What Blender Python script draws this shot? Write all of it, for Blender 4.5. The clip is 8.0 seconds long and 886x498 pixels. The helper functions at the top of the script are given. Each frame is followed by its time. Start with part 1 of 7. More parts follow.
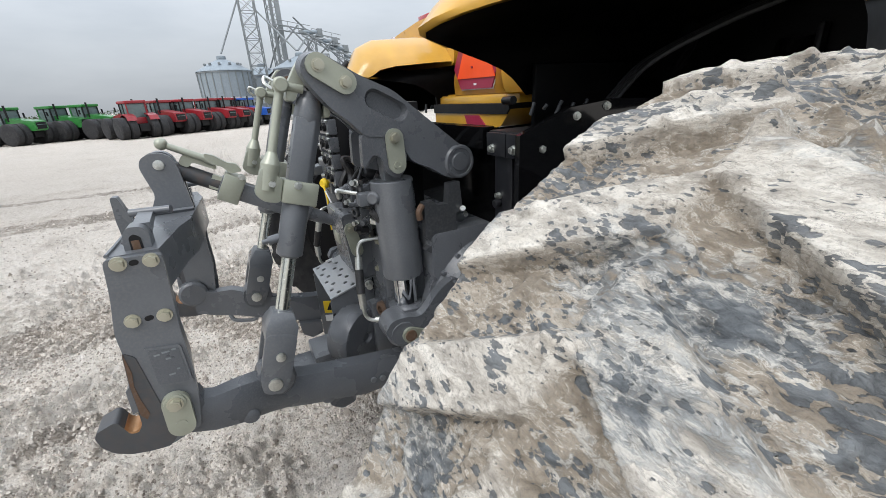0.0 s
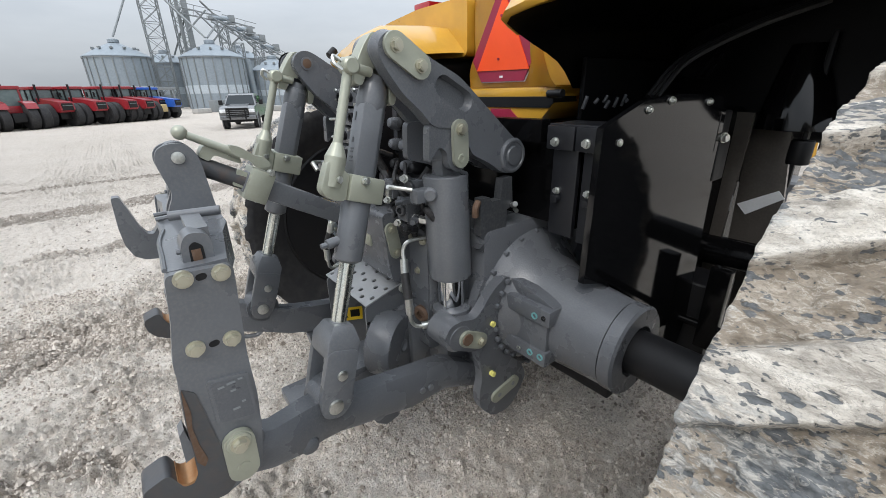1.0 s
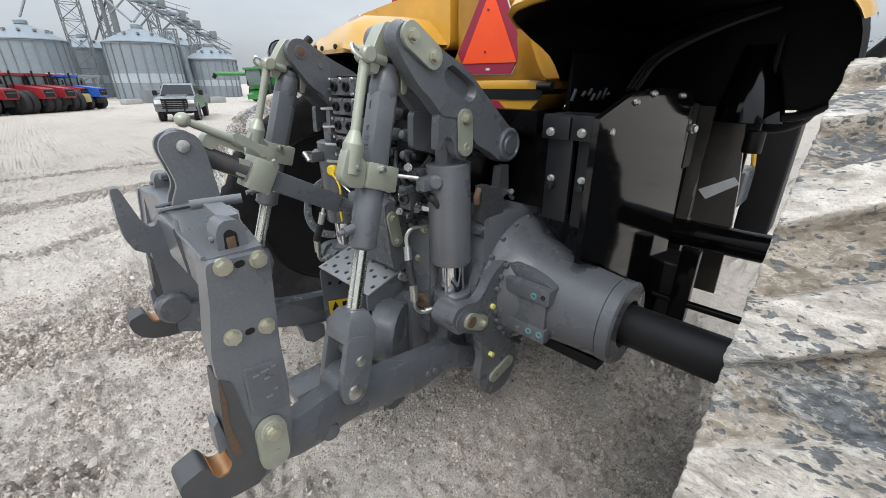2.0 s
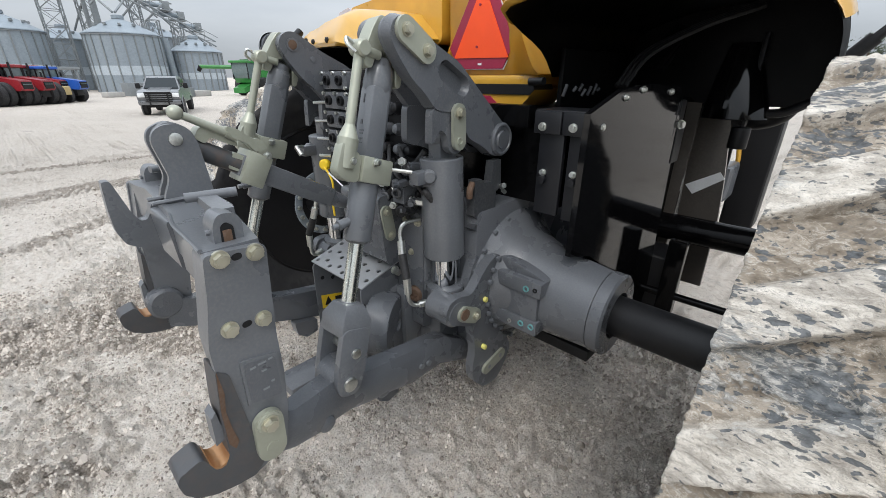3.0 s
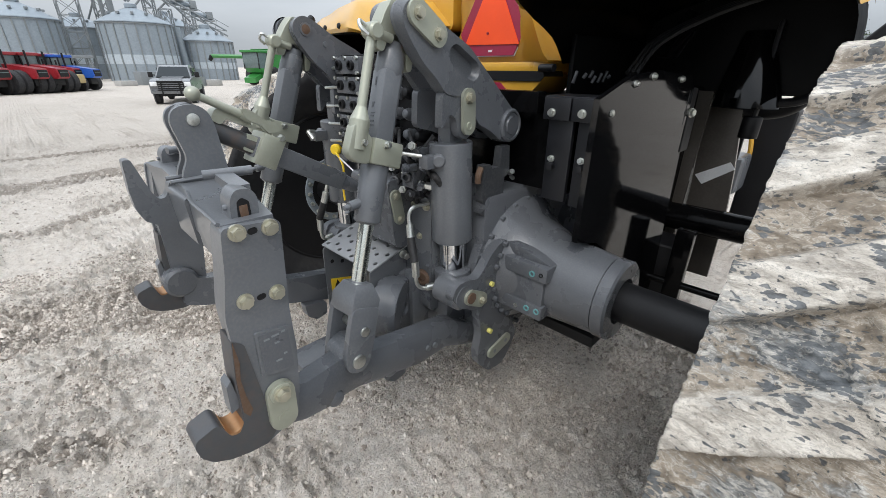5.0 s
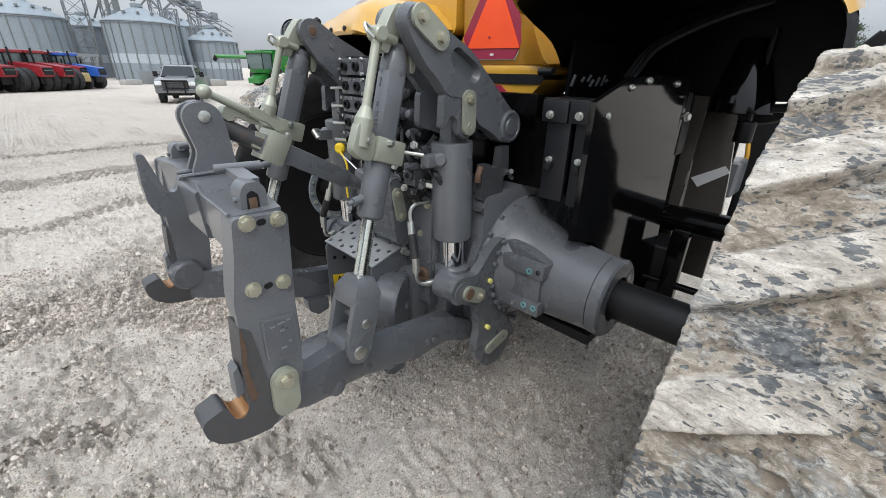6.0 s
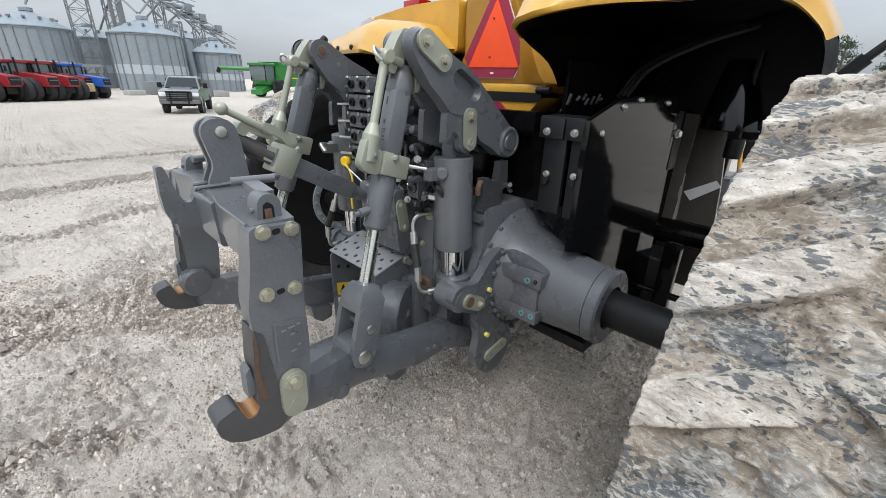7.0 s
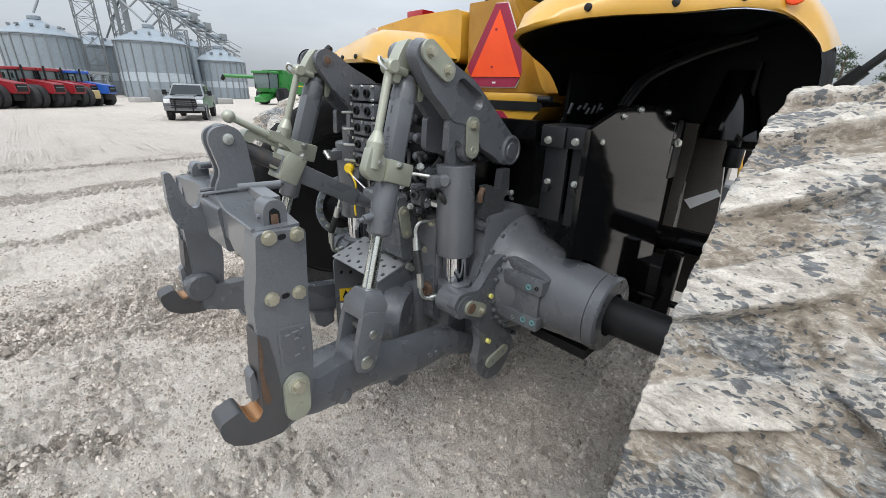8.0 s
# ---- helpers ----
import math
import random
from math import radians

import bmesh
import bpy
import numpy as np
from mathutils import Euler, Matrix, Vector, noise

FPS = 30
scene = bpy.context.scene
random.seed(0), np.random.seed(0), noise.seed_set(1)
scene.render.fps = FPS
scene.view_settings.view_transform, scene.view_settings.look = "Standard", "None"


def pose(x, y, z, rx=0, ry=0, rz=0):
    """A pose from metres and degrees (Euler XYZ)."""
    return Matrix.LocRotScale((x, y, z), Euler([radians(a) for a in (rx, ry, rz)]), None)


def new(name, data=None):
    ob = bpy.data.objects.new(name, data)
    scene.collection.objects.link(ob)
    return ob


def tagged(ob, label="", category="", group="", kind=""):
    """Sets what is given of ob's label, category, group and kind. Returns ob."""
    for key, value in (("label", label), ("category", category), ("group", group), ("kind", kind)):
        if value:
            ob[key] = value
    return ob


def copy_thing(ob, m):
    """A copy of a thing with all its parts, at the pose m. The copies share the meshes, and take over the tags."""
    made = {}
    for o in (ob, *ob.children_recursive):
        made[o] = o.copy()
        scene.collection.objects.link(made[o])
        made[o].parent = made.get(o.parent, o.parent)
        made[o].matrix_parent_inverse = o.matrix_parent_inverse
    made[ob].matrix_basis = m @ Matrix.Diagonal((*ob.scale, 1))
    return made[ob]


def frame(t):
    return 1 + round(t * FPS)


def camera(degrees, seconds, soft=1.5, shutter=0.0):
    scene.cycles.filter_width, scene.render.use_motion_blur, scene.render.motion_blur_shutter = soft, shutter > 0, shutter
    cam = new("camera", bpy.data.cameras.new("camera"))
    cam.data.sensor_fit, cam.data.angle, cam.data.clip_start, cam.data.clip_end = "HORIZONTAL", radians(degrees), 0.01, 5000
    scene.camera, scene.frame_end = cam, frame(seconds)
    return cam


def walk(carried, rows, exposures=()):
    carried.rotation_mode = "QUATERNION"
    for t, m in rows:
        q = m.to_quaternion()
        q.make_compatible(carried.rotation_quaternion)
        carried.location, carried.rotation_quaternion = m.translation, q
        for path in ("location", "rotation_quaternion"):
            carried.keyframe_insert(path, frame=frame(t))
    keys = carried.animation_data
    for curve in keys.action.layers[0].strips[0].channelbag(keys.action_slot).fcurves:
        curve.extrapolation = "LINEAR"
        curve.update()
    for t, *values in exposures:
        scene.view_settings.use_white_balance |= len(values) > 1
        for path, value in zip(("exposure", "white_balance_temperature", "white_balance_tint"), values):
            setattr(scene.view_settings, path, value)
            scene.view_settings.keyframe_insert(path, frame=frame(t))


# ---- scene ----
cam = camera(95.66, 8.0, soft=0.5)
PATH = [
    (0, 1.8831, -1.0298, 1.919, 68.977, 3.007, 61.83),
    (0.5, 1.7277, -1.2719, 1.9141, 68.807, 1.816, 56.59),
    (1, 1.5211, -1.4168, 1.9075, 68.338, 1.252, 51.75),
    (1.5, 1.4481, -1.5381, 1.9114, 67.84, 0.801, 47.734),
    (2, 1.4332, -1.6098, 1.8994, 67.466, 0.367, 45.077),
    (3.5, 1.4396, -1.6342, 1.897, 66.743, -0.029, 43.63),
    (4, 1.4471, -1.6312, 1.8926, 66.35, 0.033, 44.144),
    (4.5, 1.4524, -1.6457, 1.8812, 65.895, -0.097, 44.657),
    (6, 1.5055, -1.7001, 1.8718, 66.15, -1.071, 45.434),
    (6.5, 1.5306, -1.7279, 1.8879, 66.949, -1.329, 45.44),
    (7, 1.5475, -1.7559, 1.8958, 67.688, -1.481, 45.482),
    (7.5, 1.5556, -1.759, 1.9034, 68.213, -1.555, 45.571),
    (8, 1.5572, -1.7719, 1.8991, 68.707, -1.687, 45.748),
]
walk(cam, [(t, pose(x, y, z, rx, ry, rz)) for t, x, y, z, rx, ry, rz in PATH])

# ---- overcast sky, one broad soft sun ----
SUN_UP, SUN_TURN = 52.0, 150.0
world = bpy.data.worlds.new("overcast_sky")
scene.world = world
world.use_nodes = True
wn, wl = world.node_tree.nodes, world.node_tree.links
wn.clear()
w_out = wn.new("ShaderNodeOutputWorld")
w_bg = wn.new("ShaderNodeBackground")
w_sky = wn.new("ShaderNodeTexSky")
w_sky.sky_type = "NISHITA"
w_sky.sun_disc = False
w_sky.sun_elevation = radians(SUN_UP)
w_sky.sun_rotation = radians(SUN_TURN)
w_sky.dust_density = 3.0
w_dim = wn.new("ShaderNodeVectorMath")
w_dim.operation = "SCALE"
w_dim.inputs["Scale"].default_value = 0.09
w_tc = wn.new("ShaderNodeTexCoord")
w_map = wn.new("ShaderNodeMapping")
w_map.inputs["Location"].default_value = (3.1, 0.7, 1.9)
w_map.inputs["Scale"].default_value = (1.1, 1.1, 4.0)
w_noise = wn.new("ShaderNodeTexNoise")
w_noise.inputs["Scale"].default_value = 1.5
w_noise.inputs["Detail"].default_value = 6.0
w_noise.inputs["Roughness"].default_value = 0.55
w_ramp = wn.new("ShaderNodeValToRGB")
w_ramp.color_ramp.elements[0].position = 0.32
w_ramp.color_ramp.elements[0].color = (0.56, 0.615, 0.68, 1)
w_ramp.color_ramp.elements[1].position = 0.68
w_ramp.color_ramp.elements[1].color = (0.77, 0.82, 0.88, 1)
w_mix = wn.new("ShaderNodeMixRGB")
w_mix.inputs["Fac"].default_value = 0.86
wl.new(w_tc.outputs["Generated"], w_map.inputs["Vector"])
wl.new(w_map.outputs["Vector"], w_noise.inputs["Vector"])
wl.new(w_noise.outputs["Fac"], w_ramp.inputs["Fac"])
wl.new(w_sky.outputs["Color"], w_dim.inputs[0])
wl.new(w_dim.outputs["Vector"], w_mix.inputs["Color1"])
wl.new(w_ramp.outputs["Color"], w_mix.inputs["Color2"])
# an overcast sky is brighter overhead than along the horizon
w_sep = wn.new("ShaderNodeSeparateXYZ")
w_grad = wn.new("ShaderNodeMapRange")
w_grad.inputs["From Min"].default_value = 0.0
w_grad.inputs["From Max"].default_value = 0.85
w_grad.inputs["To Min"].default_value = 0.61
w_grad.inputs["To Max"].default_value = 2.6
w_mul = wn.new("ShaderNodeVectorMath")
w_mul.operation = "SCALE"
wl.new(w_tc.outputs["Generated"], w_sep.inputs["Vector"])
wl.new(w_sep.outputs["Z"], w_grad.inputs["Value"])
wl.new(w_mix.outputs["Color"], w_mul.inputs[0])
wl.new(w_grad.outputs["Result"], w_mul.inputs["Scale"])
wl.new(w_mul.outputs["Vector"], w_bg.inputs["Color"])
w_bg.inputs["Strength"].default_value = 1.0
wl.new(w_bg.outputs["Background"], w_out.inputs["Surface"])

sun_data = bpy.data.lights.new("sun", "SUN")
sun_data.energy = 1.0
sun_data.angle = radians(25)
sun_data.color = (1.0, 0.985, 0.97)
sun = new("sun", sun_data)
sun.rotation_euler = (radians(90 - SUN_UP), 0, radians(180 - SUN_TURN))
scene.view_settings.exposure = 0.15


# ---- materials ----
def material(name, base, rough=0.5, metal=0.0, coat=0.0):
    m = bpy.data.materials.new(name)
    m.use_nodes = True
    b = m.node_tree.nodes["Principled BSDF"]
    b.inputs["Base Color"].default_value = (*base, 1)
    b.inputs["Roughness"].default_value = rough
    b.inputs["Metallic"].default_value = metal
    b.inputs["Coat Weight"].default_value = coat
    b.inputs["Coat Roughness"].default_value = 0.08
    return m


def node(m, kind, **inputs):
    n = m.node_tree.nodes.new(kind)
    for key, value in inputs.items():
        n.inputs[key.replace("_", " ")].default_value = value
    return n


def link(m, a, b):
    m.node_tree.links.new(a, b)


def shader(m):
    return m.node_tree.nodes["Principled BSDF"]


def noise_tex(m, scale, detail=4.0, rough=0.55, stretch=None):
    tc = node(m, "ShaderNodeTexCoord")
    n = node(m, "ShaderNodeTexNoise", Scale=scale, Detail=detail, Roughness=rough)
    if stretch:
        mp = node(m, "ShaderNodeMapping", Scale=stretch)
        link(m, tc.outputs["Object"], mp.inputs["Vector"])
        link(m, mp.outputs["Vector"], n.inputs["Vector"])
    else:
        link(m, tc.outputs["Object"], n.inputs["Vector"])
    return n.outputs["Fac"]


def ramp(m, fac, stops):
    r = node(m, "ShaderNodeValToRGB")
    e = r.color_ramp.elements
    while len(e) < len(stops):
        e.new(0.5)
    for s, (p, c) in zip(e, stops):
        s.position = p
        s.color = (*c, 1) if len(c) == 3 else c
    link(m, fac, r.inputs["Fac"])
    return r.outputs["Color"]


def mix(m, fac, a, b):
    x = node(m, "ShaderNodeMixRGB")
    for sock, v in ((x.inputs["Fac"], fac), (x.inputs["Color1"], a), (x.inputs["Color2"], b)):
        if isinstance(v, (int, float)):
            sock.default_value = v
        elif isinstance(v, tuple):
            sock.default_value = (*v, 1)
        else:
            link(m, v, sock)
    return x.outputs["Color"]


def bump(m, height, strength, distance, before=None):
    b = node(m, "ShaderNodeBump", Strength=strength, Distance=distance)
    link(m, height, b.inputs["Height"])
    if before:
        link(m, before, b.inputs["Normal"])
    return b.outputs["Normal"]


def painted(name, base, rough, dust=(0.42, 0.39, 0.35), amount=0.12, coat=0.0, metal=0.0, peel=0.15, fine=90.0):
    """Paint with faint uneven colour, dust in patches and a slight orange-peel."""
    m = material(name, base, rough, metal, coat)
    s = shader(m)
    big = noise_tex(m, 5.0, 6.0)
    small = noise_tex(m, fine, 3.0)
    tone = ramp(m, big, [(0.3, tuple(c * 0.88 for c in base)), (0.7, tuple(min(1, c * 1.12) for c in base))])
    mask = ramp(m, small, [(0.42, (0, 0, 0)), (0.75, (amount, amount, amount))])
    wide = ramp(m, noise_tex(m, 2.3, 5.0), [(0.4, (0.25, 0.25, 0.25)), (0.75, (1, 1, 1))])
    both = node(m, "ShaderNodeMixRGB", Fac=1.0)
    both.blend_type = "MULTIPLY"
    link(m, mask, both.inputs["Color1"])
    link(m, wide, both.inputs["Color2"])
    link(m, mix(m, both.outputs["Color"], tone, dust), s.inputs["Base Color"])
    rr = ramp(m, big, [(0.3, (rough * 0.85,) * 3), (0.7, (min(1, rough * 1.2),) * 3)])
    link(m, rr, s.inputs["Roughness"])
    link(m, bump(m, small, peel, 0.002), s.inputs["Normal"])
    return m


def metal_mat(name, base, rough, fine=140.0, amount=0.25):
    m = material(name, base, rough, 1.0)
    s = shader(m)
    n = noise_tex(m, fine, 4.0)
    link(m, ramp(m, n, [(0.3, tuple(c * (1 - amount) for c in base)), (0.7, base)]), s.inputs["Base Color"])
    link(m, ramp(m, n, [(0.3, (rough * 0.8,) * 3), (0.7, (rough * 1.3,) * 3)]), s.inputs["Roughness"])
    return m


GREY = painted("grey_satin_paint", (0.114, 0.121, 0.131), 0.29, amount=0.13, coat=0.2, fine=120.0)
GREY_CAST = painted("grey_cast_paint", (0.094, 0.100, 0.110), 0.27, amount=0.15, peel=0.45, fine=160.0)
GREY_WORN = painted("worn_grey_paint", (0.060, 0.062, 0.066), 0.45, dust=(0.17, 0.095, 0.055), amount=0.42, peel=0.5, fine=30.0)
DARK_GREY = painted("dark_grey_paint", (0.045, 0.048, 0.053), 0.38, amount=0.15)
CAB_GLASS = painted("pale_cab_glass", (0.13, 0.17, 0.17), 0.12, amount=0.1, peel=0.02, fine=6.0)
ZINC = painted("olive_zinc_plate", (0.345, 0.355, 0.285), 0.34, dust=(0.45, 0.44, 0.40), amount=0.3, metal=0.35)
BOLT = painted("yellow_zinc_bolt", (0.47, 0.45, 0.355), 0.30, dust=(0.5, 0.5, 0.48), amount=0.4, metal=0.7)
STEEL = metal_mat("bright_steel", (0.72, 0.73, 0.69), 0.36)
ZINC_ROD = metal_mat("bright_zinc_rod", (0.80, 0.83, 0.77), 0.22, 90.0, 0.10)
CHROME = metal_mat("chrome_rod", (0.78, 0.79, 0.80), 0.06, 60.0, 0.05)
YELLOW = painted("yellow_gloss_paint", (0.60, 0.325, 0.035), 0.32, dust=(0.6, 0.45, 0.2), amount=0.12, coat=0.5, peel=0.03)
BLACK = painted("black_gloss_panel", (0.003, 0.003, 0.0033), 0.14, dust=(0.03, 0.028, 0.025), amount=0.05, peel=0.02)
shader(BLACK).inputs["Specular IOR Level"].default_value = 0.13
GLOSS = painted("mirror_black_sheet", (0.004, 0.004, 0.0045), 0.07, dust=(0.03, 0.028, 0.025), amount=0.06, peel=0.01)
BLACK_EDGE = painted("black_powder_coat", (0.010, 0.0105, 0.013), 0.38, dust=(0.05, 0.05, 0.052), amount=0.10, peel=0.05)
# black panel with some dust; brown base paints in the yard's reflection
PANEL = painted("yard_reflection_panel", (0.075, 0.067, 0.059), 0.16, dust=(0.16, 0.14, 0.12), amount=0.25, peel=0.03)
shader(PANEL).inputs["Specular IOR Level"].default_value = 0.5
LINER = painted("black_moulded_liner", (0.003, 0.003, 0.0033), 0.42, dust=(0.02, 0.019, 0.018), amount=0.1, peel=0.06)
shader(LINER).inputs["Specular IOR Level"].default_value = 0.10
BLACK_MATT = painted("black_plastic", (0.006, 0.006, 0.007), 0.5, dust=(0.07, 0.065, 0.06), amount=0.08)
shader(BLACK_MATT).inputs["Specular IOR Level"].default_value = 0.35
RUBBER_HOSE = painted("black_hose", (0.014, 0.014, 0.015), 0.5, amount=0.12)
COPPER = painted("worn_bare_steel", (0.42, 0.23, 0.11), 0.45, dust=(0.5, 0.38, 0.27), amount=0.7, metal=0.7)
RUST = painted("rusty_steel", (0.11, 0.062, 0.036), 0.8, dust=(0.16, 0.13, 0.11), amount=0.8)
ORANGE = painted("fluorescent_orange", (1.0, 0.085, 0.012), 0.45, dust=(1, 0.2, 0.08), amount=0.1, peel=0.02)
RED_FILM = painted("red_reflective_film", (0.30, 0.015, 0.05), 0.35, dust=(0.4, 0.1, 0.12), amount=0.3, peel=0.02)
WHITE = painted("white_decal", (0.75, 0.76, 0.76), 0.4, amount=0.2, peel=0.02)
BLUE_RING = painted("blue_green_seal", (0.13, 0.33, 0.34), 0.5, amount=0.1)
YELLOW_DOT = painted("pale_yellow_mark", (0.72, 0.66, 0.18), 0.6, amount=0.2)
WARN = painted("warning_yellow", (0.80, 0.55, 0.02), 0.45, amount=0.1, peel=0.02)
LENS = painted("red_lens", (0.35, 0.01, 0.012), 0.12, amount=0.05, coat=0.6, peel=0.02)
LENS_CLEAR = painted("clear_lens", (0.55, 0.50, 0.52), 0.12, amount=0.1, coat=0.6, peel=0.02)
GALV = painted("galvanised_sheet", (0.25, 0.29, 0.322), 0.5, dust=(0.36, 0.40, 0.43), amount=0.35, metal=0.2, fine=1.2)
GALV_NEW = painted("newer_galvanised_sheet", (0.44, 0.49, 0.53), 0.45, dust=(0.5, 0.54, 0.56), amount=0.3, metal=0.2, fine=1.2)
GALV_DARK = painted("weathered_steel", (0.22, 0.24, 0.25), 0.55, amount=0.3, metal=0.3, fine=20.0)
GREEN = painted("green_machine_paint", (0.025, 0.19, 0.035), 0.35, amount=0.15, coat=0.3, fine=20.0)
RED = painted("red_machine_paint", (0.27, 0.010, 0.018), 0.35, amount=0.15, coat=0.3, fine=20.0)
BLUE = painted("blue_machine_paint", (0.012, 0.09, 0.42), 0.35, amount=0.15, coat=0.3, fine=20.0)
TAN = painted("tan_paint", (0.42, 0.32, 0.14), 0.45, amount=0.2, fine=20.0)
SILVER = painted("silver_car_paint", (0.16, 0.167, 0.175), 0.3, amount=0.2, coat=0.5, metal=0.4, fine=20.0)
TYRE_DARK = painted("dusty_tyre_rubber", (0.018, 0.018, 0.020), 0.8, amount=0.14, fine=14.0)
CONCRETE = painted("concrete_block", (0.40, 0.39, 0.37), 0.85, amount=0.4, fine=10.0)
DARK_GLASS = material("dark_glass", (0.02, 0.026, 0.03), 0.1)
shader(DARK_GLASS).inputs["Specular IOR Level"].default_value = 0.25
BARK = painted("bark", (0.10, 0.075, 0.055), 0.9, amount=0.3, peel=0.8, fine=30.0)


def leaf_material():
    m = material("pine_needles", (0.035, 0.065, 0.03), 0.7)
    s = shader(m)
    g = node(m, "ShaderNodeNewGeometry")
    link(m, ramp(m, g.outputs["Random Per Island"], [(0.0, (0.022, 0.045, 0.022)), (1.0, (0.075, 0.105, 0.045))]), s.inputs["Base Color"])
    return m


LEAF = leaf_material()


def maths(m, how, a, b):
    n = node(m, "ShaderNodeMath")
    n.operation = how
    for sock, v in zip(n.inputs, (a, b)):
        if isinstance(v, (int, float)):
            sock.default_value = v
        else:
            link(m, v, sock)
    return n.outputs[0]


def warped(m, scale, stretch, distortion, detail=5.0):
    """Noise pulled into curls, as mud smeared on a turning wheel."""
    tc = node(m, "ShaderNodeTexCoord")
    mp = node(m, "ShaderNodeMapping", Scale=stretch)
    link(m, tc.outputs["Object"], mp.inputs["Vector"])
    n = node(m, "ShaderNodeTexNoise", Scale=scale, Detail=detail, Roughness=0.68, Distortion=distortion)
    link(m, mp.outputs["Vector"], n.inputs["Vector"])
    return n.outputs["Fac"]


def cells(m, scale, stretch, bend):
    """Distance and colour of bent voronoi cells, for pits and flakes of a crust."""
    tc = node(m, "ShaderNodeTexCoord")
    mp = node(m, "ShaderNodeMapping", Scale=stretch)
    link(m, tc.outputs["Object"], mp.inputs["Vector"])
    nz = node(m, "ShaderNodeTexNoise", Scale=scale * 0.8, Detail=3.0, Roughness=0.6)
    link(m, mp.outputs["Vector"], nz.inputs["Vector"])
    add = node(m, "ShaderNodeVectorMath")
    add.operation = "MULTIPLY_ADD"
    add.inputs[1].default_value = (bend, bend, bend)
    link(m, nz.outputs["Color"], add.inputs[0])
    link(m, mp.outputs["Vector"], add.inputs[2])
    v = node(m, "ShaderNodeTexVoronoi", Scale=scale)
    link(m, add.outputs["Vector"], v.inputs["Vector"])
    tone = node(m, "ShaderNodeSeparateColor")
    link(m, v.outputs["Color"], tone.inputs["Color"])
    return v.outputs["Distance"], tone.outputs["Red"], tone.outputs["Green"]


def grey_ramp(m, fac, *stops):
    return ramp(m, fac, [(p, (v, v, v)) for p, v in stops])


def mud_tyre_material():
    """Black rubber under a smeared crust of pale dried mud: pits, flakes, a grey-blue film and whitish ridges."""
    m = material("muddy_rubber", (0.5, 0.46, 0.40), 0.85)
    s = shader(m)
    coarse = noise_tex(m, 5.5, 6.0, 0.62, (0.8, 1.1, 1.1))
    smear = warped(m, 19.0, (0.6, 1.4, 1.4), 0.35, 8.0)
    curl = warped(m, 52.0, (0.55, 1.3, 1.3), 0.5, 6.0)
    grit = noise_tex(m, 210.0, 4.0, 0.65)
    face = node(m, "ShaderNodeAttribute")
    face.attribute_name = "lug"
    thin = node(m, "ShaderNodeAttribute")
    thin.attribute_name = "bare"
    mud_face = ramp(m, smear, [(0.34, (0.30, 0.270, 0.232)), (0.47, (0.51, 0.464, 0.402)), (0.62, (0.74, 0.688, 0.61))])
    # mud between lugs is browner, and darkened further as groove shading
    mud_gap_shaded = ramp(m, smear, [(0.30, (0.17, 0.136, 0.10)), (0.48, (0.32, 0.268, 0.208)), (0.68, (0.50, 0.437, 0.36))])
    mud = mix(m, face.outputs["Fac"], mud_gap_shaded, mud_face)
    # grey-blue film where the crust is only smeared on
    wash = maths(m, "ADD", maths(m, "ADD", maths(m, "MULTIPLY", coarse, 0.62), maths(m, "MULTIPLY", curl, 0.40)), maths(m, "MULTIPLY", thin.outputs["Fac"], 0.7))
    film = grey_ramp(m, wash, (0.505, 0.0), (0.560, 0.85))
    blue = ramp(m, curl, [(0.36, (0.085, 0.096, 0.106)), (0.48, (0.20, 0.215, 0.22)), (0.60, (0.42, 0.415, 0.395))])
    mud = mix(m, film, mud, blue)
    # curled whitish ridges and thin dark creases beside them
    ridge = maths(m, "ABSOLUTE", maths(m, "SUBTRACT", smear, 0.52), 0.0)
    mud = mix(m, grey_ramp(m, ridge, (0.0, 0.55), (0.016, 0.0)), mud, (0.76, 0.71, 0.63))
    crease = maths(m, "ABSOLUTE", maths(m, "SUBTRACT", curl, 0.47), 0.0)
    mud = mix(m, grey_ramp(m, crease, (0.0, 0.60), (0.014, 0.0)), mud, (0.18, 0.165, 0.145))
    mud = mix(m, grey_ramp(m, curl, (0.55, 0.0), (0.62, 0.45)), mud, (0.70, 0.65, 0.57))
    mud = mix(m, grey_ramp(m, grit, (0.32, 0.45), (0.48, 0.0)), mud, (0.26, 0.235, 0.20))
    # pits of two sizes: small slanting ovals with uneven rims, in loose groups
    group = noise_tex(m, 5.0, 4.0, 0.6)
    dense = maths(m, "SUBTRACT", maths(m, "MULTIPLY", group, 2.2), 0.70)
    d1, pick1, size1 = cells(m, 55.0, (0.52, 1.20, 1.20), 0.034)
    d2, pick2, size2 = cells(m, 98.0, (0.55, 1.20, 1.20), 0.020)
    big = maths(m, "SUBTRACT", maths(m, "MULTIPLY", maths(m, "SUBTRACT", dense, maths(m, "MULTIPLY", pick1, 0.72)), maths(m, "ADD", size1, 0.75)), d1)
    small = maths(m, "SUBTRACT", maths(m, "MULTIPLY", maths(m, "SUBTRACT", dense, maths(m, "MULTIPLY", pick2, 0.50)), maths(m, "ADD", size2, 0.75)), d2)
    pits = maths(m, "MAXIMUM", grey_ramp(m, big, (0.0, 0.0), (0.05, 0.92)), grey_ramp(m, small, (0.0, 0.0), (0.07, 0.85)))
    # bare rubber where the crust has come off in plates
    bare = maths(m, "ADD", maths(m, "ADD", maths(m, "MULTIPLY", coarse, 0.62), maths(m, "MULTIPLY", smear, 0.44)), thin.outputs["Fac"])
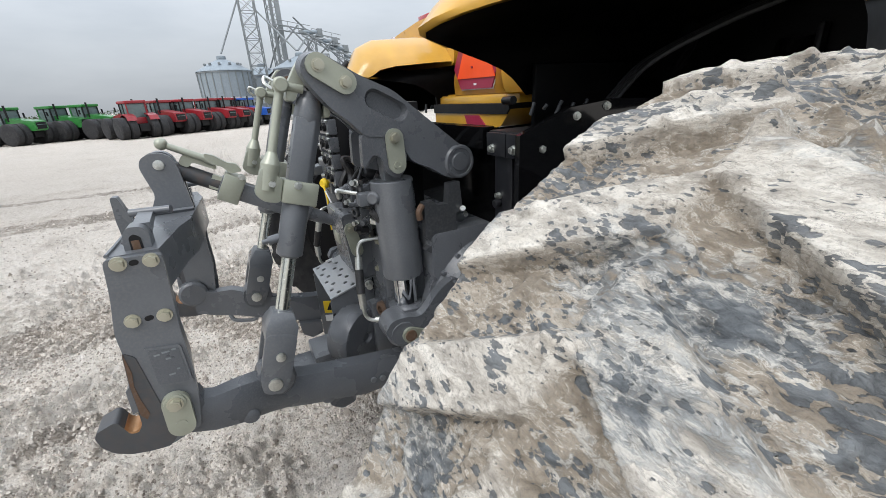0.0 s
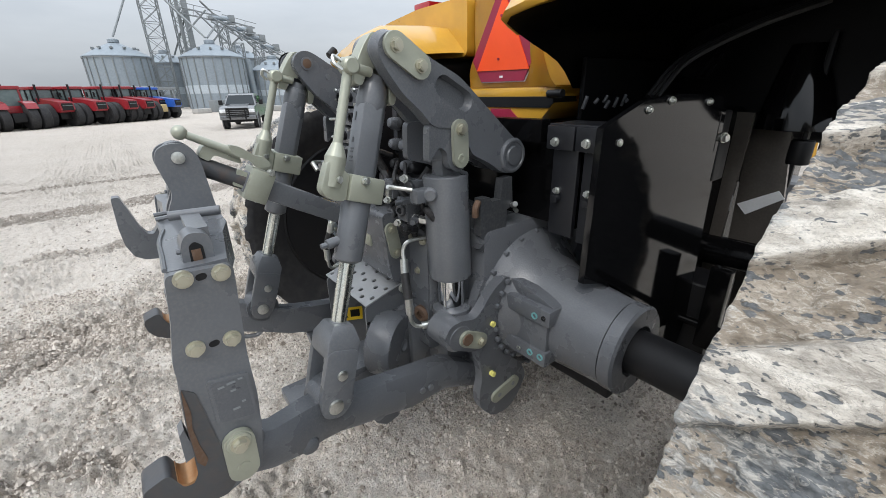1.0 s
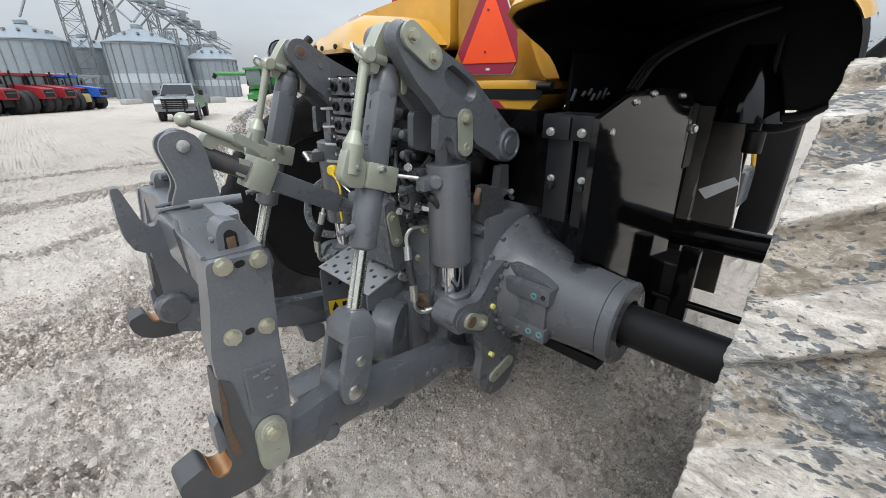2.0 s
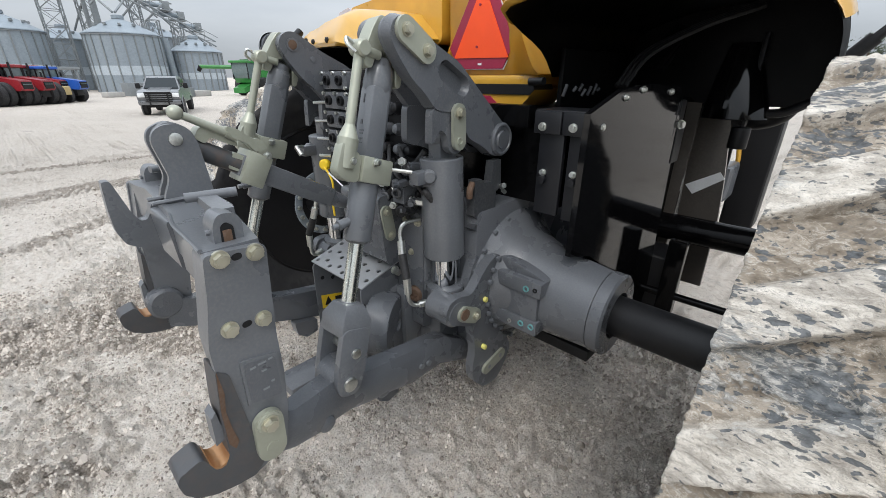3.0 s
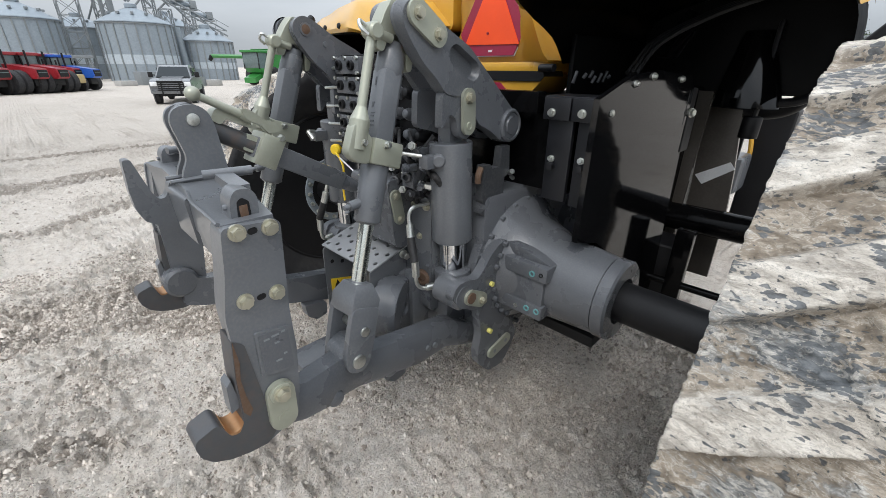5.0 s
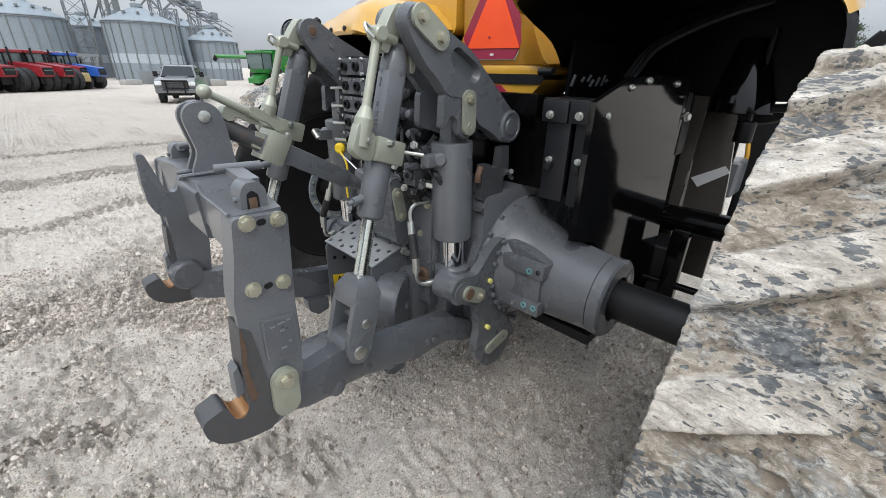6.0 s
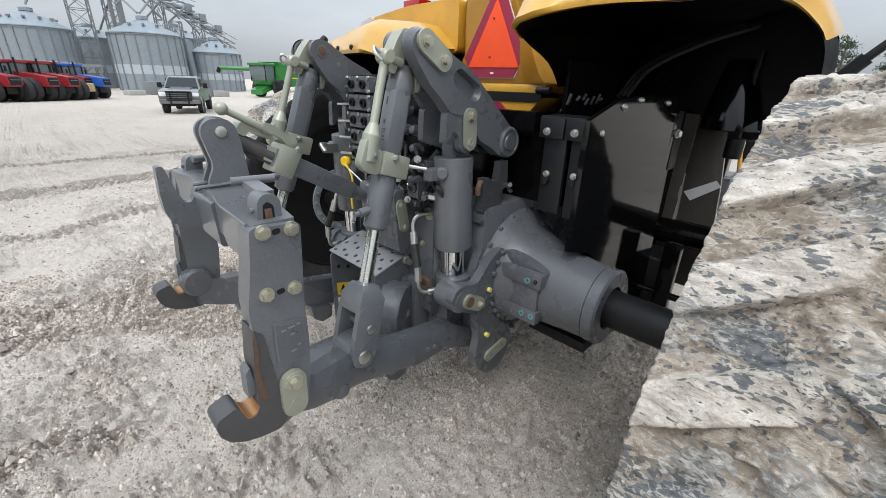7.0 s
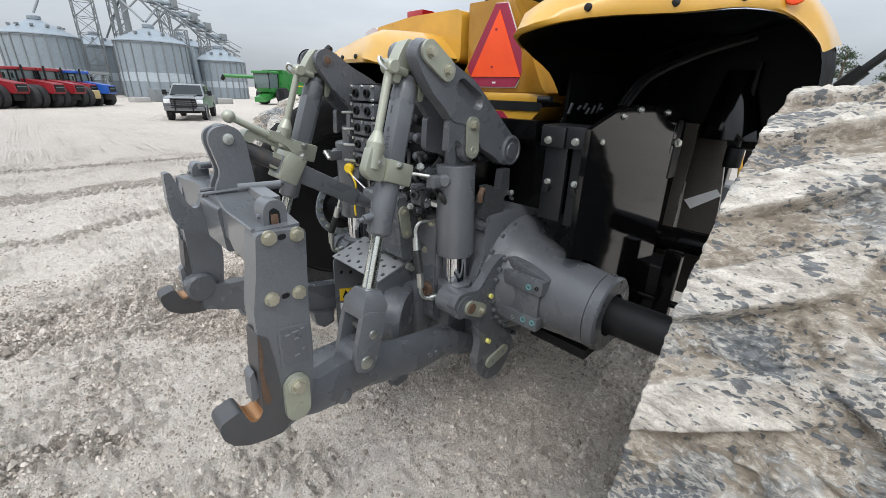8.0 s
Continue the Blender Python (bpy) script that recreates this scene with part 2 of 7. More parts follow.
    bare = grey_ramp(m, bare, (0.630, 0.0), (0.655, 0.88))
    dark = maths(m, "MAXIMUM", pits, bare)
    rub = ramp(m, curl, [(0.34, (0.042, 0.048, 0.055)), (0.62, (0.15, 0.163, 0.172))])
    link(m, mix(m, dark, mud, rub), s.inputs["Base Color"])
    link(m, mix(m, dark, (0.9, 0.9, 0.9), (0.55, 0.55, 0.55)), s.inputs["Roughness"])
    n1 = bump(m, maths(m, "SUBTRACT", 1.0, dark), 0.9, 0.004)
    n2 = bump(m, curl, 0.9, 0.009, bump(m, smear, 0.6, 0.013, n1))
    link(m, bump(m, grit, 0.6, 0.003, n2), s.inputs["Normal"])
    return m


MUD_TYRE = mud_tyre_material()


def yard_material():
    """Pale crushed limestone: compacted fines, loose chips and moist churned strips with valley shade painted in."""
    m = material("crushed_limestone", (0.5, 0.47, 0.43), 0.95)
    s = shader(m)
    wide = noise_tex(m, 0.55, 5.0, 0.6)
    patch = noise_tex(m, 3.2, 7.0, 0.68)
    clod = noise_tex(m, 15.0, 6.0, 0.68)
    chip = noise_tex(m, 52.0, 5.0, 0.72)
    grain = noise_tex(m, 105.0, 3.0, 0.6)
    fine = noise_tex(m, 230.0, 3.0, 0.6)
    pale = ramp(m, clod, [(0.30, (0.50, 0.43, 0.365)), (0.43, (0.76, 0.685, 0.605)), (0.64, (0.86, 0.80, 0.73))])
    loose = ramp(m, chip, [(0.32, (0.15, 0.123, 0.10)), (0.46, (0.345, 0.297, 0.252)), (0.64, (0.62, 0.555, 0.485))])
    churn_and_shade = node(m, "ShaderNodeAttribute")
    churn_and_shade.attribute_name = "churned"
    a = node(m, "ShaderNodeMath")
    a.operation = "MULTIPLY_ADD"
    a.inputs[1].default_value = 0.9
    link(m, patch, a.inputs[0])
    link(m, churn_and_shade.outputs["Fac"], a.inputs[2])
    mask = ramp(m, a.outputs[0], [(0.56, (0.0, 0.0, 0.0)), (0.73, (0.85, 0.85, 0.85))])
    col = mix(m, mask, pale, loose)
    col = mix(m, ramp(m, grain, [(0.34, (0.70, 0.70, 0.70)), (0.46, (0, 0, 0))]), col, (0.33, 0.285, 0.238))
    tint = ramp(m, wide, [(0.3, (0.92, 0.91, 0.89)), (0.7, (1.0, 1.0, 1.0))])
    mul = node(m, "ShaderNodeMixRGB", Fac=1.0)
    mul.blend_type = "MULTIPLY"
    link(m, col, mul.inputs["Color1"])
    link(m, tint, mul.inputs["Color2"])
    # distant ground is darkened in colour, for the shadows among its far stones
    far_shade = node(m, "ShaderNodeAttribute")
    far_shade.attribute_name = "far_shade"
    dull = mix(m, far_shade.outputs["Fac"], (1.0, 1.0, 1.0), (0.72, 0.715, 0.71))
    # multiplies that distance darkening into the yard colour
    worn = node(m, "ShaderNodeMixRGB", Fac=1.0)
    worn.blend_type = "MULTIPLY"
    link(m, mul.outputs["Color"], worn.inputs["Color1"])
    link(m, dull, worn.inputs["Color2"])
    link(m, worn.outputs["Color"], s.inputs["Base Color"])
    n0 = bump(m, clod, 1.0, 0.05)
    n1 = bump(m, grain, 1.0, 0.012, bump(m, chip, 1.0, 0.022, n0))
    link(m, bump(m, fine, 0.6, 0.005, n1), s.inputs["Normal"])
    return m


YARD = yard_material()


def pebble_material():
    m = material("limestone_chips", (0.45, 0.42, 0.38), 0.9)
    g = node(m, "ShaderNodeNewGeometry")
    c = ramp(m, g.outputs["Random Per Island"], [(0.0, (0.20, 0.168, 0.138)), (0.5, (0.45, 0.397, 0.343)), (1.0, (0.70, 0.632, 0.56))])
    link(m, c, shader(m).inputs["Base Color"])
    link(m, bump(m, noise_tex(m, 220.0, 3.0), 0.4, 0.003), shader(m).inputs["Normal"])
    return m


PEBBLE = pebble_material()


# ---- building helpers ----
WORLD_OF = {}


def thing(name, label, category, at=(0, 0, 0), group="", kind=""):
    ob = new(name)
    ob.empty_display_size = 0.1
    ob.location = at
    WORLD_OF[ob.name] = Matrix.Translation(at)
    return tagged(ob, label, category, group, kind)


def part(name, bm, mat, parent=None, label="", bevel=0.0, seg=2, smooth=35):
    """Links a bmesh as one mesh object, built in world coordinates, under a thing or a part."""
    if bevel:
        edges = [e for e in bm.edges if len(e.link_faces) == 2 and e.calc_face_angle(0) > 0.5]
        bmesh.ops.bevel(bm, geom=edges, offset=bevel, segments=seg, affect="EDGES", profile=0.6, clamp_overlap=True)
    bmesh.ops.recalc_face_normals(bm, faces=bm.faces[:])
    me = bpy.data.meshes.new(name)
    bm.to_mesh(me)
    bm.free()
    for m in mat if isinstance(mat, (list, tuple)) else (mat,):
        me.materials.append(m)
    if smooth:
        me.shade_smooth()
        me.set_sharp_from_angle(angle=radians(smooth))
    ob = new(name, me)
    WORLD_OF[ob.name] = Matrix.Identity(4)
    if parent:
        ob.parent = parent
        ob.matrix_parent_inverse = WORLD_OF[parent.name].inverted()
    return tagged(ob, label)


def BM():
    return bmesh.new()


def box(bm, lo, hi, m=None):
    c = [(a + b) / 2 for a, b in zip(lo, hi)]
    s = [abs(b - a) for a, b in zip(lo, hi)]
    mat = Matrix.LocRotScale(c, None, s)
    bmesh.ops.create_cube(bm, size=1.0, matrix=(m @ mat) if m else mat)
    return bm


def tube(bm, a, b, r, r2=None, n=20, caps=True):
    a, b = Vector(a), Vector(b)
    d = b - a
    m = Matrix.Translation((a + b) / 2) @ d.to_track_quat("Z", "Y").to_matrix().to_4x4()
    bmesh.ops.create_cone(bm, cap_ends=caps, segments=n, radius1=r, radius2=r if r2 is None else r2, depth=d.length, matrix=m)
    return bm


def prism(bm, pts, axis, lo, hi):
    """A flat outline in the plane across the axis, given thickness from lo to hi."""
    def at(p, v):
        return {"x": (v, p[0], p[1]), "y": (p[0], v, p[1]), "z": (p[0], p[1], v)}[axis]
    bottom = [bm.verts.new(at(p, lo)) for p in pts]
    top = [bm.verts.new(at(p, hi)) for p in pts]
    n = len(pts)
    bm.faces.new(bottom)
    bm.faces.new(top[::-1])
    for i in range(n):
        bm.faces.new((bottom[i], top[i], top[(i + 1) % n], bottom[(i + 1) % n]))
    return bm


def rounded(pts, r=0.02, n=4):
    """The outline with its corners rounded."""
    out = []
    k = len(pts)
    for i in range(k):
        p, a, b = Vector(pts[i]), Vector(pts[i - 1]), Vector(pts[(i + 1) % k])
        la, lb = (a - p).length, (b - p).length
        ra, rb = min(r, la * 0.45), min(r, lb * 0.45)
        s, e = p + (a - p) / la * ra, p + (b - p) / lb * rb
        for j in range(n + 1):
            t = j / n
            out.append(tuple((1 - t) ** 2 * s + 2 * t * (1 - t) * p + t * t * e))
    return out


def stadium(a, b, r, n=8):
    """A round-ended bar outline from a to b."""
    a, b = Vector(a), Vector(b)
    d = (b - a).normalized()
    w = math.atan2(d.y, d.x)
    out = []
    for c, base in ((b, w - math.pi / 2), (a, w + math.pi / 2)):
        for i in range(n + 1):
            t = base + math.pi * i / n
            out.append((c.x + r * math.cos(t), c.y + r * math.sin(t)))
    return out


def lathe(bm, centre, axis, profile, n=32):
    """Rings (along, radius) turned round an axis through centre."""
    q = Vector(axis).to_track_quat("Z", "Y").to_matrix()
    rings = []
    for h, r in profile:
        rings.append([bm.verts.new(Vector(centre) + q @ Vector((r * math.cos(2 * math.pi * i / n), r * math.sin(2 * math.pi * i / n), h))) for i in range(n)])
    for u, v in zip(rings, rings[1:]):
        for i in range(n):
            bm.faces.new((u[i], u[(i + 1) % n], v[(i + 1) % n], v[i]))
    bm.faces.new(rings[0][::-1])
    bm.faces.new(rings[-1])
    return bm


def bolt(bm, at, axis, r=0.019, h=0.016, washer=True):
    at, d = Vector(at), Vector(axis).normalized()
    h *= 1.25
    if washer:
        tube(bm, at - d * 0.004, at + d * 0.005, r * 1.22, n=18)
    tube(bm, at, at + d * h, r, r * 0.93, n=6)
    tube(bm, at + d * h * 0.98, at + d * (h + 0.002), r * 0.66, n=12)
    return bm


def hose(bm, pts, r, n=8, steps=7):
    """A bent pipe or hose through the points."""
    P = [Vector(p) for p in pts]
    P = [P[0] * 2 - P[1]] + P + [P[-1] * 2 - P[-2]]
    line = []
    for i in range(1, len(P) - 2):
        for j in range(steps):
            t = j / steps
            a, b, c, d = P[i - 1:i + 3]
            line.append(0.5 * (2 * b + (c - a) * t + (2 * a - 5 * b + 4 * c - d) * t * t + (3 * b - a - 3 * c + d) * t ** 3))
    line.append(P[-2])
    rings, up = [], Vector((0.13, 0.21, 0.97))
    for i, p in enumerate(line):
        d = (line[min(i + 1, len(line) - 1)] - line[max(i - 1, 0)]).normalized()
        s = d.cross(up)
        if s.length < 0.1:
            s = d.cross(Vector((1, 0, 0)))
        s.normalize()
        u = s.cross(d)
        up = u
        rings.append([bm.verts.new(p + r * (math.cos(2 * math.pi * k / n) * s + math.sin(2 * math.pi * k / n) * u)) for k in range(n)])
    for a, b in zip(rings, rings[1:]):
        for k in range(n):
            bm.faces.new((a[k], a[(k + 1) % n], b[(k + 1) % n], b[k]))
    bm.faces.new(rings[0][::-1])
    bm.faces.new(rings[-1])
    return bm


def side(s, p):
    return (p[0] * s, *p[1:])


def grid_mesh(name, verts, rows_n, cols_n, mats, parent=None, wrap=False, label="", smooth=None):
    """A mesh from a regular sheet of vertices, rows by columns."""
    r = np.arange(rows_n if wrap else rows_n - 1)
    c = np.arange(cols_n - 1)
    i = (r[:, None] * cols_n + c[None]).ravel()
    j = (((r + 1) % rows_n)[:, None] * cols_n + c[None]).ravel()
    faces = np.stack([i, i + 1, j + 1, j], 1)
    me = bpy.data.meshes.new(name)
    me.from_pydata(verts, [], faces.tolist())
    for m in mats:
        me.materials.append(m)
    me.shade_smooth()
    if smooth:
        me.set_sharp_from_angle(angle=radians(smooth))
    ob = new(name, me)
    WORLD_OF[ob.name] = Matrix.Identity(4)
    if parent:
        ob.parent = parent
        ob.matrix_parent_inverse = WORLD_OF[parent.name].inverted()
    return tagged(ob, label)


def lattice(seed, n=64):
    return np.random.RandomState(seed).rand(n, n, n)


def value_noise(x, y, z, seed=0, octaves=4, rough=0.5):
    """Smooth noise from 0 to 1 at arrays of places."""
    total, amp, norm = 0.0, 1.0, 0.0
    for o in range(octaves):
        L = lattice(seed + o, 32)
        f = 2.0 ** o
        p = [np.asarray(v, float) * f for v in (x, y, z)]
        k = [np.floor(v).astype(int) for v in p]
        w = [(v - a) for v, a in zip(p, k)]
        w = [v * v * (3 - 2 * v) for v in w]
        acc = 0.0
        for dx in (0, 1):
            for dy in (0, 1):
                for dz in (0, 1):
                    g = (w[0] if dx else 1 - w[0]) * (w[1] if dy else 1 - w[1]) * (w[2] if dz else 1 - w[2])
                    acc = acc + g * L[(k[0] + dx) % 32, (k[1] + dy) % 32, (k[2] + dz) % 32]
        total = total + amp * acc
        norm += amp
        amp *= rough
    return total / norm


# ---- the yard: one sheet to the horizon ----
def spread(lo, hi, step, reach=2600.0):
    mid = list(np.arange(lo, hi, step))
    out, d = [], step
    a, b = lo, hi
    left, right = [], []
    while a > -reach or b < reach:
        d *= 1.075
        a -= d
        b += d
        left.append(a)
        right.append(b)
    return np.array(left[::-1] + mid + right)


TRACKS = [([(-2.5, -3.6), (-2.72, -2.34), (-2.69, -2.0), (-2.58, -1.65), (-2.40, -1.27), (-1.95, -0.95)], 0.50),
          ([(-2.72, -1.75), (-2.92, -1.15), (-2.80, -0.45)], 0.34),
          ([(-8.0, -7.0), (-8.19, -2.43), (-8.2, -1.7), (-8.5, -0.9), (-8.5, -0.2), (-8.7, 3.0)], 0.52),
          ([(-11.1, -9.0), (-11.25, -2.5), (-11.35, -1.07), (-11.37, 0.68), (-11.3, 7.0)], 0.24),
          ([(-1.05, -2.5), (-1.08, -2.1), (-0.85, -1.85)], 0.12),
          ([(-5.6, -2.6), (-5.3, -2.0), (-5.8, -1.2), (-6.1, -0.5)], 0.22)]


def track_field(px, py):
    """How deep in a wheel track each place lies, and how far along and across."""
    depth = np.zeros_like(px)
    along = np.zeros_like(px)
    across = np.zeros_like(px)
    for pts, half in TRACKS:
        best = np.full_like(px, 9.0)
        run = 0.0
        for (ax, ay), (bx, by) in zip(pts, pts[1:]):
            dx, dy = bx - ax, by - ay
            length = math.hypot(dx, dy)
            t = np.clip(((px - ax) * dx + (py - ay) * dy) / length ** 2, 0, 1)
            ex, ey = px - ax - t * dx, py - ay - t * dy
            d = np.hypot(ex, ey)
            near = d < best
            best = np.where(near, d, best)
            s = np.sign(dx * ey - dy * ex)
            hit = near & (d < half)
            along = np.where(hit, run + t * length, along)
            across = np.where(hit, s * d, across)
            run += length
        depth = np.maximum(depth, np.clip((half - best) / (0.35 * half), 0, 1))
    return depth, along, across


def yard_height(px, py):
    soft = np.clip(1.2 - np.hypot(px + 1, py) / 40.0, 0, 1)
    h = (value_noise(px * 0.7, py * 0.7, px * 0, 3, 3) - 0.5) * 0.05
    h = h + (value_noise(px * 5, py * 5, px * 0, 9, 3) - 0.5) * 0.030
    h = h + (value_noise(px * 15, py * 15, px * 0, 15, 2) - 0.5) * 0.024
    crumb = value_noise(px * 26, py * 26, px * 0, 17, 2)
    area = value_noise(px * 1.6, py * 1.6, px * 0, 19, 3)
    h = h + np.clip(crumb - 0.50, 0, 1) * 0.21 * np.clip((area - 0.36) * 4, 0.25, 1)
    depth, along, across = track_field(px, py)
    chevron = np.sin((along + np.abs(across) * 0.8) * 2 * math.pi / 0.15)
    rough = value_noise(px * 9, py * 9, px * 0, 21, 3)
    h = h + depth * (chevron * 0.036 * (0.5 + 0.7 * rough) + (rough - 0.5) * 0.055 - 0.010)
    return h * soft - 0.006, depth, depth * chevron * np.clip(rough * 1.6, 0, 1)


gx, gy = spread(-4.0, 1.5, 0.0155), spread(-2.9, 1.3, 0.0155)
gx = np.concatenate([gx[gx < -12.6], np.arange(-12.5, -4.02, 0.055), gx[gx >= -4.0]])
GX, GY = np.meshgrid(gx, gy, indexing="ij")
GH, GD, GR = yard_height(GX, GY)
ground = grid_mesh("ground", np.stack([GX.ravel(), GY.ravel(), GH.ravel()], 1).tolist(), len(gx), len(gy), [YARD])
att = ground.data.attributes.new("churned", "FLOAT", "POINT")
loose = value_noise(GX * 0.9, GY * 0.9, GX * 0, 31, 3)
# churned ground is darker; -GR also paints shade into valleys between tread ridges
att.data.foreach_set("value", (GD * 0.30 - GR * 0.15 + np.clip(loose - 0.56, 0, 1) * 0.5).ravel().astype(np.float32))
att = ground.data.attributes.new("far_shade", "FLOAT", "POINT")
# painted darkening grows from 4 to 10 m out, unevenly
far_dim = np.clip((np.hypot(GX + 1.0, GY + 0.5) - 4.0) / 6.0, 0, 1) * (0.75 + 0.5 * value_noise(GX * 0.11, GY * 0.3, GX * 0, 71, 3))
att.data.foreach_set("value", np.clip(far_dim, 0, 1).ravel().astype(np.float32))
tagged(ground, "pale crushed limestone yard with churned wheel tracks", "ground", kind="structure")


def scatter_chips(name, count, seed, xlim, ylim, size, label):
    """Loose stone chips lying on the yard, one mesh."""
    rs = np.random.RandomState(seed)
    px, py = rs.uniform(*xlim, count), rs.uniform(*ylim, count)
    hz, d, _ = yard_height(px, py)
    patchy = value_noise(px * 2.2, py * 2.2, px * 0, 51, 3)
    keep = rs.rand(count) < np.clip((patchy - 0.44) * 2.6, 0.16, 0.7) + 0.9 * d
    px, py, hz = px[keep], py[keep], hz[keep]
    n = len(px)
    base = np.array([(1, 0, 0), (0.3, 0.95, 0), (-0.8, 0.6, 0), (-0.8, -0.6, 0), (0.3, -0.95, 0), (0.25, 0.1, 1.0), (-0.3, -0.1, 0.9)])
    tri = [(0, 1, 5), (1, 2, 6), (1, 6, 5), (2, 3, 6), (3, 4, 6), (4, 5, 6), (4, 0, 5)]
    s = size * rs.lognormal(0, 0.4, n)
    a = rs.rand(n) * 6.283
    ca, sa = np.cos(a), np.sin(a)
    v = base[None] * (1 + 0.35 * (rs.rand(n, 7, 3) - 0.5)) * s[:, None, None]
    v[:, :, 1] *= 0.75
    out = np.stack([v[:, :, 0] * ca[:, None] - v[:, :, 1] * sa[:, None] + px[:, None],
                    v[:, :, 0] * sa[:, None] + v[:, :, 1] * ca[:, None] + py[:, None], v[:, :, 2] + hz[:, None] - s[:, None] * 0.18], 2)
    f = (np.array(tri)[None] + (np.arange(n) * 7)[:, None, None]).reshape(-1, 3)
    me = bpy.data.meshes.new(name)
    me.from_pydata(out.reshape(-1, 3).tolist(), [], f.tolist())
    me.materials.append(PEBBLE)
    return tagged(new(name, me), label, "gravel", kind="stuff")


scatter_chips("gravel", 190000, 5, (-3.9, 1.5), (-3.1, 1.4), 0.0082, "loose pale limestone chips scattered over the yard")
scatter_chips("gravel", 26000, 6, (-8.5, -2.4), (-5.0, 3.4), 0.011, "coarser loose limestone chips on the yard")


# ---- the tractor: x across (right is plus), y ahead, the rear axle over y = -0.06 ----
AX_Y, AX_Z = -0.06, 0.962
tractor = thing("tractor", "yellow farm tractor with grey rear axle and mud-caked rear tyres", "tractor")


def make_tyre(name, xc, parent, na, dense, seed, sign, half, base):
    """A lugged tyre with a crust of mud; sign -1 mirrors it."""
    lug_h, lugs = 0.056, 24
    wall_in = [(half - 0.13, 0.60), (half - 0.08, 0.66), (half - 0.047, 0.74), (half - 0.030, 0.82 * base / 0.945), (half - 0.020, 0.88 * base / 0.945), (half - 0.008, 0.915 * base / 0.945)]
    tread = np.linspace(-half, half, dense)
    d = np.concatenate([[-w for w, _ in wall_in], tread, [w for w, _ in wall_in[::-1]]])
    nd = len(d)
    ang = np.arange(na) / na * 2 * math.pi
    A, D = np.meshgrid(ang, d, indexing="ij")
    k = len(wall_in)
    crown = base - 0.010 - 0.004 * (np.abs(tread) / half) ** 2.4
    R = np.broadcast_to(np.concatenate([[r for _, r in wall_in], crown, [r for _, r in wall_in[::-1]]]), A.shape).copy()
    pitch = 360.0 / lugs
    sx, sy, sz = D * 1.0, np.cos(A), np.sin(A)
    big = value_noise(sx * 6 + 5, sy * 6 + 9, sz * 6 + 9, seed, 3)
    mid = value_noise(sx * 22 + 5, sy * 22 + 30, sz * 22 + 30, seed + 7, 3)
    fine = value_noise(sx * 80 + 5, sy * 80 + 90, sz * 80 + 90, seed + 11, 2)
    deg = np.degrees(A) + (mid - 0.5) * 0.5 + (fine - 0.5) * 0.35
    bend_l = 35.0 * (D + half) + 10.0 * (D + half) ** 2
    bend_r = 33.0 * (half - D) + 4.0 * (half - D) ** 2
    phase_l = (deg - 15.65 - bend_l) % pitch
    phase_r = (deg - 6.5 - bend_r) % pitch

    def bar(p):
        return np.clip(p / 0.22, 0, 1) * np.clip((pitch * 0.50 - p) / 1.2, 0, 1)

    def trough(p):
        g = np.clip((p - pitch * 0.50) / (pitch * 0.50), 0, 1)
        return np.where(p < pitch * 0.50, 0.8, 0.90 - 0.58 * g)
    lug = np.maximum(bar(phase_l) * np.clip((0.008 - D) / 0.015, 0, 1), bar(phase_r) * np.clip((0.020 + D) / 0.015, 0, 1))
    on_tread = (np.arange(nd) >= k) & (np.arange(nd) < nd - k)
    fill = np.clip((big - 0.40) * 2.2, 0, 1)
    gap = np.where(D < 0.0, trough(phase_l), trough(phase_r)) * (0.52 + 0.46 * fill)
    gap = np.maximum(gap, (0.62 + 0.3 * fill) * np.exp(-(D / 0.075) ** 2))
    lug = lug * (1 - 0.35 * np.exp(-(D / 0.05) ** 2))
    shoulder = np.clip((np.abs(D) - half + 0.045) / 0.04, 0, 1)
    gap = gap * (1 - shoulder) + np.maximum(gap, 0.66) * shoulder
    lift = lug_h * (lug * (0.97 + 0.06 * big) + (1 - lug) * np.minimum(gap, 0.93))
    middle = np.exp(-(D / 0.10) ** 2)
    clump = np.clip(mid - 0.56, 0, 1) * (0.05 + 0.11 * middle) * np.clip(big * 2.6 - 0.9, 0, 1) * (0.6 + 0.8 * fine) * np.clip((half - np.abs(D)) / 0.08, 0, 1)
    edge = np.clip((half - np.abs(D)) / 0.03, 0.25, 1)
    R = R + np.where(on_tread[None], lift + ((mid - 0.5) * (0.006 + 0.020 * (1 - lug)) + (fine - 0.5) * (0.006 + 0.014 * (1 - lug))) * edge + clump, (mid - 0.5) * 0.008 + lug * 0.020 * np.clip((R - 0.84) / 0.08, 0, 1))
    X = xc + D + np.where(np.abs(np.abs(D) - half) < 0.02, (fine - 0.5) * 0.007 * np.sign(D), 0)
    Y = AX_Y - R * np.cos(A)
    Z = np.maximum(AX_Z + R * np.sin(A), 0.004 + 0.01 * fine)
    ob = grid_mesh(name, np.stack([X.ravel() * sign, Y.ravel(), Z.ravel()], 1).tolist(), na, nd, [MUD_TYRE, TYRE_DARK], parent, True, "mud-caked black tractor tyre with angled lugs")
    bare = ob.data.attributes.new("bare", "FLOAT", "POINT")
    side_bare = 0.30 * np.clip((0.93 - R) / 0.06, 0, 1)
    bare.data.foreach_set("value", ((0.5 - big) * 0.30 + 0.02 * np.clip((D - 0.02) / 0.06, 0, 1) + np.where(on_tread[None], -0.035, side_bare)).ravel().astype(np.float32))
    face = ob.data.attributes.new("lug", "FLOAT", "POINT")
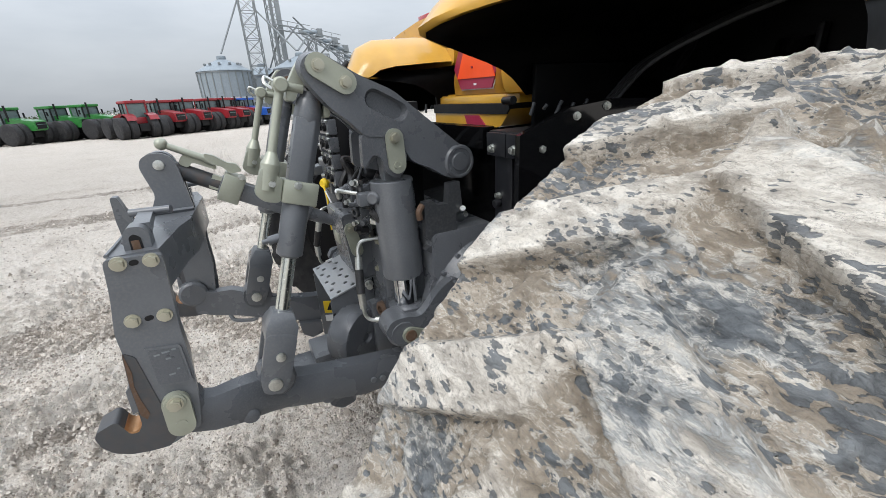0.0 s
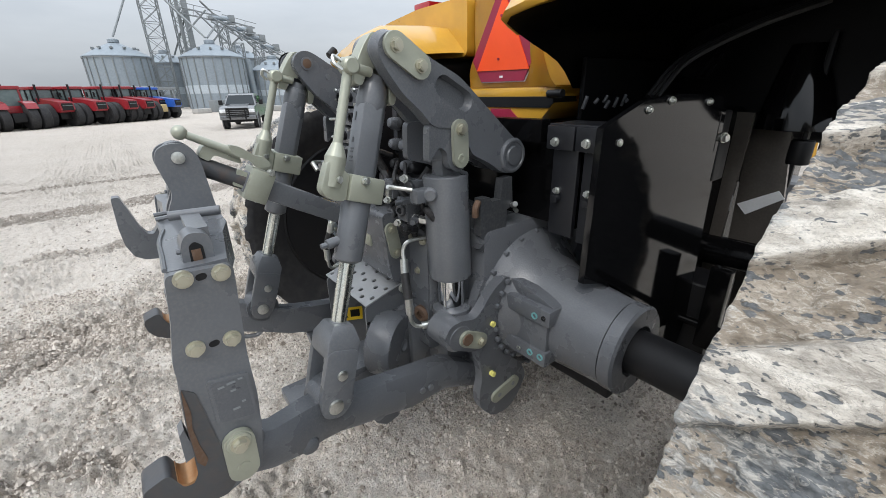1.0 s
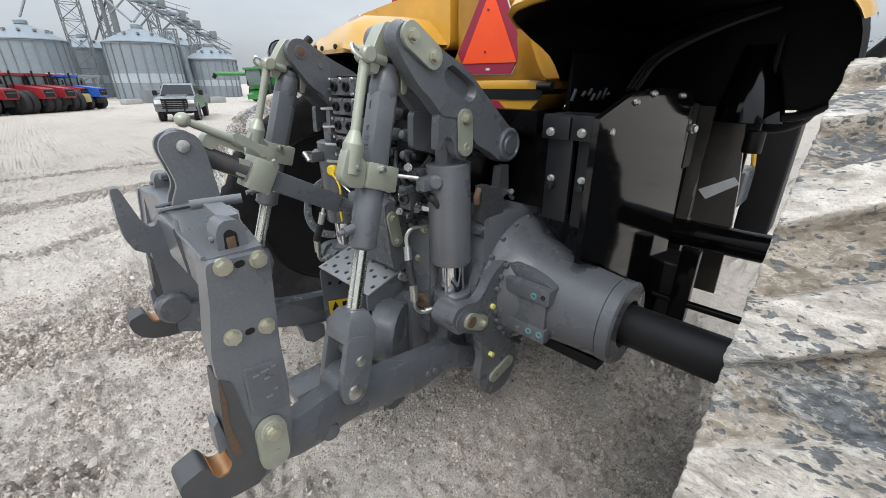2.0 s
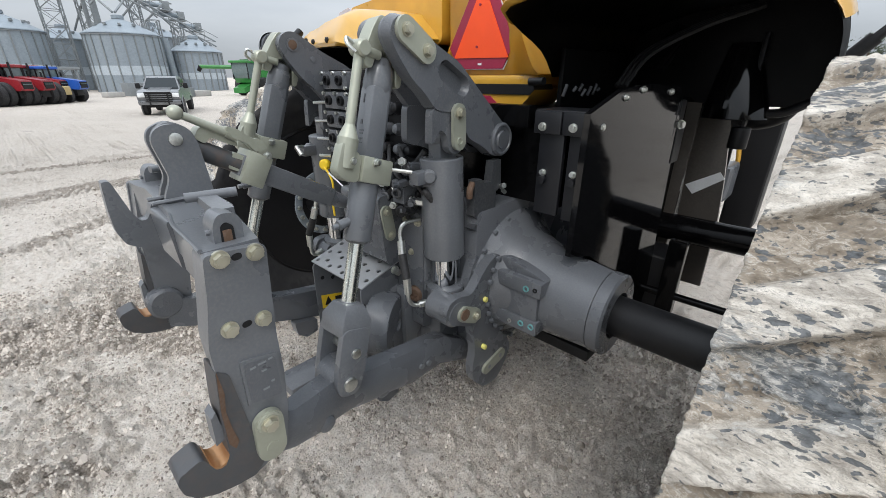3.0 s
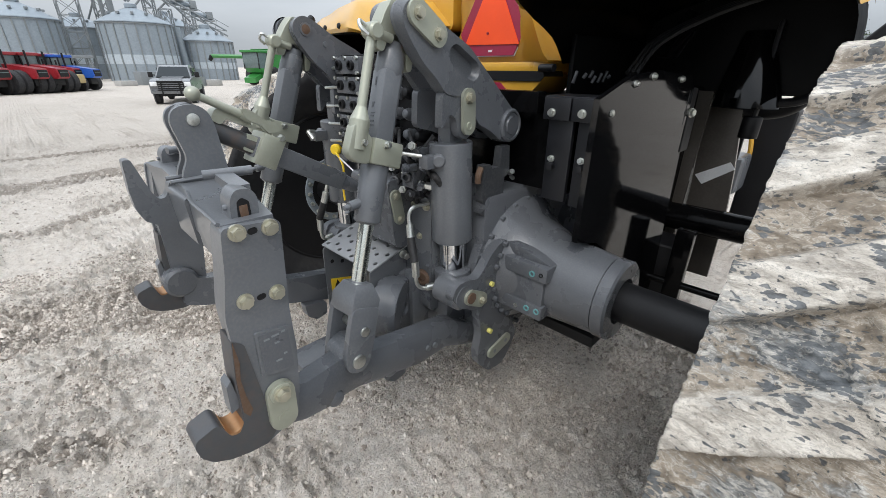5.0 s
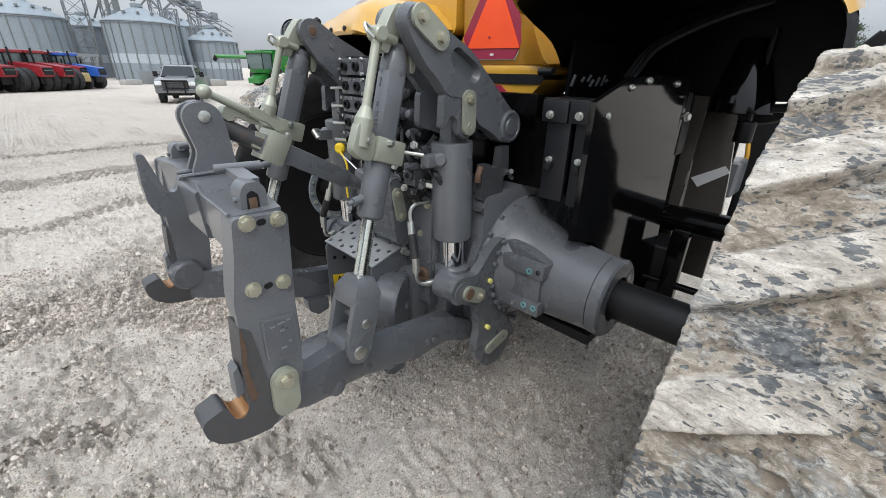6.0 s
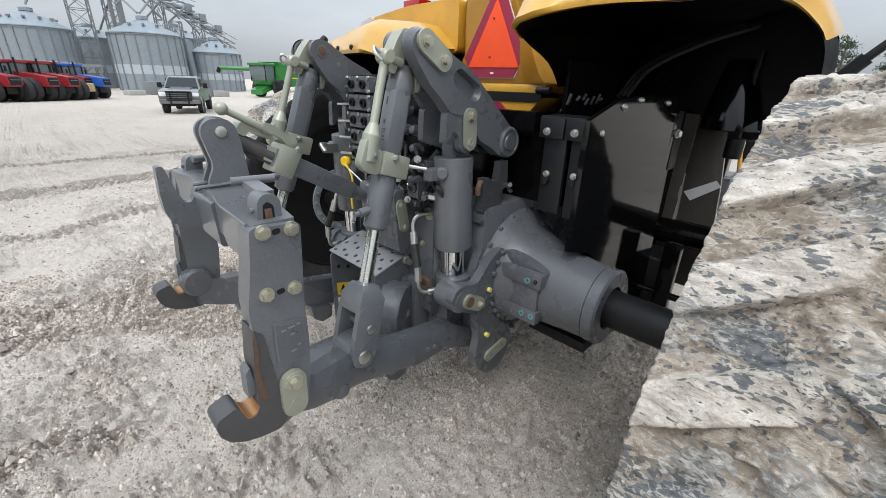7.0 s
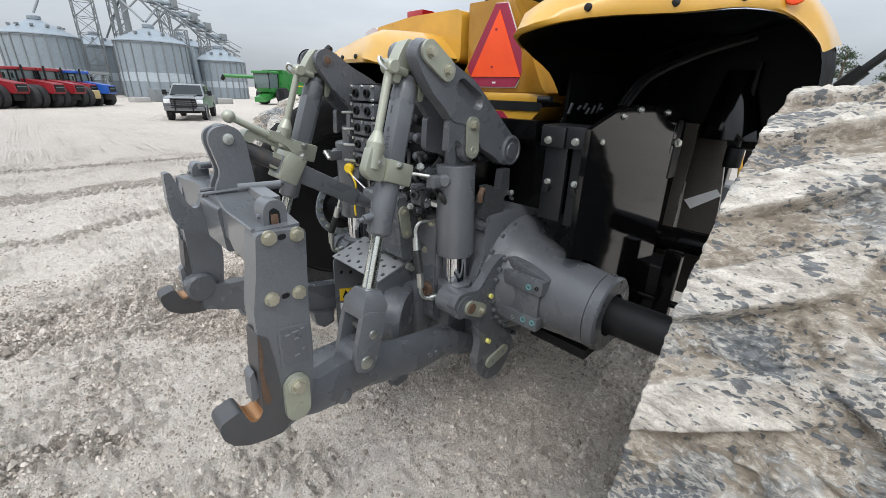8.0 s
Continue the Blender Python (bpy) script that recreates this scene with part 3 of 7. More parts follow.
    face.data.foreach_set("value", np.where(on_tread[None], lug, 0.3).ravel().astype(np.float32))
    if sign < 0:
        cols = np.arange(nd - 1)
        wall = ((cols < k) | (cols >= nd - 1 - k)).astype(np.int32)
        ob.data.polygons.foreach_set("material_index", np.tile(wall, na))
        ob.data.flip_normals()
    return ob


XC = 1.755
for s, na, dense in ((1, 1600, 100), (-1, 480, 44)):
    wheel = part("wheel", lathe(BM(), (s * XC, AX_Y, AX_Z), (s, 0, 0),
                 [(-0.26, 0.62), (-0.27, 0.60), (-0.24, 0.575), (-0.20, 0.55), (-0.19, 0.50), (-0.22, 0.34), (-0.24, 0.20), (-0.20, 0.12), (0.08, 0.12)], 64),
                 BLACK_MATT, tractor, "black steel rear wheel")
    make_tyre("tyre", 1.625 if s > 0 else 1.5875, wheel, na, dense, 40 if s > 0 else 60, s, 0.25 if s > 0 else 0.2125, 0.945 if s > 0 else 0.873)
    if s < 0:
        wheel.location = (0.0, 0.080, -0.015)
    b = BM()
    lathe(b, (s * (XC - 0.22), AX_Y, AX_Z), (-s, 0, 0), [(0.0, 0.268), (0.04, 0.268), (0.045, 0.263), (0.045, 0.205), (0.0, 0.202)], 48)
    part("wheel_flange", b, GALV, wheel, "grey bolted wheel flange")
    for i in range(18):
        a = 2 * math.pi * i / 18
        part("wheel_bolt", bolt(BM(), (s * (XC - 0.266), AX_Y + 0.235 * math.cos(a), AX_Z + 0.235 * math.sin(a)), (-s, 0, 0), 0.014, 0.02), STEEL, wheel)

# bar axles and trumpet housings
for s in (1, -1):
    part("axle_shaft", tube(BM(), (s * 0.9, AX_Y, AX_Z), (s * (1.82 if s > 0 else 1.62), AX_Y, AX_Z), 0.088, n=40), BLACK_MATT, tractor, "black bar axle", 0.004)
    b = BM()
    rings = []
    for x, r, ahead in ((0.345, 0.375, 0.05), (0.392, 0.375, 0.05), (0.396, 0.345, 0.05), (0.42, 0.328, 0.05), (0.455, 0.298, 0.05), (0.50, 0.262, 0.045), (0.57, 0.228, 0.035), (0.66, 0.205, 0.022), (0.77, 0.190, 0.010), (0.90, 0.178, 0.0)):
        rings.append([b.verts.new((s * x, AX_Y + ahead + r * math.cos(2 * math.pi * k / 56), AX_Z - (0.03 if x < 0.393 else 0.0) + r * math.sin(2 * math.pi * k / 56))) for k in range(56)])
    for u, v in zip(rings, rings[1:]):
        for k in range(56):
            b.faces.new((u[k], u[(k + 1) % 56], v[(k + 1) % 56], v[k]))
    b.faces.new(rings[0][::-1])
    b.faces.new(rings[-1])
    trumpet = part("axle_housing", b, GREY_CAST, tractor, "dark grey cast axle housing tapering outwards")
    b = lathe(BM(), (s * 0.898, AX_Y, AX_Z), (s, 0, 0), [(0.0, 0.170), (0.006, 0.170), (0.008, 0.182), (0.055, 0.182), (0.064, 0.172), (0.064, 0.105), (0.035, 0.100)], 48)
    part("end_ring", b, GREY_CAST, trumpet, "", 0.0)
    # pad with two lugs and a recess between them on the rear face
    b = BM()
    box(b, (s * 0.48, -0.272, 1.022), (s * 0.708, -0.08, 1.094))
    box(b, (s * 0.46, -0.270, 0.828), (s * 0.700, -0.10, 0.898))
    box(b, (s * 0.47, -0.258, 0.88), (s * 0.690, -0.09, 1.04))
    part("mounting_pad", b, GREY_CAST, trumpet, "", 0.010)
    for x, z, m in ((0.636, 1.053, BLUE_RING), (0.680, 1.060, BLACK_MATT), (0.623, 0.870, BLUE_RING), (0.676, 0.873, BLUE_RING), (0.563, 0.858, STEEL)):
        r_ = 0.0145 if m is BLUE_RING else 0.010
        tube_b = lathe(BM(), (s * x, -0.266 if z < 0.9 else -0.268, z), (0, -1, 0), [(0.0, r_), (0.009, r_), (0.009, r_ * 0.62), (0.003, r_ * 0.62)], 16)
        part("bolt_hole", tube_b, m, trumpet)
    b = prism(BM(), rounded([(0.440, 1.142), (0.500, 1.150), (0.640, 1.115), (0.705, 1.095), (0.48, 1.090)], 0.01), "y", -0.235, -0.12)
    bmesh.ops.transform(b, matrix=Matrix.Diagonal((s, 1, 1, 1)), verts=b.verts[:])
    part("pad_shoulder", b, GREY_CAST, trumpet, "", 0.012)
    for i in range(22):
        a = math.radians(8 + 360 / 22 * i)
        part("flange_bolt", bolt(BM(), (s * 0.390, AX_Y + 0.05 - 0.358 * math.cos(a), AX_Z - 0.03 + 0.358 * math.sin(a)), (s, 0, 0), 0.014, 0.022, False), GREY_CAST, trumpet)

# centre casing of the rear axle
b = BM()
box(b, (-0.40, -0.33, 0.60), (0.40, 0.75, 1.36))
box(b, (-0.30, -0.46, 0.66), (0.30, -0.30, 1.30))
casing = part("transmission_case", b, GREY_CAST, tractor, "dark grey cast transmission case", 0.03)
b = lathe(BM(), (0.0, -0.44, 0.86), (0, -1, 0), [(0, 0.14), (0.05, 0.14), (0.06, 0.12), (0.13, 0.11), (0.14, 0.03), (0.20, 0.03)], 32)
part("power_shaft_hub", b, GREY_CAST, casing)
b = BM()
for x in (-0.17, 0.17):
    tube(b, (x, -0.46, 1.30), (x, -0.49, 1.30), 0.05, n=24)
box(b, (-0.24, -0.50, 0.98), (0.24, -0.46, 1.16))
part("cover_plate", b, GREY, casing, "", 0.006)
b = prism(BM(), rounded([(-0.515, 0.78), (-0.505, 1.30), (-0.47, 1.37), (-0.30, 1.37), (-0.30, 0.78)], 0.03), "x", 0.06, 0.235)
part("rear_housing", b, GREY_CAST, casing, "", 0.012)
for x, z in ((0.125, 1.31), (0.205, 1.31), (0.125, 1.02), (0.215, 1.02), (0.16, 1.16)):
    part("housing_bolt", bolt(BM(), (x, -0.503, z), (0, -1, 0), 0.014, 0.012), BOLT if z > 1.1 else GREY_CAST, casing)
b = lathe(BM(), (0.185, -0.505, 0.955), (0.3, -1, 0), [(0, 0.040), (0.02, 0.040), (0.028, 0.030), (0.028, 0.018), (0.012, 0.016)], 20)
part("housing_plug", b, RUST, casing, "rusty threaded plug")
b = BM()
box(b, (-0.24, 0.5, 0.70), (0.24, 3.6, 1.25))
part("chassis", b, BLACK_MATT, tractor, "", 0.03)
b = BM()
box(b, (0.50, 0.02, 0.60), (0.84, 0.70, 0.66))
part("belly_plate", b, BLACK_MATT, tractor, "", 0.008)

# cross frame behind the cab
b = BM()
box(b, (-0.62, -0.10, 1.70), (0.47, -0.04, 1.79))
box(b, (-0.60, -0.03, 1.36), (0.62, 0.03, 1.72))
tube(b, (-0.60, -0.175, 1.655), (0.33, -0.175, 1.655), 0.050, n=24)
part("rear_frame", b, BLACK, tractor, "black steel rear frame", 0.006)

# bracket box with two tall plates and bolts
bracket_box = part("bracket_box", box(BM(), (0.497, -0.085, 1.690), (0.760, 0.10, 1.778)), BLACK_EDGE, tractor, "black folded steel bracket", 0.005)
for x0, x1, z0 in ((0.517, 0.632, 1.335), (0.655, 0.768, 1.325)):
    plate = part("bracket_plate", box(BM(), (x0, -0.075, z0), (x1, -0.050, 1.695)), BLACK_EDGE, bracket_box, "", 0.006)
for x in (0.503, 0.632):
    part("bracket_tab", box(BM(), (x, -0.104, 1.684), (x + 0.122, -0.086, 1.772)), BLACK_EDGE, bracket_box, "", 0.004)
for x, y, z, d in ((0.545, -0.104, 1.712, (0, -1, 0)), (0.680, -0.104, 1.716, (0, -1, 0)), (0.762, -0.05, 1.722, (1, 0, 0))):
    part("bolt", bolt(BM(), (x, y, z), d, 0.0145, 0.014), STEEL, bracket_box)
for x, z in ((0.555, 1.503), (0.694, 1.512)):
    part("stud", tube(BM(), (x, -0.078, z - 0.012), (x, -0.105, z - 0.015), 0.017, n=14), BLACK_EDGE, bracket_box, "", 0.003)
    part("bolt", bolt(BM(), (x - 0.004, -0.078, z + 0.016), (0, -1, 0.2), 0.012, 0.014), STEEL, bracket_box)

# side guard of the tank, with a clipped corner
b = prism(BM(), [(-0.14, 1.775), (0.06, 1.855), (0.25, 1.875), (0.56, 1.862), (0.60, 1.80), (0.66, 0.80), (0.60, 0.56), (0.22, 0.56), (0.17, 1.05), (0.0, 1.165), (-0.147, 1.20)], "x", 0.765, 0.79)
for v in b.verts:
    v.co.x += 0.14 * (v.co.y + 0.14) - 0.030
guard = part("side_guard", b, GLOSS, tractor, "glossy black steel side guard reflecting the yard", 0.004)
for y, z in ((0.084, 1.825), (0.21, 1.852), (0.459, 1.84)):
    part("bolt", bolt(BM(), (0.79 + 0.14 * (y + 0.14) - 0.030, y, z), (1, 0, 0), 0.012, 0.010), STEEL, guard)
b = BM()
box(b, (0.60, 0.56, 1.63), (0.86, 0.70, 1.80))
box(b, (0.77, 0.60, 1.50), (0.87, 0.72, 1.68))
part("guard_bracket", b, BLACK_MATT, guard, "", 0.01)
part("bolt", bolt(BM(), (0.87, 0.62, 1.69), (1, -0.3, 0), 0.018, 0.014), STEEL, guard)

# tank and ladder plates ahead of it
b = BM()
box(b, (0.30, 0.80, 0.50), (0.80, 2.6, 1.80))
tank = part("fuel_tank", b, BLACK, tractor, "black plastic fuel tank", 0.05, 3)
b = prism(BM(), [(0.76, 1.78), (0.87, 1.775), (0.845, 0.66), (0.74, 0.66)], "y", 0.95, 0.975)
part("upright_plate", b, PANEL, tank, "", 0.003)
b = prism(BM(), [(0.82, 1.69), (0.99, 1.682), (1.035, 1.34), (1.054, 1.126), (1.06, 0.68), (0.86, 0.68)], "y", 1.12, 1.15)
step_panel = part("step_panel", b, PANEL, tank, "black panel with a white sticker", 0.003)
b = prism(BM(), [(0.846, 1.303), (1.006, 1.400), (1.037, 1.364), (0.893, 1.253)], "y", 1.112, 1.118)
part("sticker", b, WHITE, step_panel, "blank white sticker")
# plain black plate added behind the panel to darken an open gap
part("step_back", box(BM(), (0.72, 1.20, 1.40), (1.02, 1.23, 1.86)), BLACK_MATT, tank, "", 0.01)
# added black filler hiding bright ground below the cross tube
part("lower_filler_box", box(BM(), (0.60, 0.66, 0.52), (0.98, 0.90, 0.985)), BLACK_MATT, tank, "", 0.02, 3)
part("hanger_post", box(BM(), (0.95, 0.58, 0.70), (1.035, 0.64, 1.12)), BLACK, tank, "", 0.006)
part("cross_tube", tube(BM(), (0.3, 0.95, 1.072), (1.45, 0.95, 1.085), 0.078, n=28), BLACK, tractor, "thick black cross tube")
part("cross_tube", tube(BM(), (0.3, 0.60, 0.80), (1.45, 0.60, 0.815), 0.020, n=16), BLACK, tractor, "thin black cross tube")
b = hose(BM(), [(0.875, 2.3, 1.62), (0.885, 2.3, 1.47), (0.915, 2.3, 1.30), (0.90, 2.32, 1.22)], 0.017, 10)
part("grab_rail", b, YELLOW, tractor, "yellow grab rail")
# black filler added to block bright ground seen past the step panel
part("front_filler_box", box(BM(), (0.895, 2.33, 0.75), (1.13, 2.6, 1.62)), BLACK_MATT, tractor, "", 0.03, 3)
part("engine_cover", box(BM(), (0.70, 1.95, 1.02), (0.95, 2.25, 1.30)), GREY, tractor, "", 0.04, 3)

# ---- cab rear, fenders, slow-vehicle emblem ----
NEAR_ARCH = [(0.415, 1.90), (0.425, 2.00), (0.455, 2.075), (0.53, 2.115), (0.72, 2.17), (0.95, 2.19), (1.10, 2.228), (1.20, 2.215), (1.28, 2.16), (1.335, 2.09), (1.358, 1.98), (1.366, 1.80)]
NEAR_REAR = [0.16, 0.03, -0.22, -0.36, -0.20, 0.0, 0.25, 0.42, 0.50, 0.54, 0.56, 0.58]
FAR_ARCH = [(0.415, 1.90), (0.425, 1.98), (0.455, 2.02), (0.53, 2.04), (0.72, 2.05), (0.95, 2.055), (1.10, 2.07), (1.20, 2.08), (1.28, 2.09), (1.335, 2.085), (1.362, 2.05), (1.37, 1.80)]
FAR_REAR = [0.16, 0.03, -0.22, -0.30, -0.27, -0.22, -0.18, -0.16, -0.14, -0.12, -0.06, 0.30]


def refine(P):
    """Two more points on the smooth curve between each pair."""
    P = [np.atleast_1d(np.array(p, float)) for p in P]
    out = []
    for i in range(len(P) - 1):
        a, b, c, d = P[max(i - 1, 0)], P[i], P[i + 1], P[min(i + 2, len(P) - 1)]
        for t in (0, 1 / 3, 2 / 3):
            out.append(0.5 * (2 * b + (c - a) * t + (2 * a - 5 * b + 4 * c - d) * t * t + (3 * b - a - 3 * c + d) * t ** 3))
    out.append(P[-1])
    return [tuple(float(v) for v in p) if len(p) > 1 else float(p[0]) for p in out]


NEAR_ARCH, NEAR_REAR, FAR_ARCH, FAR_REAR = refine(NEAR_ARCH), refine(NEAR_REAR), refine(FAR_ARCH), refine(FAR_REAR)


def arch_at(s, i, v, grow=0.0):
    """A point of a wheel-arch tunnel: i along its section, v from its rear edge (0) to its front (1), grown outwards."""
    section, edge = (NEAR_ARCH, NEAR_REAR) if s > 0 else (FAR_ARCH, FAR_REAR)
    x, z = section[i]
    x0, z0 = section[max(i - 1, 0)]
    x1, z1 = section[min(i + 1, len(section) - 1)]
    t = Vector((x1 - x0, z1 - z0)).normalized()
    y = edge[i] + (1.12 - edge[i]) * v
    rise = 0.05 * math.sin(v * math.pi * 0.62) * (0.35 if z < 1.95 else 1.0)
    return Vector((x - t.y * grow, y, z + t.x * grow + rise))


def sheet(bm, rows_):
    for a, c in zip(rows_, rows_[1:]):
        for p, q, r, w in zip(a, a[1:], c[1:], c):
            bm.faces.new((p, q, r, w))


def fender(s):
    """A wheel arch: yellow rim and shell outside, black liner inside, open behind."""
    n, m = len(NEAR_ARCH), 14

    def V(bm, p):
        return bm.verts.new((s * p.x, p.y, p.z))
    b = BM()
    sheet(b, [[V(b, arch_at(s, i, j / m)) for j in range(m + 1)] for i in range(n)])
    bmesh.ops.solidify(b, geom=b.faces[:], thickness=0.012)
    liner = part("liner", b, LINER, tractor, "black moulded wheel-arch liner", smooth=50)
    # yellow rim: a tall rear face that rolls over into the shell
    b = BM()
    rings = []
    for i in range(6, n - 6 if s > 0 else n):
        x = NEAR_ARCH[i][0]
        if s > 0:
            tall = float(np.interp(x, [0.455, 0.53, 0.70, 0.85, 1.10, 1.28, 1.36], [0.02, 0.08, 0.14, 0.165, 0.11, 0.04, 0.016]))
        else:
            tall = float(np.interp(x, [0.455, 0.60, 0.90, 1.20, 1.36], [0.05, 0.15, 0.13, 0.08, 0.03]))
        lo, mid_, hi = arch_at(s, i, 0.0, 0.004), arch_at(s, i, 0.0, tall * 0.45), arch_at(s, i, 0.03, tall)
        lip = lo + Vector((0, -0.012, 0.0))
        rings.append([V(b, q) for q in (arch_at(s, i, 0.03, 0.004), lip, lip + (mid_ - lo) * 0.35 + Vector((0, -0.012, 0)), mid_ + Vector((0, 0.0, 0)), hi, arch_at(s, i, 0.10, tall * 1.25), arch_at(s, i, 0.30, tall * 1.25), arch_at(s, i, 0.65, tall * 1.1), arch_at(s, i, 1.0, tall))])
    sheet(b, rings)
    ob = part("fender", b, YELLOW, tractor, "yellow moulded rear fender", smooth=60)
    for i in (12, 15, 18):
        p = arch_at(s, i, 0.0, 0.035)
        part("fender_bolt", lathe(BM(), (s * p.x, p.y - 0.022, p.z), (0, -1, 0.1), [(0, 0.015), (0.008, 0.013), (0.011, 0.006)], 14), BLACK_MATT, ob)
    if s > 0:
        p = arch_at(s, 21, 0.0, 0.05)
        part("marker_lamp", lathe(BM(), (p.x, p.y - 0.005, p.z + 0.02), (0.2, -1, 0.3), [(0, 0.035), (0.012, 0.035), (0.018, 0.025)], 20), ORANGE, ob, "orange marker lamp")
    # front apron of the arch
    b = BM()
    prism(b, rounded([(s * x, z) for x, z in ((0.42, 1.70), (0.42, 2.12), (0.53, 2.20), (0.72, 2.26), (0.95, 2.285), (1.10, 2.315), (1.20, 2.30), (1.28, 2.235), (1.335, 2.15), (1.36, 2.0), (1.36, 1.84), (1.305, 1.765), (0.86, 1.755))], 0.02), "y", 1.08, 1.14)
    part("liner_front", b, LINER, liner, "", 0.02, 3)
    # added filler wall that keeps sky from showing under the arch
    part("liner_filler", box(BM(), (s * 0.44, 0.17, 1.60), (s * 0.465, 1.10, 2.02)), LINER, liner, "", 0.01)
    b = BM()
    box(b, (s * 1.048, 1.02, 1.60), (s * 1.072, 1.07, 2.10))
    tube(b, (s * 1.06, 1.02, 1.55), (s * 1.06, 1.02, 1.66), 0.045, n=16)
    part("liner_strut", b, BLACK_MATT, liner, "", 0.01)
    b = BM()
    hose(b, [(s * 0.86, 1.05, 1.735), (s * 0.98, 1.05, 1.725), (s * 1.12, 1.05, 1.728), (s * 1.22, 1.07, 1.742), (s * 1.31, 1.10, 1.80)], 0.022, 10)
    hose(b, [(s * 0.90, 1.14, 1.75), (s * 0.98, 1.18, 1.685), (s * 1.10, 1.20, 1.675), (s * 1.20, 1.20, 1.72), (s * 1.24, 1.20, 1.82)], 0.04, 12)
    part("arch_pipe", b, BLACK_MATT, liner)
    # folded stay, moulded boss and hoses in the arch
    b = prism(BM(), [(s * 0.600, 1.942), (s * 0.735, 1.930), (s * 0.790, 2.110), (s * 0.715, 2.150)], "y", 0.70, 0.712)
    for v in b.verts:
        v.co.y += 0.35 * (v.co.z - 1.95)
    part("stay_plate", b, GLOSS, liner, "", 0.003)
    b = BM()
    rings = []
    for z, w, d_ in ((1.70, 0.150, 0.10), (1.76, 0.145, 0.095), (1.90, 0.110, 0.07), (2.02, 0.075, 0.05), (2.06, 0.06, 0.04)):
        rings.append([b.verts.new((s * (1.005 - 0.08 * (z - 1.7)) + w * math.cos(2 * math.pi * k / 20), 1.06 + d_ * math.sin(2 * math.pi * k / 20), z)) for k in range(20)])
    for u, v in zip(rings, rings[1:]):
        for k in range(20):
            b.faces.new((u[k], u[(k + 1) % 20], v[(k + 1) % 20], v[k]))
    b.faces.new(rings[-1])
    part("liner_boss", b, GLOSS, liner)
    for k in range(3):
        b = hose(BM(), [(s * (0.60 + 0.02 * k), 0.45, 1.86), (s * (0.64 + 0.02 * k), 0.60, 2.0), (s * (0.80 + 0.02 * k), 0.78, 2.12), (s * (0.98 + 0.03 * k), 0.90, 2.20)], 0.012, 8)
        part("arch_hose", b, RUBBER_HOSE, liner)
    for k in range(7):
        b = tube(BM(), (s * (0.50 + 0.02 * (k % 3)), 0.12 + 0.05 * k, 1.82 + 0.02 * (k % 2)), (s * (0.51 + 0.02 * (k % 3)), 0.13 + 0.05 * k, 1.87 - 0.01 * (k % 3)), 0.008, n=10)
        part("hose_coupling", b, DARK_GREY, liner, "", 0.002)
    return ob


for s in (1, -1):
    f = fender(s)
    if s < 0:
        b = BM()
        prism(b, rounded([(-1.47, 2.10), (-1.46, 2.27), (-1.40, 2.325), (-1.25, 2.35), (-0.87, 2.385), (-0.40, 2.385), (-0.40, 2.08)], 0.05), "y", 0.28, 0.78)
        part("fender_mound", b, YELLOW, f, "", 0.11, 6, 60)
        b = prism(BM(), rounded([(-1.44, 2.25), (-1.42, 2.325), (-1.28, 2.35), (-1.26, 2.27)], 0.02), "y", 0.262, 0.36)
        part("tail_lamp", b, LENS_CLEAR, f, "clear and pink tail lamp", 0.012, 3)
        part("position_lamp", tube(BM(), (-1.375, -0.13, 2.14), (-1.385, -0.08, 2.18), 0.026, n=14), BLACK_MATT, f, "small black lamp")
        b = BM()
        box(b, (-1.03, 0.36, 2.365), (-0.86, 0.48, 2.44))
        part("warning_lamp", b, LENS, f, "red lamp", 0.01)

# cab rear panel that carries the emblem: a shell that swells rearwards at its lower corner
def panel_at(u, v):
    """u from the left edge (0) to the outer edge (1), v from the bottom (0) to the top (1)."""
    z = 1.914 + 0.50 * v
    edge = 0.385 - 0.30 * v ** 0.75 - 0.10 * v * v
    x = -0.47 + (edge + 0.47) * u
    y = 0.216 - 0.138 * max(0.0, (u - 0.62) / 0.38) ** 2.2 * (1 - v) ** 1.5 + 0.05 * v * v
    step = 1.0 / (1.0 + math.exp(-(x - (-0.355 + 0.36 * max(0.0, v - 0.12) ** 1.15)) / 0.012))
    return Vector((x, y + 0.055 * (1 - step) + 0.40 * max(0.0, (0.22 - u) / 0.22) ** 2, z))


b = BM()
sheet(b, [[b.verts.new(panel_at(i / 48, j / 22)) for j in range(23)] for i in range(49)])
bmesh.ops.solidify(b, geom=b.faces[:], thickness=0.03)
cab_rear = part("cab_rear_panel", b, YELLOW, tractor, "yellow moulded cab rear panel", smooth=60)
b = BM()
sheet(b, [[b.verts.new(p) for p in (panel_at(1.0, j / 22), panel_at(1.0, j / 22) + Vector((0.004, 0.05, 0)), panel_at(1.0, j / 22) + Vector((-0.02, 0.42, 0.0)))] for j in range(23)])
bmesh.ops.solidify(b, geom=b.faces[:], thickness=0.012)
part("panel_flank", b, YELLOW, cab_rear, "", smooth=60)
part("panel_floor", prism(BM(), [(-0.46, 0.24), (0.20, 0.225), (0.32, 0.15), (0.380, 0.09), (0.36, 0.62), (-0.46, 0.62)], "z", 1.908, 1.9165), YELLOW, cab_rear)
part("panel_sill", box(BM(), (-0.44, 0.19, 1.862), (0.335, 0.60, 1.909)), YELLOW, cab_rear, "", 0.010)
b = prism(BM(), [(-0.40, 1.748), (0.235, 1.760), (0.27, 1.768), (0.345, 1.842), (0.335, 1.850), (-0.40, 1.850)], "y", 0.135, 0.45)
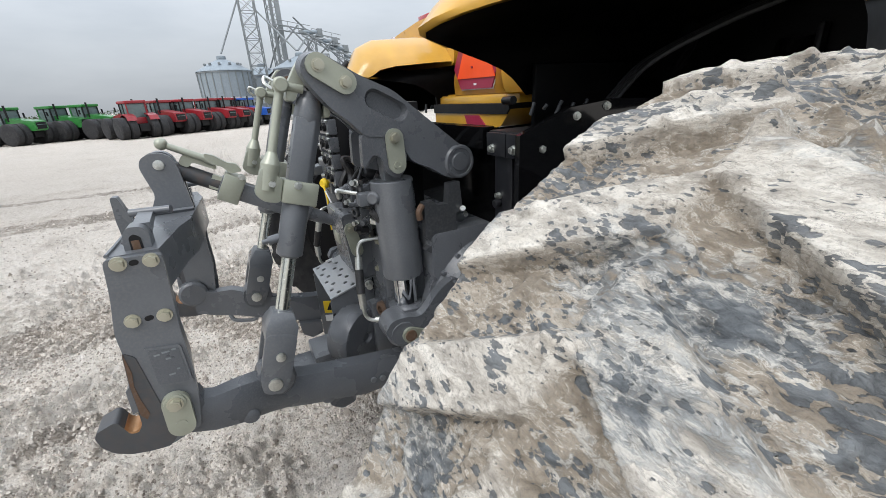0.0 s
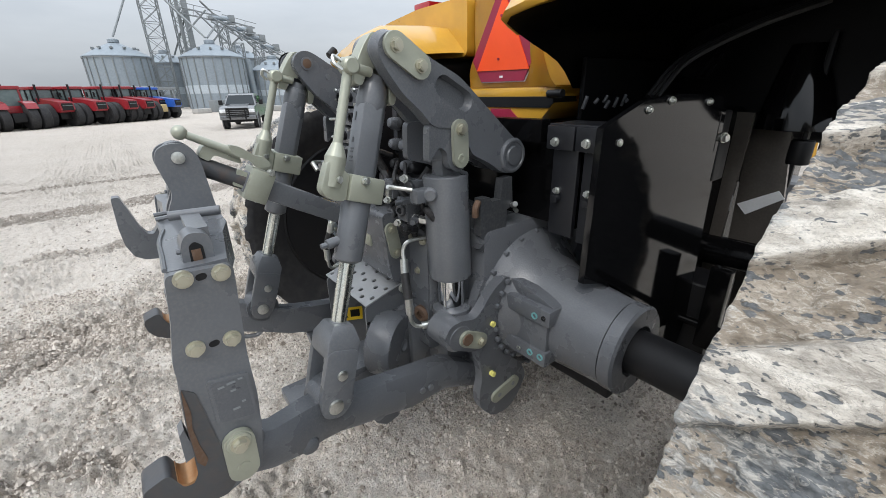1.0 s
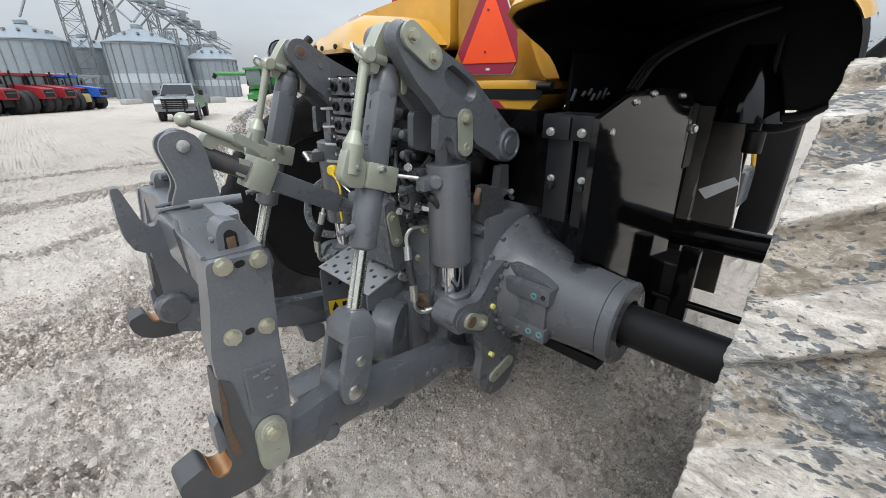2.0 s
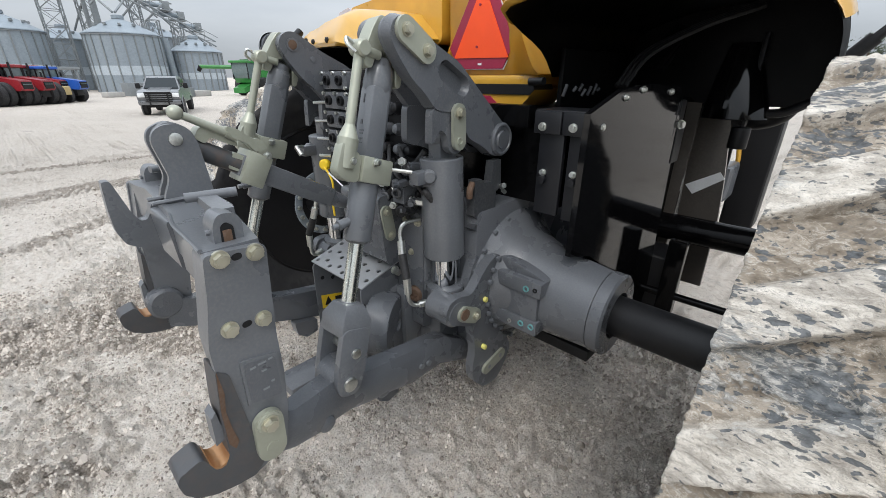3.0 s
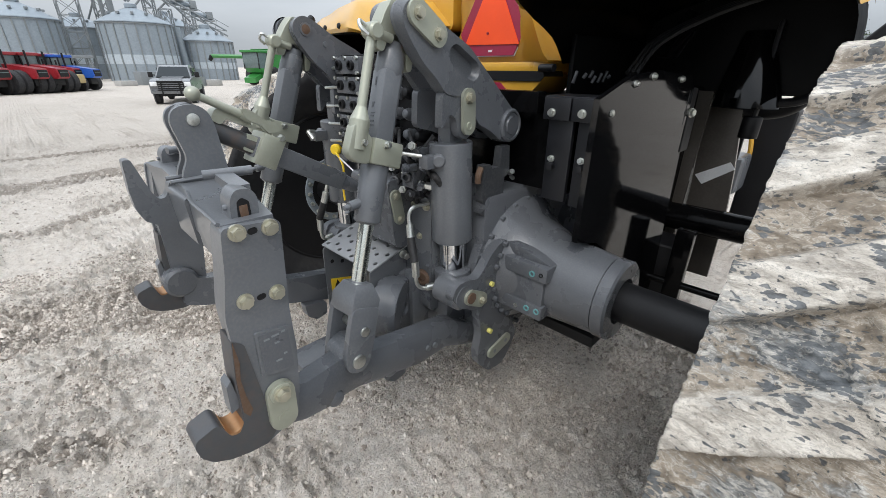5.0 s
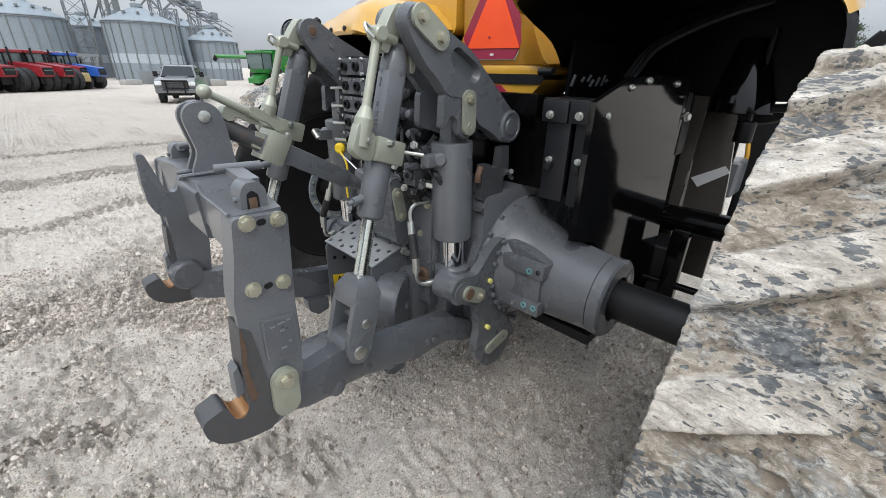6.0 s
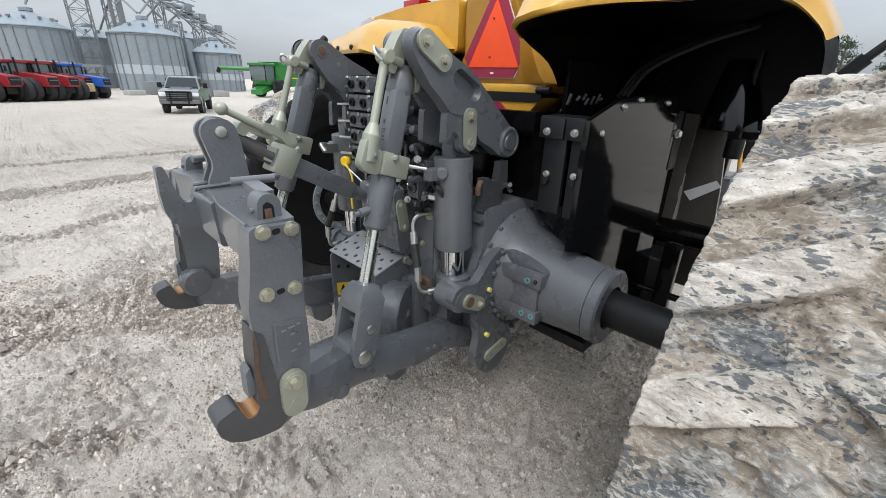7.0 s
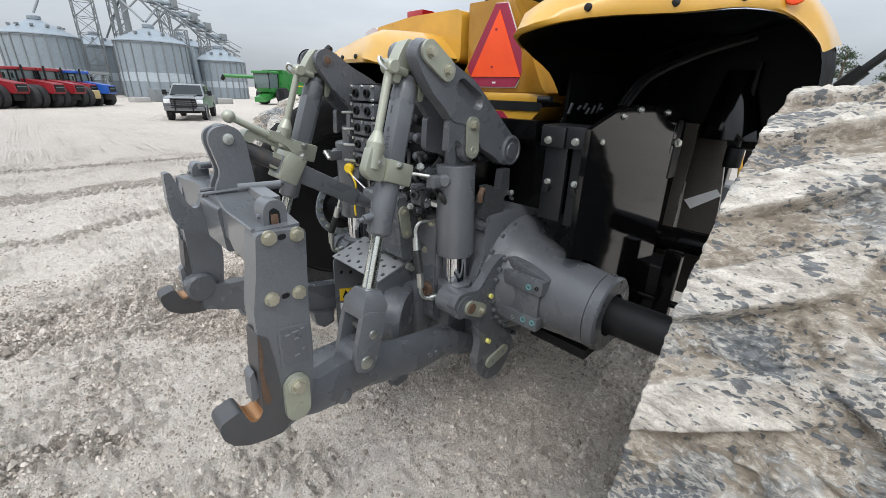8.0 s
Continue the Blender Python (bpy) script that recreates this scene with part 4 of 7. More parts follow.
light_bar = part("rear_light_bar", b, YELLOW, tractor, "yellow lower bar with red reflectors under a black strip", 0.006)
part("bar_strip", prism(BM(), [(-0.40, 1.818), (0.322, 1.822), (0.346, 1.846), (0.338, 1.868), (-0.40, 1.866)], "y", 0.126, 0.30), BLACK_MATT, light_bar, "glossy black strip", 0.003)
part("reflector", prism(BM(), [(-0.02, 1.758), (0.150, 1.762), (0.085, 1.812), (-0.05, 1.812)], "y", 0.128, 0.136), RED_FILM, light_bar, "red reflective strip")
b = BM()
box(b, (-0.5, 0.30, 1.70), (0.36, 0.75, 1.76))
part("cab_floor_edge", b, BLACK_MATT, tractor, "", 0.01)
b = BM()
tube(b, (0.33, 0.11, 1.880), (0.41, 0.10, 1.882), 0.017, n=16)
part("breather_tube", b, BLACK_MATT, tractor)

emblem = part("emblem", prism(BM(), [(-0.066, 2.362), (0.012, 2.358), (0.166, 2.052), (0.104, 1.940), (-0.190, 1.940), (-0.258, 2.045)], "y", 0.196, 0.204), RED_FILM, tractor, "dark red border of a slow-vehicle emblem")
part("emblem_edge", prism(BM(), [(-0.068, 2.367), (0.015, 2.363), (0.172, 2.052), (0.108, 1.935), (-0.194, 1.935), (-0.264, 2.045)], "y", 0.2045, 0.2065), WHITE, emblem)
part("emblem_triangle", prism(BM(), [(-0.032, 2.330), (0.141, 1.990), (-0.220, 1.994)], "y", 0.191, 0.1955), ORANGE, emblem, "fluorescent orange triangle")
for x, z in ((-0.045, 2.235), (-0.060, 2.045)):
    part("rivet", tube(BM(), (x, 0.185, z), (x, 0.192, z), 0.006, n=10), RED_FILM, emblem)
part("maker_mark", box(BM(), (-0.055, 0.1935, 1.957), (-0.030, 0.1955, 1.967)), WHITE, emblem)

# cab behind: pillars and dark glass, mostly above the view
b = BM()
box(b, (-0.38, 0.62, 1.80), (0.38, 2.1, 2.42))
cab = part("cab", b, YELLOW, tractor, "yellow cab base", 0.05, 3)
b = BM()
box(b, (-0.56, 0.66, 2.42), (0.56, 2.05, 3.15))
part("cab_glass", b, DARK_GLASS, cab, "dark cab window", 0.03)
b = BM()
box(b, (-0.64, 0.5, 3.15), (0.64, 2.2, 3.35))
part("cab_roof", b, YELLOW, cab, "", 0.08, 3)
b = hose(BM(), [(-0.30, 0.60, 2.44), (-0.05, 0.55, 2.455), (0.2, 0.60, 2.44)], 0.03, 10)
part("cab_seal", b, BLACK_MATT, cab)
b = BM()
box(b, (-0.45, 2.4, 1.25), (0.45, 5.0, 2.15))
part("bonnet", b, YELLOW, tractor, "yellow engine bonnet", 0.12, 3)
b = BM()
hose(b, [(0.90, 1.75, 1.72), (1.20, 1.65, 1.86), (1.36, 1.6, 2.00), (1.50, 1.6, 2.16), (1.72, 1.65, 2.42)], 0.024, 10)
tube(b, (1.36, 1.6, 1.99), (1.44, 1.6, 2.09), 0.038, n=14)
part("mirror_arm", b, BLACK_MATT, tractor, "black mirror arm")


# ---- three-point linkage, each side, lowered to rest ----
CENTRE = -0.08          # the tractor's middle plane lies here
MIRROR = 2 * CENTRE     # what is built as minus x moves over by this much
ARM = [(-0.764, 2.020), (-0.750, 2.058), (-0.718, 2.077), (-0.680, 2.075), (-0.562, 2.004), (-0.436, 1.948), (-0.155, 1.722), (-0.105, 1.690), (-0.082, 1.645), (-0.105, 1.590),
       (-0.160, 1.572), (-0.215, 1.585), (-0.286, 1.632), (-0.377, 1.672), (-0.400, 1.712), (-0.425, 1.775), (-0.560, 1.786), (-0.618, 1.850), (-0.672, 1.890), (-0.738, 1.972)]
CHEEK = [(-0.575, 1.80), (-0.430, 1.80), (-0.395, 1.72), (-0.410, 1.640), (-0.445, 1.615), (-0.490, 1.640), (-0.500, 1.700), (-0.535, 1.722), (-0.560, 1.690), (-0.582, 1.665)]
PIVOT = (-0.162, 1.650)


def lift_arm(s):
    arm = part("lift_arm", prism(BM(), rounded(ARM, 0.03), "x", s * 0.322, s * 0.350), GREY_CAST, tractor, "dark grey forged lift arm", 0.014, 3)
    # outer flange with a sunken pocket
    slot = stadium((-0.512, 1.918), (-0.418, 1.868), 0.036, 10)
    b = BM()
    loops = []
    for pts in (rounded([(y * 0.985 - 0.007, z * 0.985 + 0.0276) for y, z in ARM], 0.03), slot):
        vs = [b.verts.new((s * 0.378, *p)) for p in pts]
        loops.append((vs, [b.edges.new((vs[i], vs[(i + 1) % len(vs)])) for i in range(len(vs))]))
    bmesh.ops.triangle_fill(b, use_beauty=True, use_dissolve=False, edges=loops[0][1] + loops[1][1])
    for (vs, _), deep, out in ((loops[0], 0.342, ARM), (loops[1], 0.347, None)):
        cy = sum(v.co.y for v in vs) / len(vs)
        cz = sum(v.co.z for v in vs) / len(vs)
        k = 1.03 if out else 0.80
        lo = [b.verts.new((s * deep, cy + (v.co.y - cy) * k, cz + (v.co.z - cz) * k)) for v in vs]
        for i in range(len(vs)):
            b.faces.new((vs[i], vs[(i + 1) % len(vs)], lo[(i + 1) % len(vs)], lo[i]))
    part("arm_flange", b, GREY_CAST, arm, "", 0.0, 2, 50)
    part("pivot_boss", lathe(BM(), (s * 0.362, *PIVOT), (s, 0, 0), [(0, 0.072), (0.022, 0.071), (0.029, 0.064), (0.029, 0.056), (0.024, 0.053), (0.024, 0.040), (0.031, 0.036)], 32), GREY_CAST, arm)
    # cheeks that hold the cylinder's head
    part("clevis_cheek", prism(BM(), rounded(CHEEK, 0.022), "x", s * 0.338, s * 0.374), GREY_CAST, arm, "", 0.008)
    part("clevis_cheek", prism(BM(), rounded(CHEEK[:6] + CHEEK[-1:], 0.022), "x", s * 0.205, s * 0.238), GREY_CAST, arm, "", 0.008)
    # inner plate, which shows its round tip past the clevis
    inner = [(y + 0.012, z) for y, z in ARM]
    part("inner_plate", prism(BM(), rounded(inner, 0.03), "x", s * 0.198, s * 0.232), GREY_CAST, arm, "", 0.012, 3)
    part("plate_bolt", lathe(BM(), (s * 0.199, -0.69, 2.026), (-s, 0, 0), [(0, 0.020), (0.008, 0.019), (0.010, 0.012)], 18), RUST, arm)
    part("plate_bolt", lathe(BM(), (s * 0.199, -0.60, 1.972), (-s, 0, 0), [(0, 0.012), (0.005, 0.011)], 14), GREY, arm)
    for (y0, z0), (y1, z1), x, r in (((-0.700, 2.034), (-0.613, 1.978), 0.379, 0.040), ((-0.450, 1.775), (-0.446, 1.672), 0.379, 0.035)):
        pl = part("pin_plate", prism(BM(), stadium((y0, z0), (y1, z1), r), "x", s * x, s * (x + 0.014)), ZINC, arm, "olive zinc-plated locking plate", 0.003)
        for y, z in ((y0, z0), (y1, z1)):
            if z > 1.7:
                part("plate_bolt", bolt(BM(), (s * (x + 0.014), y, z), (s, 0, 0), 0.018, 0.013), BOLT, pl)
            else:
                part("plate_pin", lathe(BM(), (s * (x + 0.012), y, z), (s, 0, 0), [(0, 0.017), (0.006, 0.016), (0.006, 0.009), (0.003, 0.008)], 18), ZINC, pl)
    part("cylinder_pin", tube(BM(), (s * 0.205, -0.448, 1.674), (s * 0.376, -0.448, 1.674), 0.030, n=20), GREY, arm)
    return arm


def lift_rod(s):
    """Adjustable lift rod: clevis, square tube, locking handle, bright rod and fork."""
    top, bot = Vector((s * 0.268, -0.690, 2.026)), Vector((s * 0.355, -1.052, 0.900))
    d = (bot - top).normalized()
    across = (Vector((1, 0, 0)) - d * d.x).normalized()
    q = Matrix((across, (-d).cross(across), -d)).transposed().to_4x4()
    at_top = Matrix.Translation(top) @ q

    def at(k):
        return top + d * k
    rod = part("lift_rod", tube(BM(), at(0.08), at(0.50), 0.038, n=16), GREY, tractor, "dark grey adjustable lift rod", 0.004)
    b = BM()
    prism(b, [(0.046, 0.022), (0.046, -0.046), (-0.022, -0.046), (-0.046, -0.022), (-0.046, 0.046), (0.022, 0.046)], "z", -0.415, -0.175)
    bmesh.ops.transform(b, matrix=at_top, verts=b.verts[:])
    part("square_tube", b, GREY, rod, "grey square tube with stencilled marks", 0.006)
    if s > 0:
        for k, w, h in ((0.215, 0.006, 0.028), (0.290, 0.010, 0.016), (0.318, 0.022, 0.004), (0.328, 0.018, 0.004), (0.345, 0.020, 0.006), (0.358, 0.022, 0.004)):
            b = BM()
            box(b, (-0.002, -0.0474, -k - h / 2), (-0.002 + w, -0.0459, -k + h / 2), at_top)
            part("stencil_mark", b, DARK_GREY, rod)
    b = BM()
    tube(b, at(0.105), at(0.16), 0.044, 0.050, n=24)
    tube(b, at(0.155), at(0.19), 0.050, 0.046, n=24)
    part("neck", b, GREY, rod, "", 0.004)
    # pale clevis: two cheeks joined over the arm tip by a crown
    b = BM()
    crown = rounded([(-0.050, 0.040), (0.045, 0.045), (0.062, 0.0), (0.072, -0.070), (0.074, -0.150), (0.052, -0.158), (0.042, -0.095), (0.022, -0.062), (-0.028, -0.062), (-0.048, -0.095), (-0.052, -0.128), (-0.085, -0.128), (-0.086, -0.075), (-0.070, -0.010)], 0.016)
    prism(b, crown, "x", -0.030, 0.030)
    bmesh.ops.transform(b, matrix=at_top, verts=b.verts[:])
    clevis = part("clevis", b, ZINC, rod, "pale olive zinc clevis", 0.009, 3)
    part("clevis_pin", tube(BM(), top - Vector((0.075, 0, 0)), top + Vector((0.075, 0, 0)), 0.026, n=20), GREY, clevis)
    # folded clamp with a welded seam, and the locking handle beside the tube
    b = BM()
    box(b, (-0.070, -0.060, -0.485), (0.062, 0.064, -0.400), at_top)
    clamp = part("clamp", b, ZINC, rod, "olive zinc-plated clamp", 0.007)
    b = prism(BM(), rounded([(-0.062, -0.490), (-0.062, -0.405), (-0.095, -0.385), (-0.140, -0.370), (-0.150, -0.470), (-0.115, -0.492)], 0.018), "x", 0.010, 0.052)
    bmesh.ops.transform(b, matrix=at_top, verts=b.verts[:])
    part("clamp_ear", b, ZINC, clamp, "", 0.005)
    off = at_top.to_3x3() @ Vector((0.030, -0.108, 0.0))
    b = BM()
    tube(b, at(0.085) + off, at(0.325) + off, 0.0155, n=16)
    tube(b, at(0.315) + off, at(0.36) + off, 0.0165, 0.034, n=16)
    tube(b, at(0.358) + off, at(0.45) + off, 0.034, 0.031, n=16)
    part("locking_rod", b, ZINC, clamp, "pale locking rod swelling into its foot")
    b = BM()
    head = at(0.085) + off
    lathe(b, head - Vector((0.030 * s, 0, 0)), (s, 0, 0), [(0, 0.020), (0.006, 0.026), (0.054, 0.026), (0.060, 0.020)], 20)
    tube(b, head, head + at_top.to_3x3() @ Vector((0.0, 0.075, 0.005)), 0.015, n=12)
    part("handle_head", b, ZINC, clamp)
    b = hose(BM(), [head + Vector((0, -0.02, 0.012)), head + Vector((0, -0.045, 0.026)), head + Vector((0.012 * s, -0.050, 0.006)), head + Vector((0.02 * s, -0.03, -0.012))], 0.006, 6)
    part("spring_clip", b, STEEL, clamp, "bright wire clip")
    for k, o in ((0.415, -0.012), (0.425, -0.100)):
        p = at_top @ Vector((0.064 if o > -0.05 else 0.053, o, -k))
        part("clamp_bolt", bolt(BM(), p, at_top.to_3x3() @ Vector((1, 0, 0)), 0.0115, 0.012), STEEL, clamp)
    b = BM()
    tube(b, at(0.480), at(0.685), 0.049, n=32)
    tube(b, at(0.684), at(0.695), 0.046, 0.034, n=32)
    part("lower_tube", b, GREY, rod, "", 0.003)
    b = BM()
    tube(b, at(0.61) + Vector((0, -0.045, 0)), at(0.615) + Vector((0, -0.085, 0.0)), 0.017, n=14)
    tube(b, at(0.615) + Vector((0, -0.083, 0)), at(0.617) + Vector((0, -0.105, 0.0)), 0.010, n=10)
    part("grease_nipple", b, GREY, rod)
    part("adjuster_rod", tube(BM(), at(0.68), at(0.96), 0.0265, n=28), ZINC_ROD, rod, "bright pale plated rod")
    # fork over the lower link: faceted crown and two cheeks
    b = BM()
    bot_q = Matrix.Translation(bot) @ q
    rings = []
    for z, w, y in ((0.165, 0.070, 0.058), (0.226, 0.070, 0.060), (0.278, 0.042, 0.038)):
        rings.append([b.verts.new(p) for p in ((-w, -y, z), (w, -y, z), (w, y, z), (-w, y, z))])
    for u, v in zip(rings, rings[1:]):
        for k in range(4):
            b.faces.new((u[k], u[(k + 1) % 4], v[(k + 1) % 4], v[k]))
    b.faces.new(rings[0][::-1])
    b.faces.new(rings[-1])
    bmesh.ops.transform(b, matrix=bot_q, verts=b.verts[:])
    fork = part("fork", b, GREY, rod, "dark grey fork", 0.010)
    part("rod_collar", tube(BM(), at(0.905), at(0.945), 0.032, 0.036, n=20), GREY, fork, "", 0.004)
    for x in (-0.060, 0.060):
        b = prism(BM(), rounded([(-0.058, 0.20), (0.058, 0.20), (0.058, 0.10), (0.056, 0.0), (0.036, -0.050), (-0.036, -0.050), (-0.056, 0.0), (-0.058, 0.10)], 0.03), "x", x - 0.014, x + 0.014)
        bmesh.ops.transform(b, matrix=bot_q, verts=b.verts[:])
        part("fork_cheek", b, GREY, fork, "", 0.005)
    part("fork_pin", tube(BM(), bot - Vector((0.080, 0, 0)), bot + Vector((0.082, 0, 0)), 0.027, n=24), STEEL, fork, "zinc pin", 0.003)
    p2 = bot - d * 0.112 + Vector((0, 0.006, 0))
    part("fork_pin", tube(BM(), p2 - Vector((0.080, 0, 0)), p2 + Vector((0.082, 0, 0)), 0.0185, n=24), STEEL, fork, "zinc pin", 0.003)
    return rod


def lift_cylinder(s):
    top, bot = Vector((s * 0.288, -0.446, 1.674)), Vector((s * 0.300, -0.425, 0.935))
    d = (bot - top).normalized()
    cyl = part("lift_cylinder", tube(BM(), top + d * 0.072, top + d * 0.508, 0.091, n=44), GREY, tractor, "dark grey hydraulic lift cylinder", 0.008, 3)
    b = BM()
    lathe(b, top - Vector((0.035, 0, 0)), (1, 0, 0), [(0, 0.036), (0.004, 0.040), (0.066, 0.040), (0.070, 0.036)], 24)
    box(b, top - Vector((0.034, 0.036, 0.085)), top + Vector((0.034, 0.036, 0.0)))
    part("cylinder_eye", b, GREY, cyl, "", 0.006, 2)
    part("piston_rod", tube(BM(), top + d * 0.50, top + d * 0.70, 0.058, n=44), CHROME, cyl, "chromed piston rod")
    b = BM()
    tube(b, top + d * 0.655, top + d * 0.80, 0.088, n=32)
    part("cylinder_foot", b, GREY_CAST, cyl, "", 0.012)
    p = top + d * 0.14
    b = BM()
    box(b, p + Vector((-0.030 * s, -0.155, -0.026)), p + Vector((0.022 * s, -0.080, 0.026)))
    part("port_block", b, GREY, cyl, "", 0.008)
    b = BM()
    lathe(b, p + Vector((0.010 * s, -0.085, 0.004)), (0.8 * s, -0.6, 0), [(0, 0.028), (0.028, 0.028), (0.036, 0.020)], 18)
    part("port", b, GREY, cyl)
    b = BM()
    tube(b, p + Vector((-0.015 * s, -0.150, 0.024)), p + Vector((-0.075 * s, -0.215, 0.036)), 0.008, n=10)
    tube(b, p + Vector((-0.075 * s, -0.215, 0.036)), p + Vector((-0.10 * s, -0.205, 0.0)), 0.012, n=10)
    part("steel_pipe", b, STEEL, cyl, "plated steel pipe")
    b = BM()
    hose(b, [(s * 0.215, -0.50, 1.33), (s * 0.20, -0.575, 1.325), (s * 0.195, -0.60, 1.29), (s * 0.21, -0.605, 1.235)], 0.009, 8)
    tube(b, (s * 0.205, -0.605, 1.255), (s * 0.222, -0.615, 1.195), 0.017, n=12)
    part("steel_pipe", b, STEEL, cyl, "plated steel pipe end")
    b = BM()
    hose(b, [(s * 0.265, -0.63, 1.07), (s * 0.268, -0.625, 0.995), (s * 0.28, -0.60, 0.965), (s * 0.30, -0.55, 0.965)], 0.009, 8)
    tube(b, (s * 0.262, -0.63, 1.105), (s * 0.266, -0.628, 1.03), 0.017, n=12)
    tube(b, (s * 0.285, -0.585, 0.965), (s * 0.30, -0.55, 0.965), 0.016, n=12)
    part("steel_pipe", b, STEEL, cyl, "plated steel pipe end")
    b = hose(BM(), [(s * 0.220, -0.614, 1.20), (s * 0.24, -0.622, 1.15), (s * 0.262, -0.63, 1.10)], 0.019, 12)
    part("hydraulic_hose", b, RUBBER_HOSE, cyl, "black hydraulic hose")
    return cyl


def lower_link(s):
    """Forged link, bent outwards in plan towards the hitch."""
    b = BM()
    up = [(-1.36, 0.985), (-1.26, 0.945), (-1.17, 0.945), (-1.10, 0.925), (-1.03, 0.890), (-0.94, 0.852), (-0.83, 0.828), (-0.70, 0.806), (-0.50, 0.780), (-0.30, 0.66)]
    dn = [(-1.37, 0.84), (-1.28, 0.805), (-1.19, 0.785), (-1.10, 0.765), (-1.03, 0.742), (-0.94, 0.705), (-0.83, 0.675), (-0.70, 0.638), (-0.52, 0.640), (-0.32, 0.55)]
    xs = [0.425, 0.420, 0.405, 0.372, 0.352, 0.338, 0.328, 0.325, 0.325, 0.325]
    ws = [0.034, 0.038, 0.042, 0.046, 0.046, 0.046, 0.046, 0.044, 0.042, 0.040]
    rings = []
    for (y0, z0), (y1, z1), x, w in zip(up, dn, xs, ws):
        c = 0.20 * (z0 - z1)
        rings.append([b.verts.new((s * (x + dx), y, z)) for dx, y, z in ((-w, y0, z0), (w * 0.62, y0, z0), (w, y0, z0 - c), (w, y1, z1 + c), (w * 0.7, y1, z1), (-w, y1, z1))])
    for a, c in zip(rings, rings[1:]):
        for k in range(6):
            b.faces.new((a[k], a[(k + 1) % 6], c[(k + 1) % 6], c[k]))
    b.faces.new(rings[0])
    b.faces.new(rings[-1][::-1])
    ln = part("lower_link", b, GREY_CAST, tractor, "dark grey forged lower link arm", 0.014, 3, 40)
    part("link_boss", lathe(BM(), (s * 0.305, -1.045, 0.895), (s, 0, 0), [(0, 0.075), (0.09, 0.075), (0.10, 0.066)], 28), GREY_CAST, ln)
    part("link_boss", lathe(BM(), (s * 0.385, -1.358, 0.955), (s, 0, 0), [(0, 0.060), (0.01, 0.072), (0.070, 0.072), (0.078, 0.060)], 28), GREY_CAST, ln)
    for y, z in ((-0.655, 0.712), (-0.612, 0.705)):
        part("link_stud", tube(BM(), (s * 0.355, y, z), (s * 0.378, y, z), 0.015, 0.013, n=14), GREY, ln)
    for y, z in ((-1.16, 0.80), (-0.86, 0.70)):
        part("casting_lug", lathe(BM(), (s * (0.42 if y < -1 else 0.345), y, z), (s, 0, 0.0), [(0, 0.036), (0.018, 0.030), (0.024, 0.018)], 18), GREY_CAST, ln)
    b = hose(BM(), [(s * 0.375, -1.21, 0.79), (s * 0.36, -1.19, 0.755), (s * 0.345, -1.10, 0.735), (s * 0.335, -1.07, 0.755)], 0.011, 8)
    part("link_handle", b, GREY, ln, "bent round-bar handle")
    b = prism(BM(), rounded([(-0.86, 0.675), (-0.73, 0.650), (-0.735, 0.575), (-0.80, 0.560), (-0.85, 0.60)], 0.012), "x", s * 0.245, s * 0.300)
    part("link_stop", b, GREY_CAST, ln, "", 0.008)
    return ln


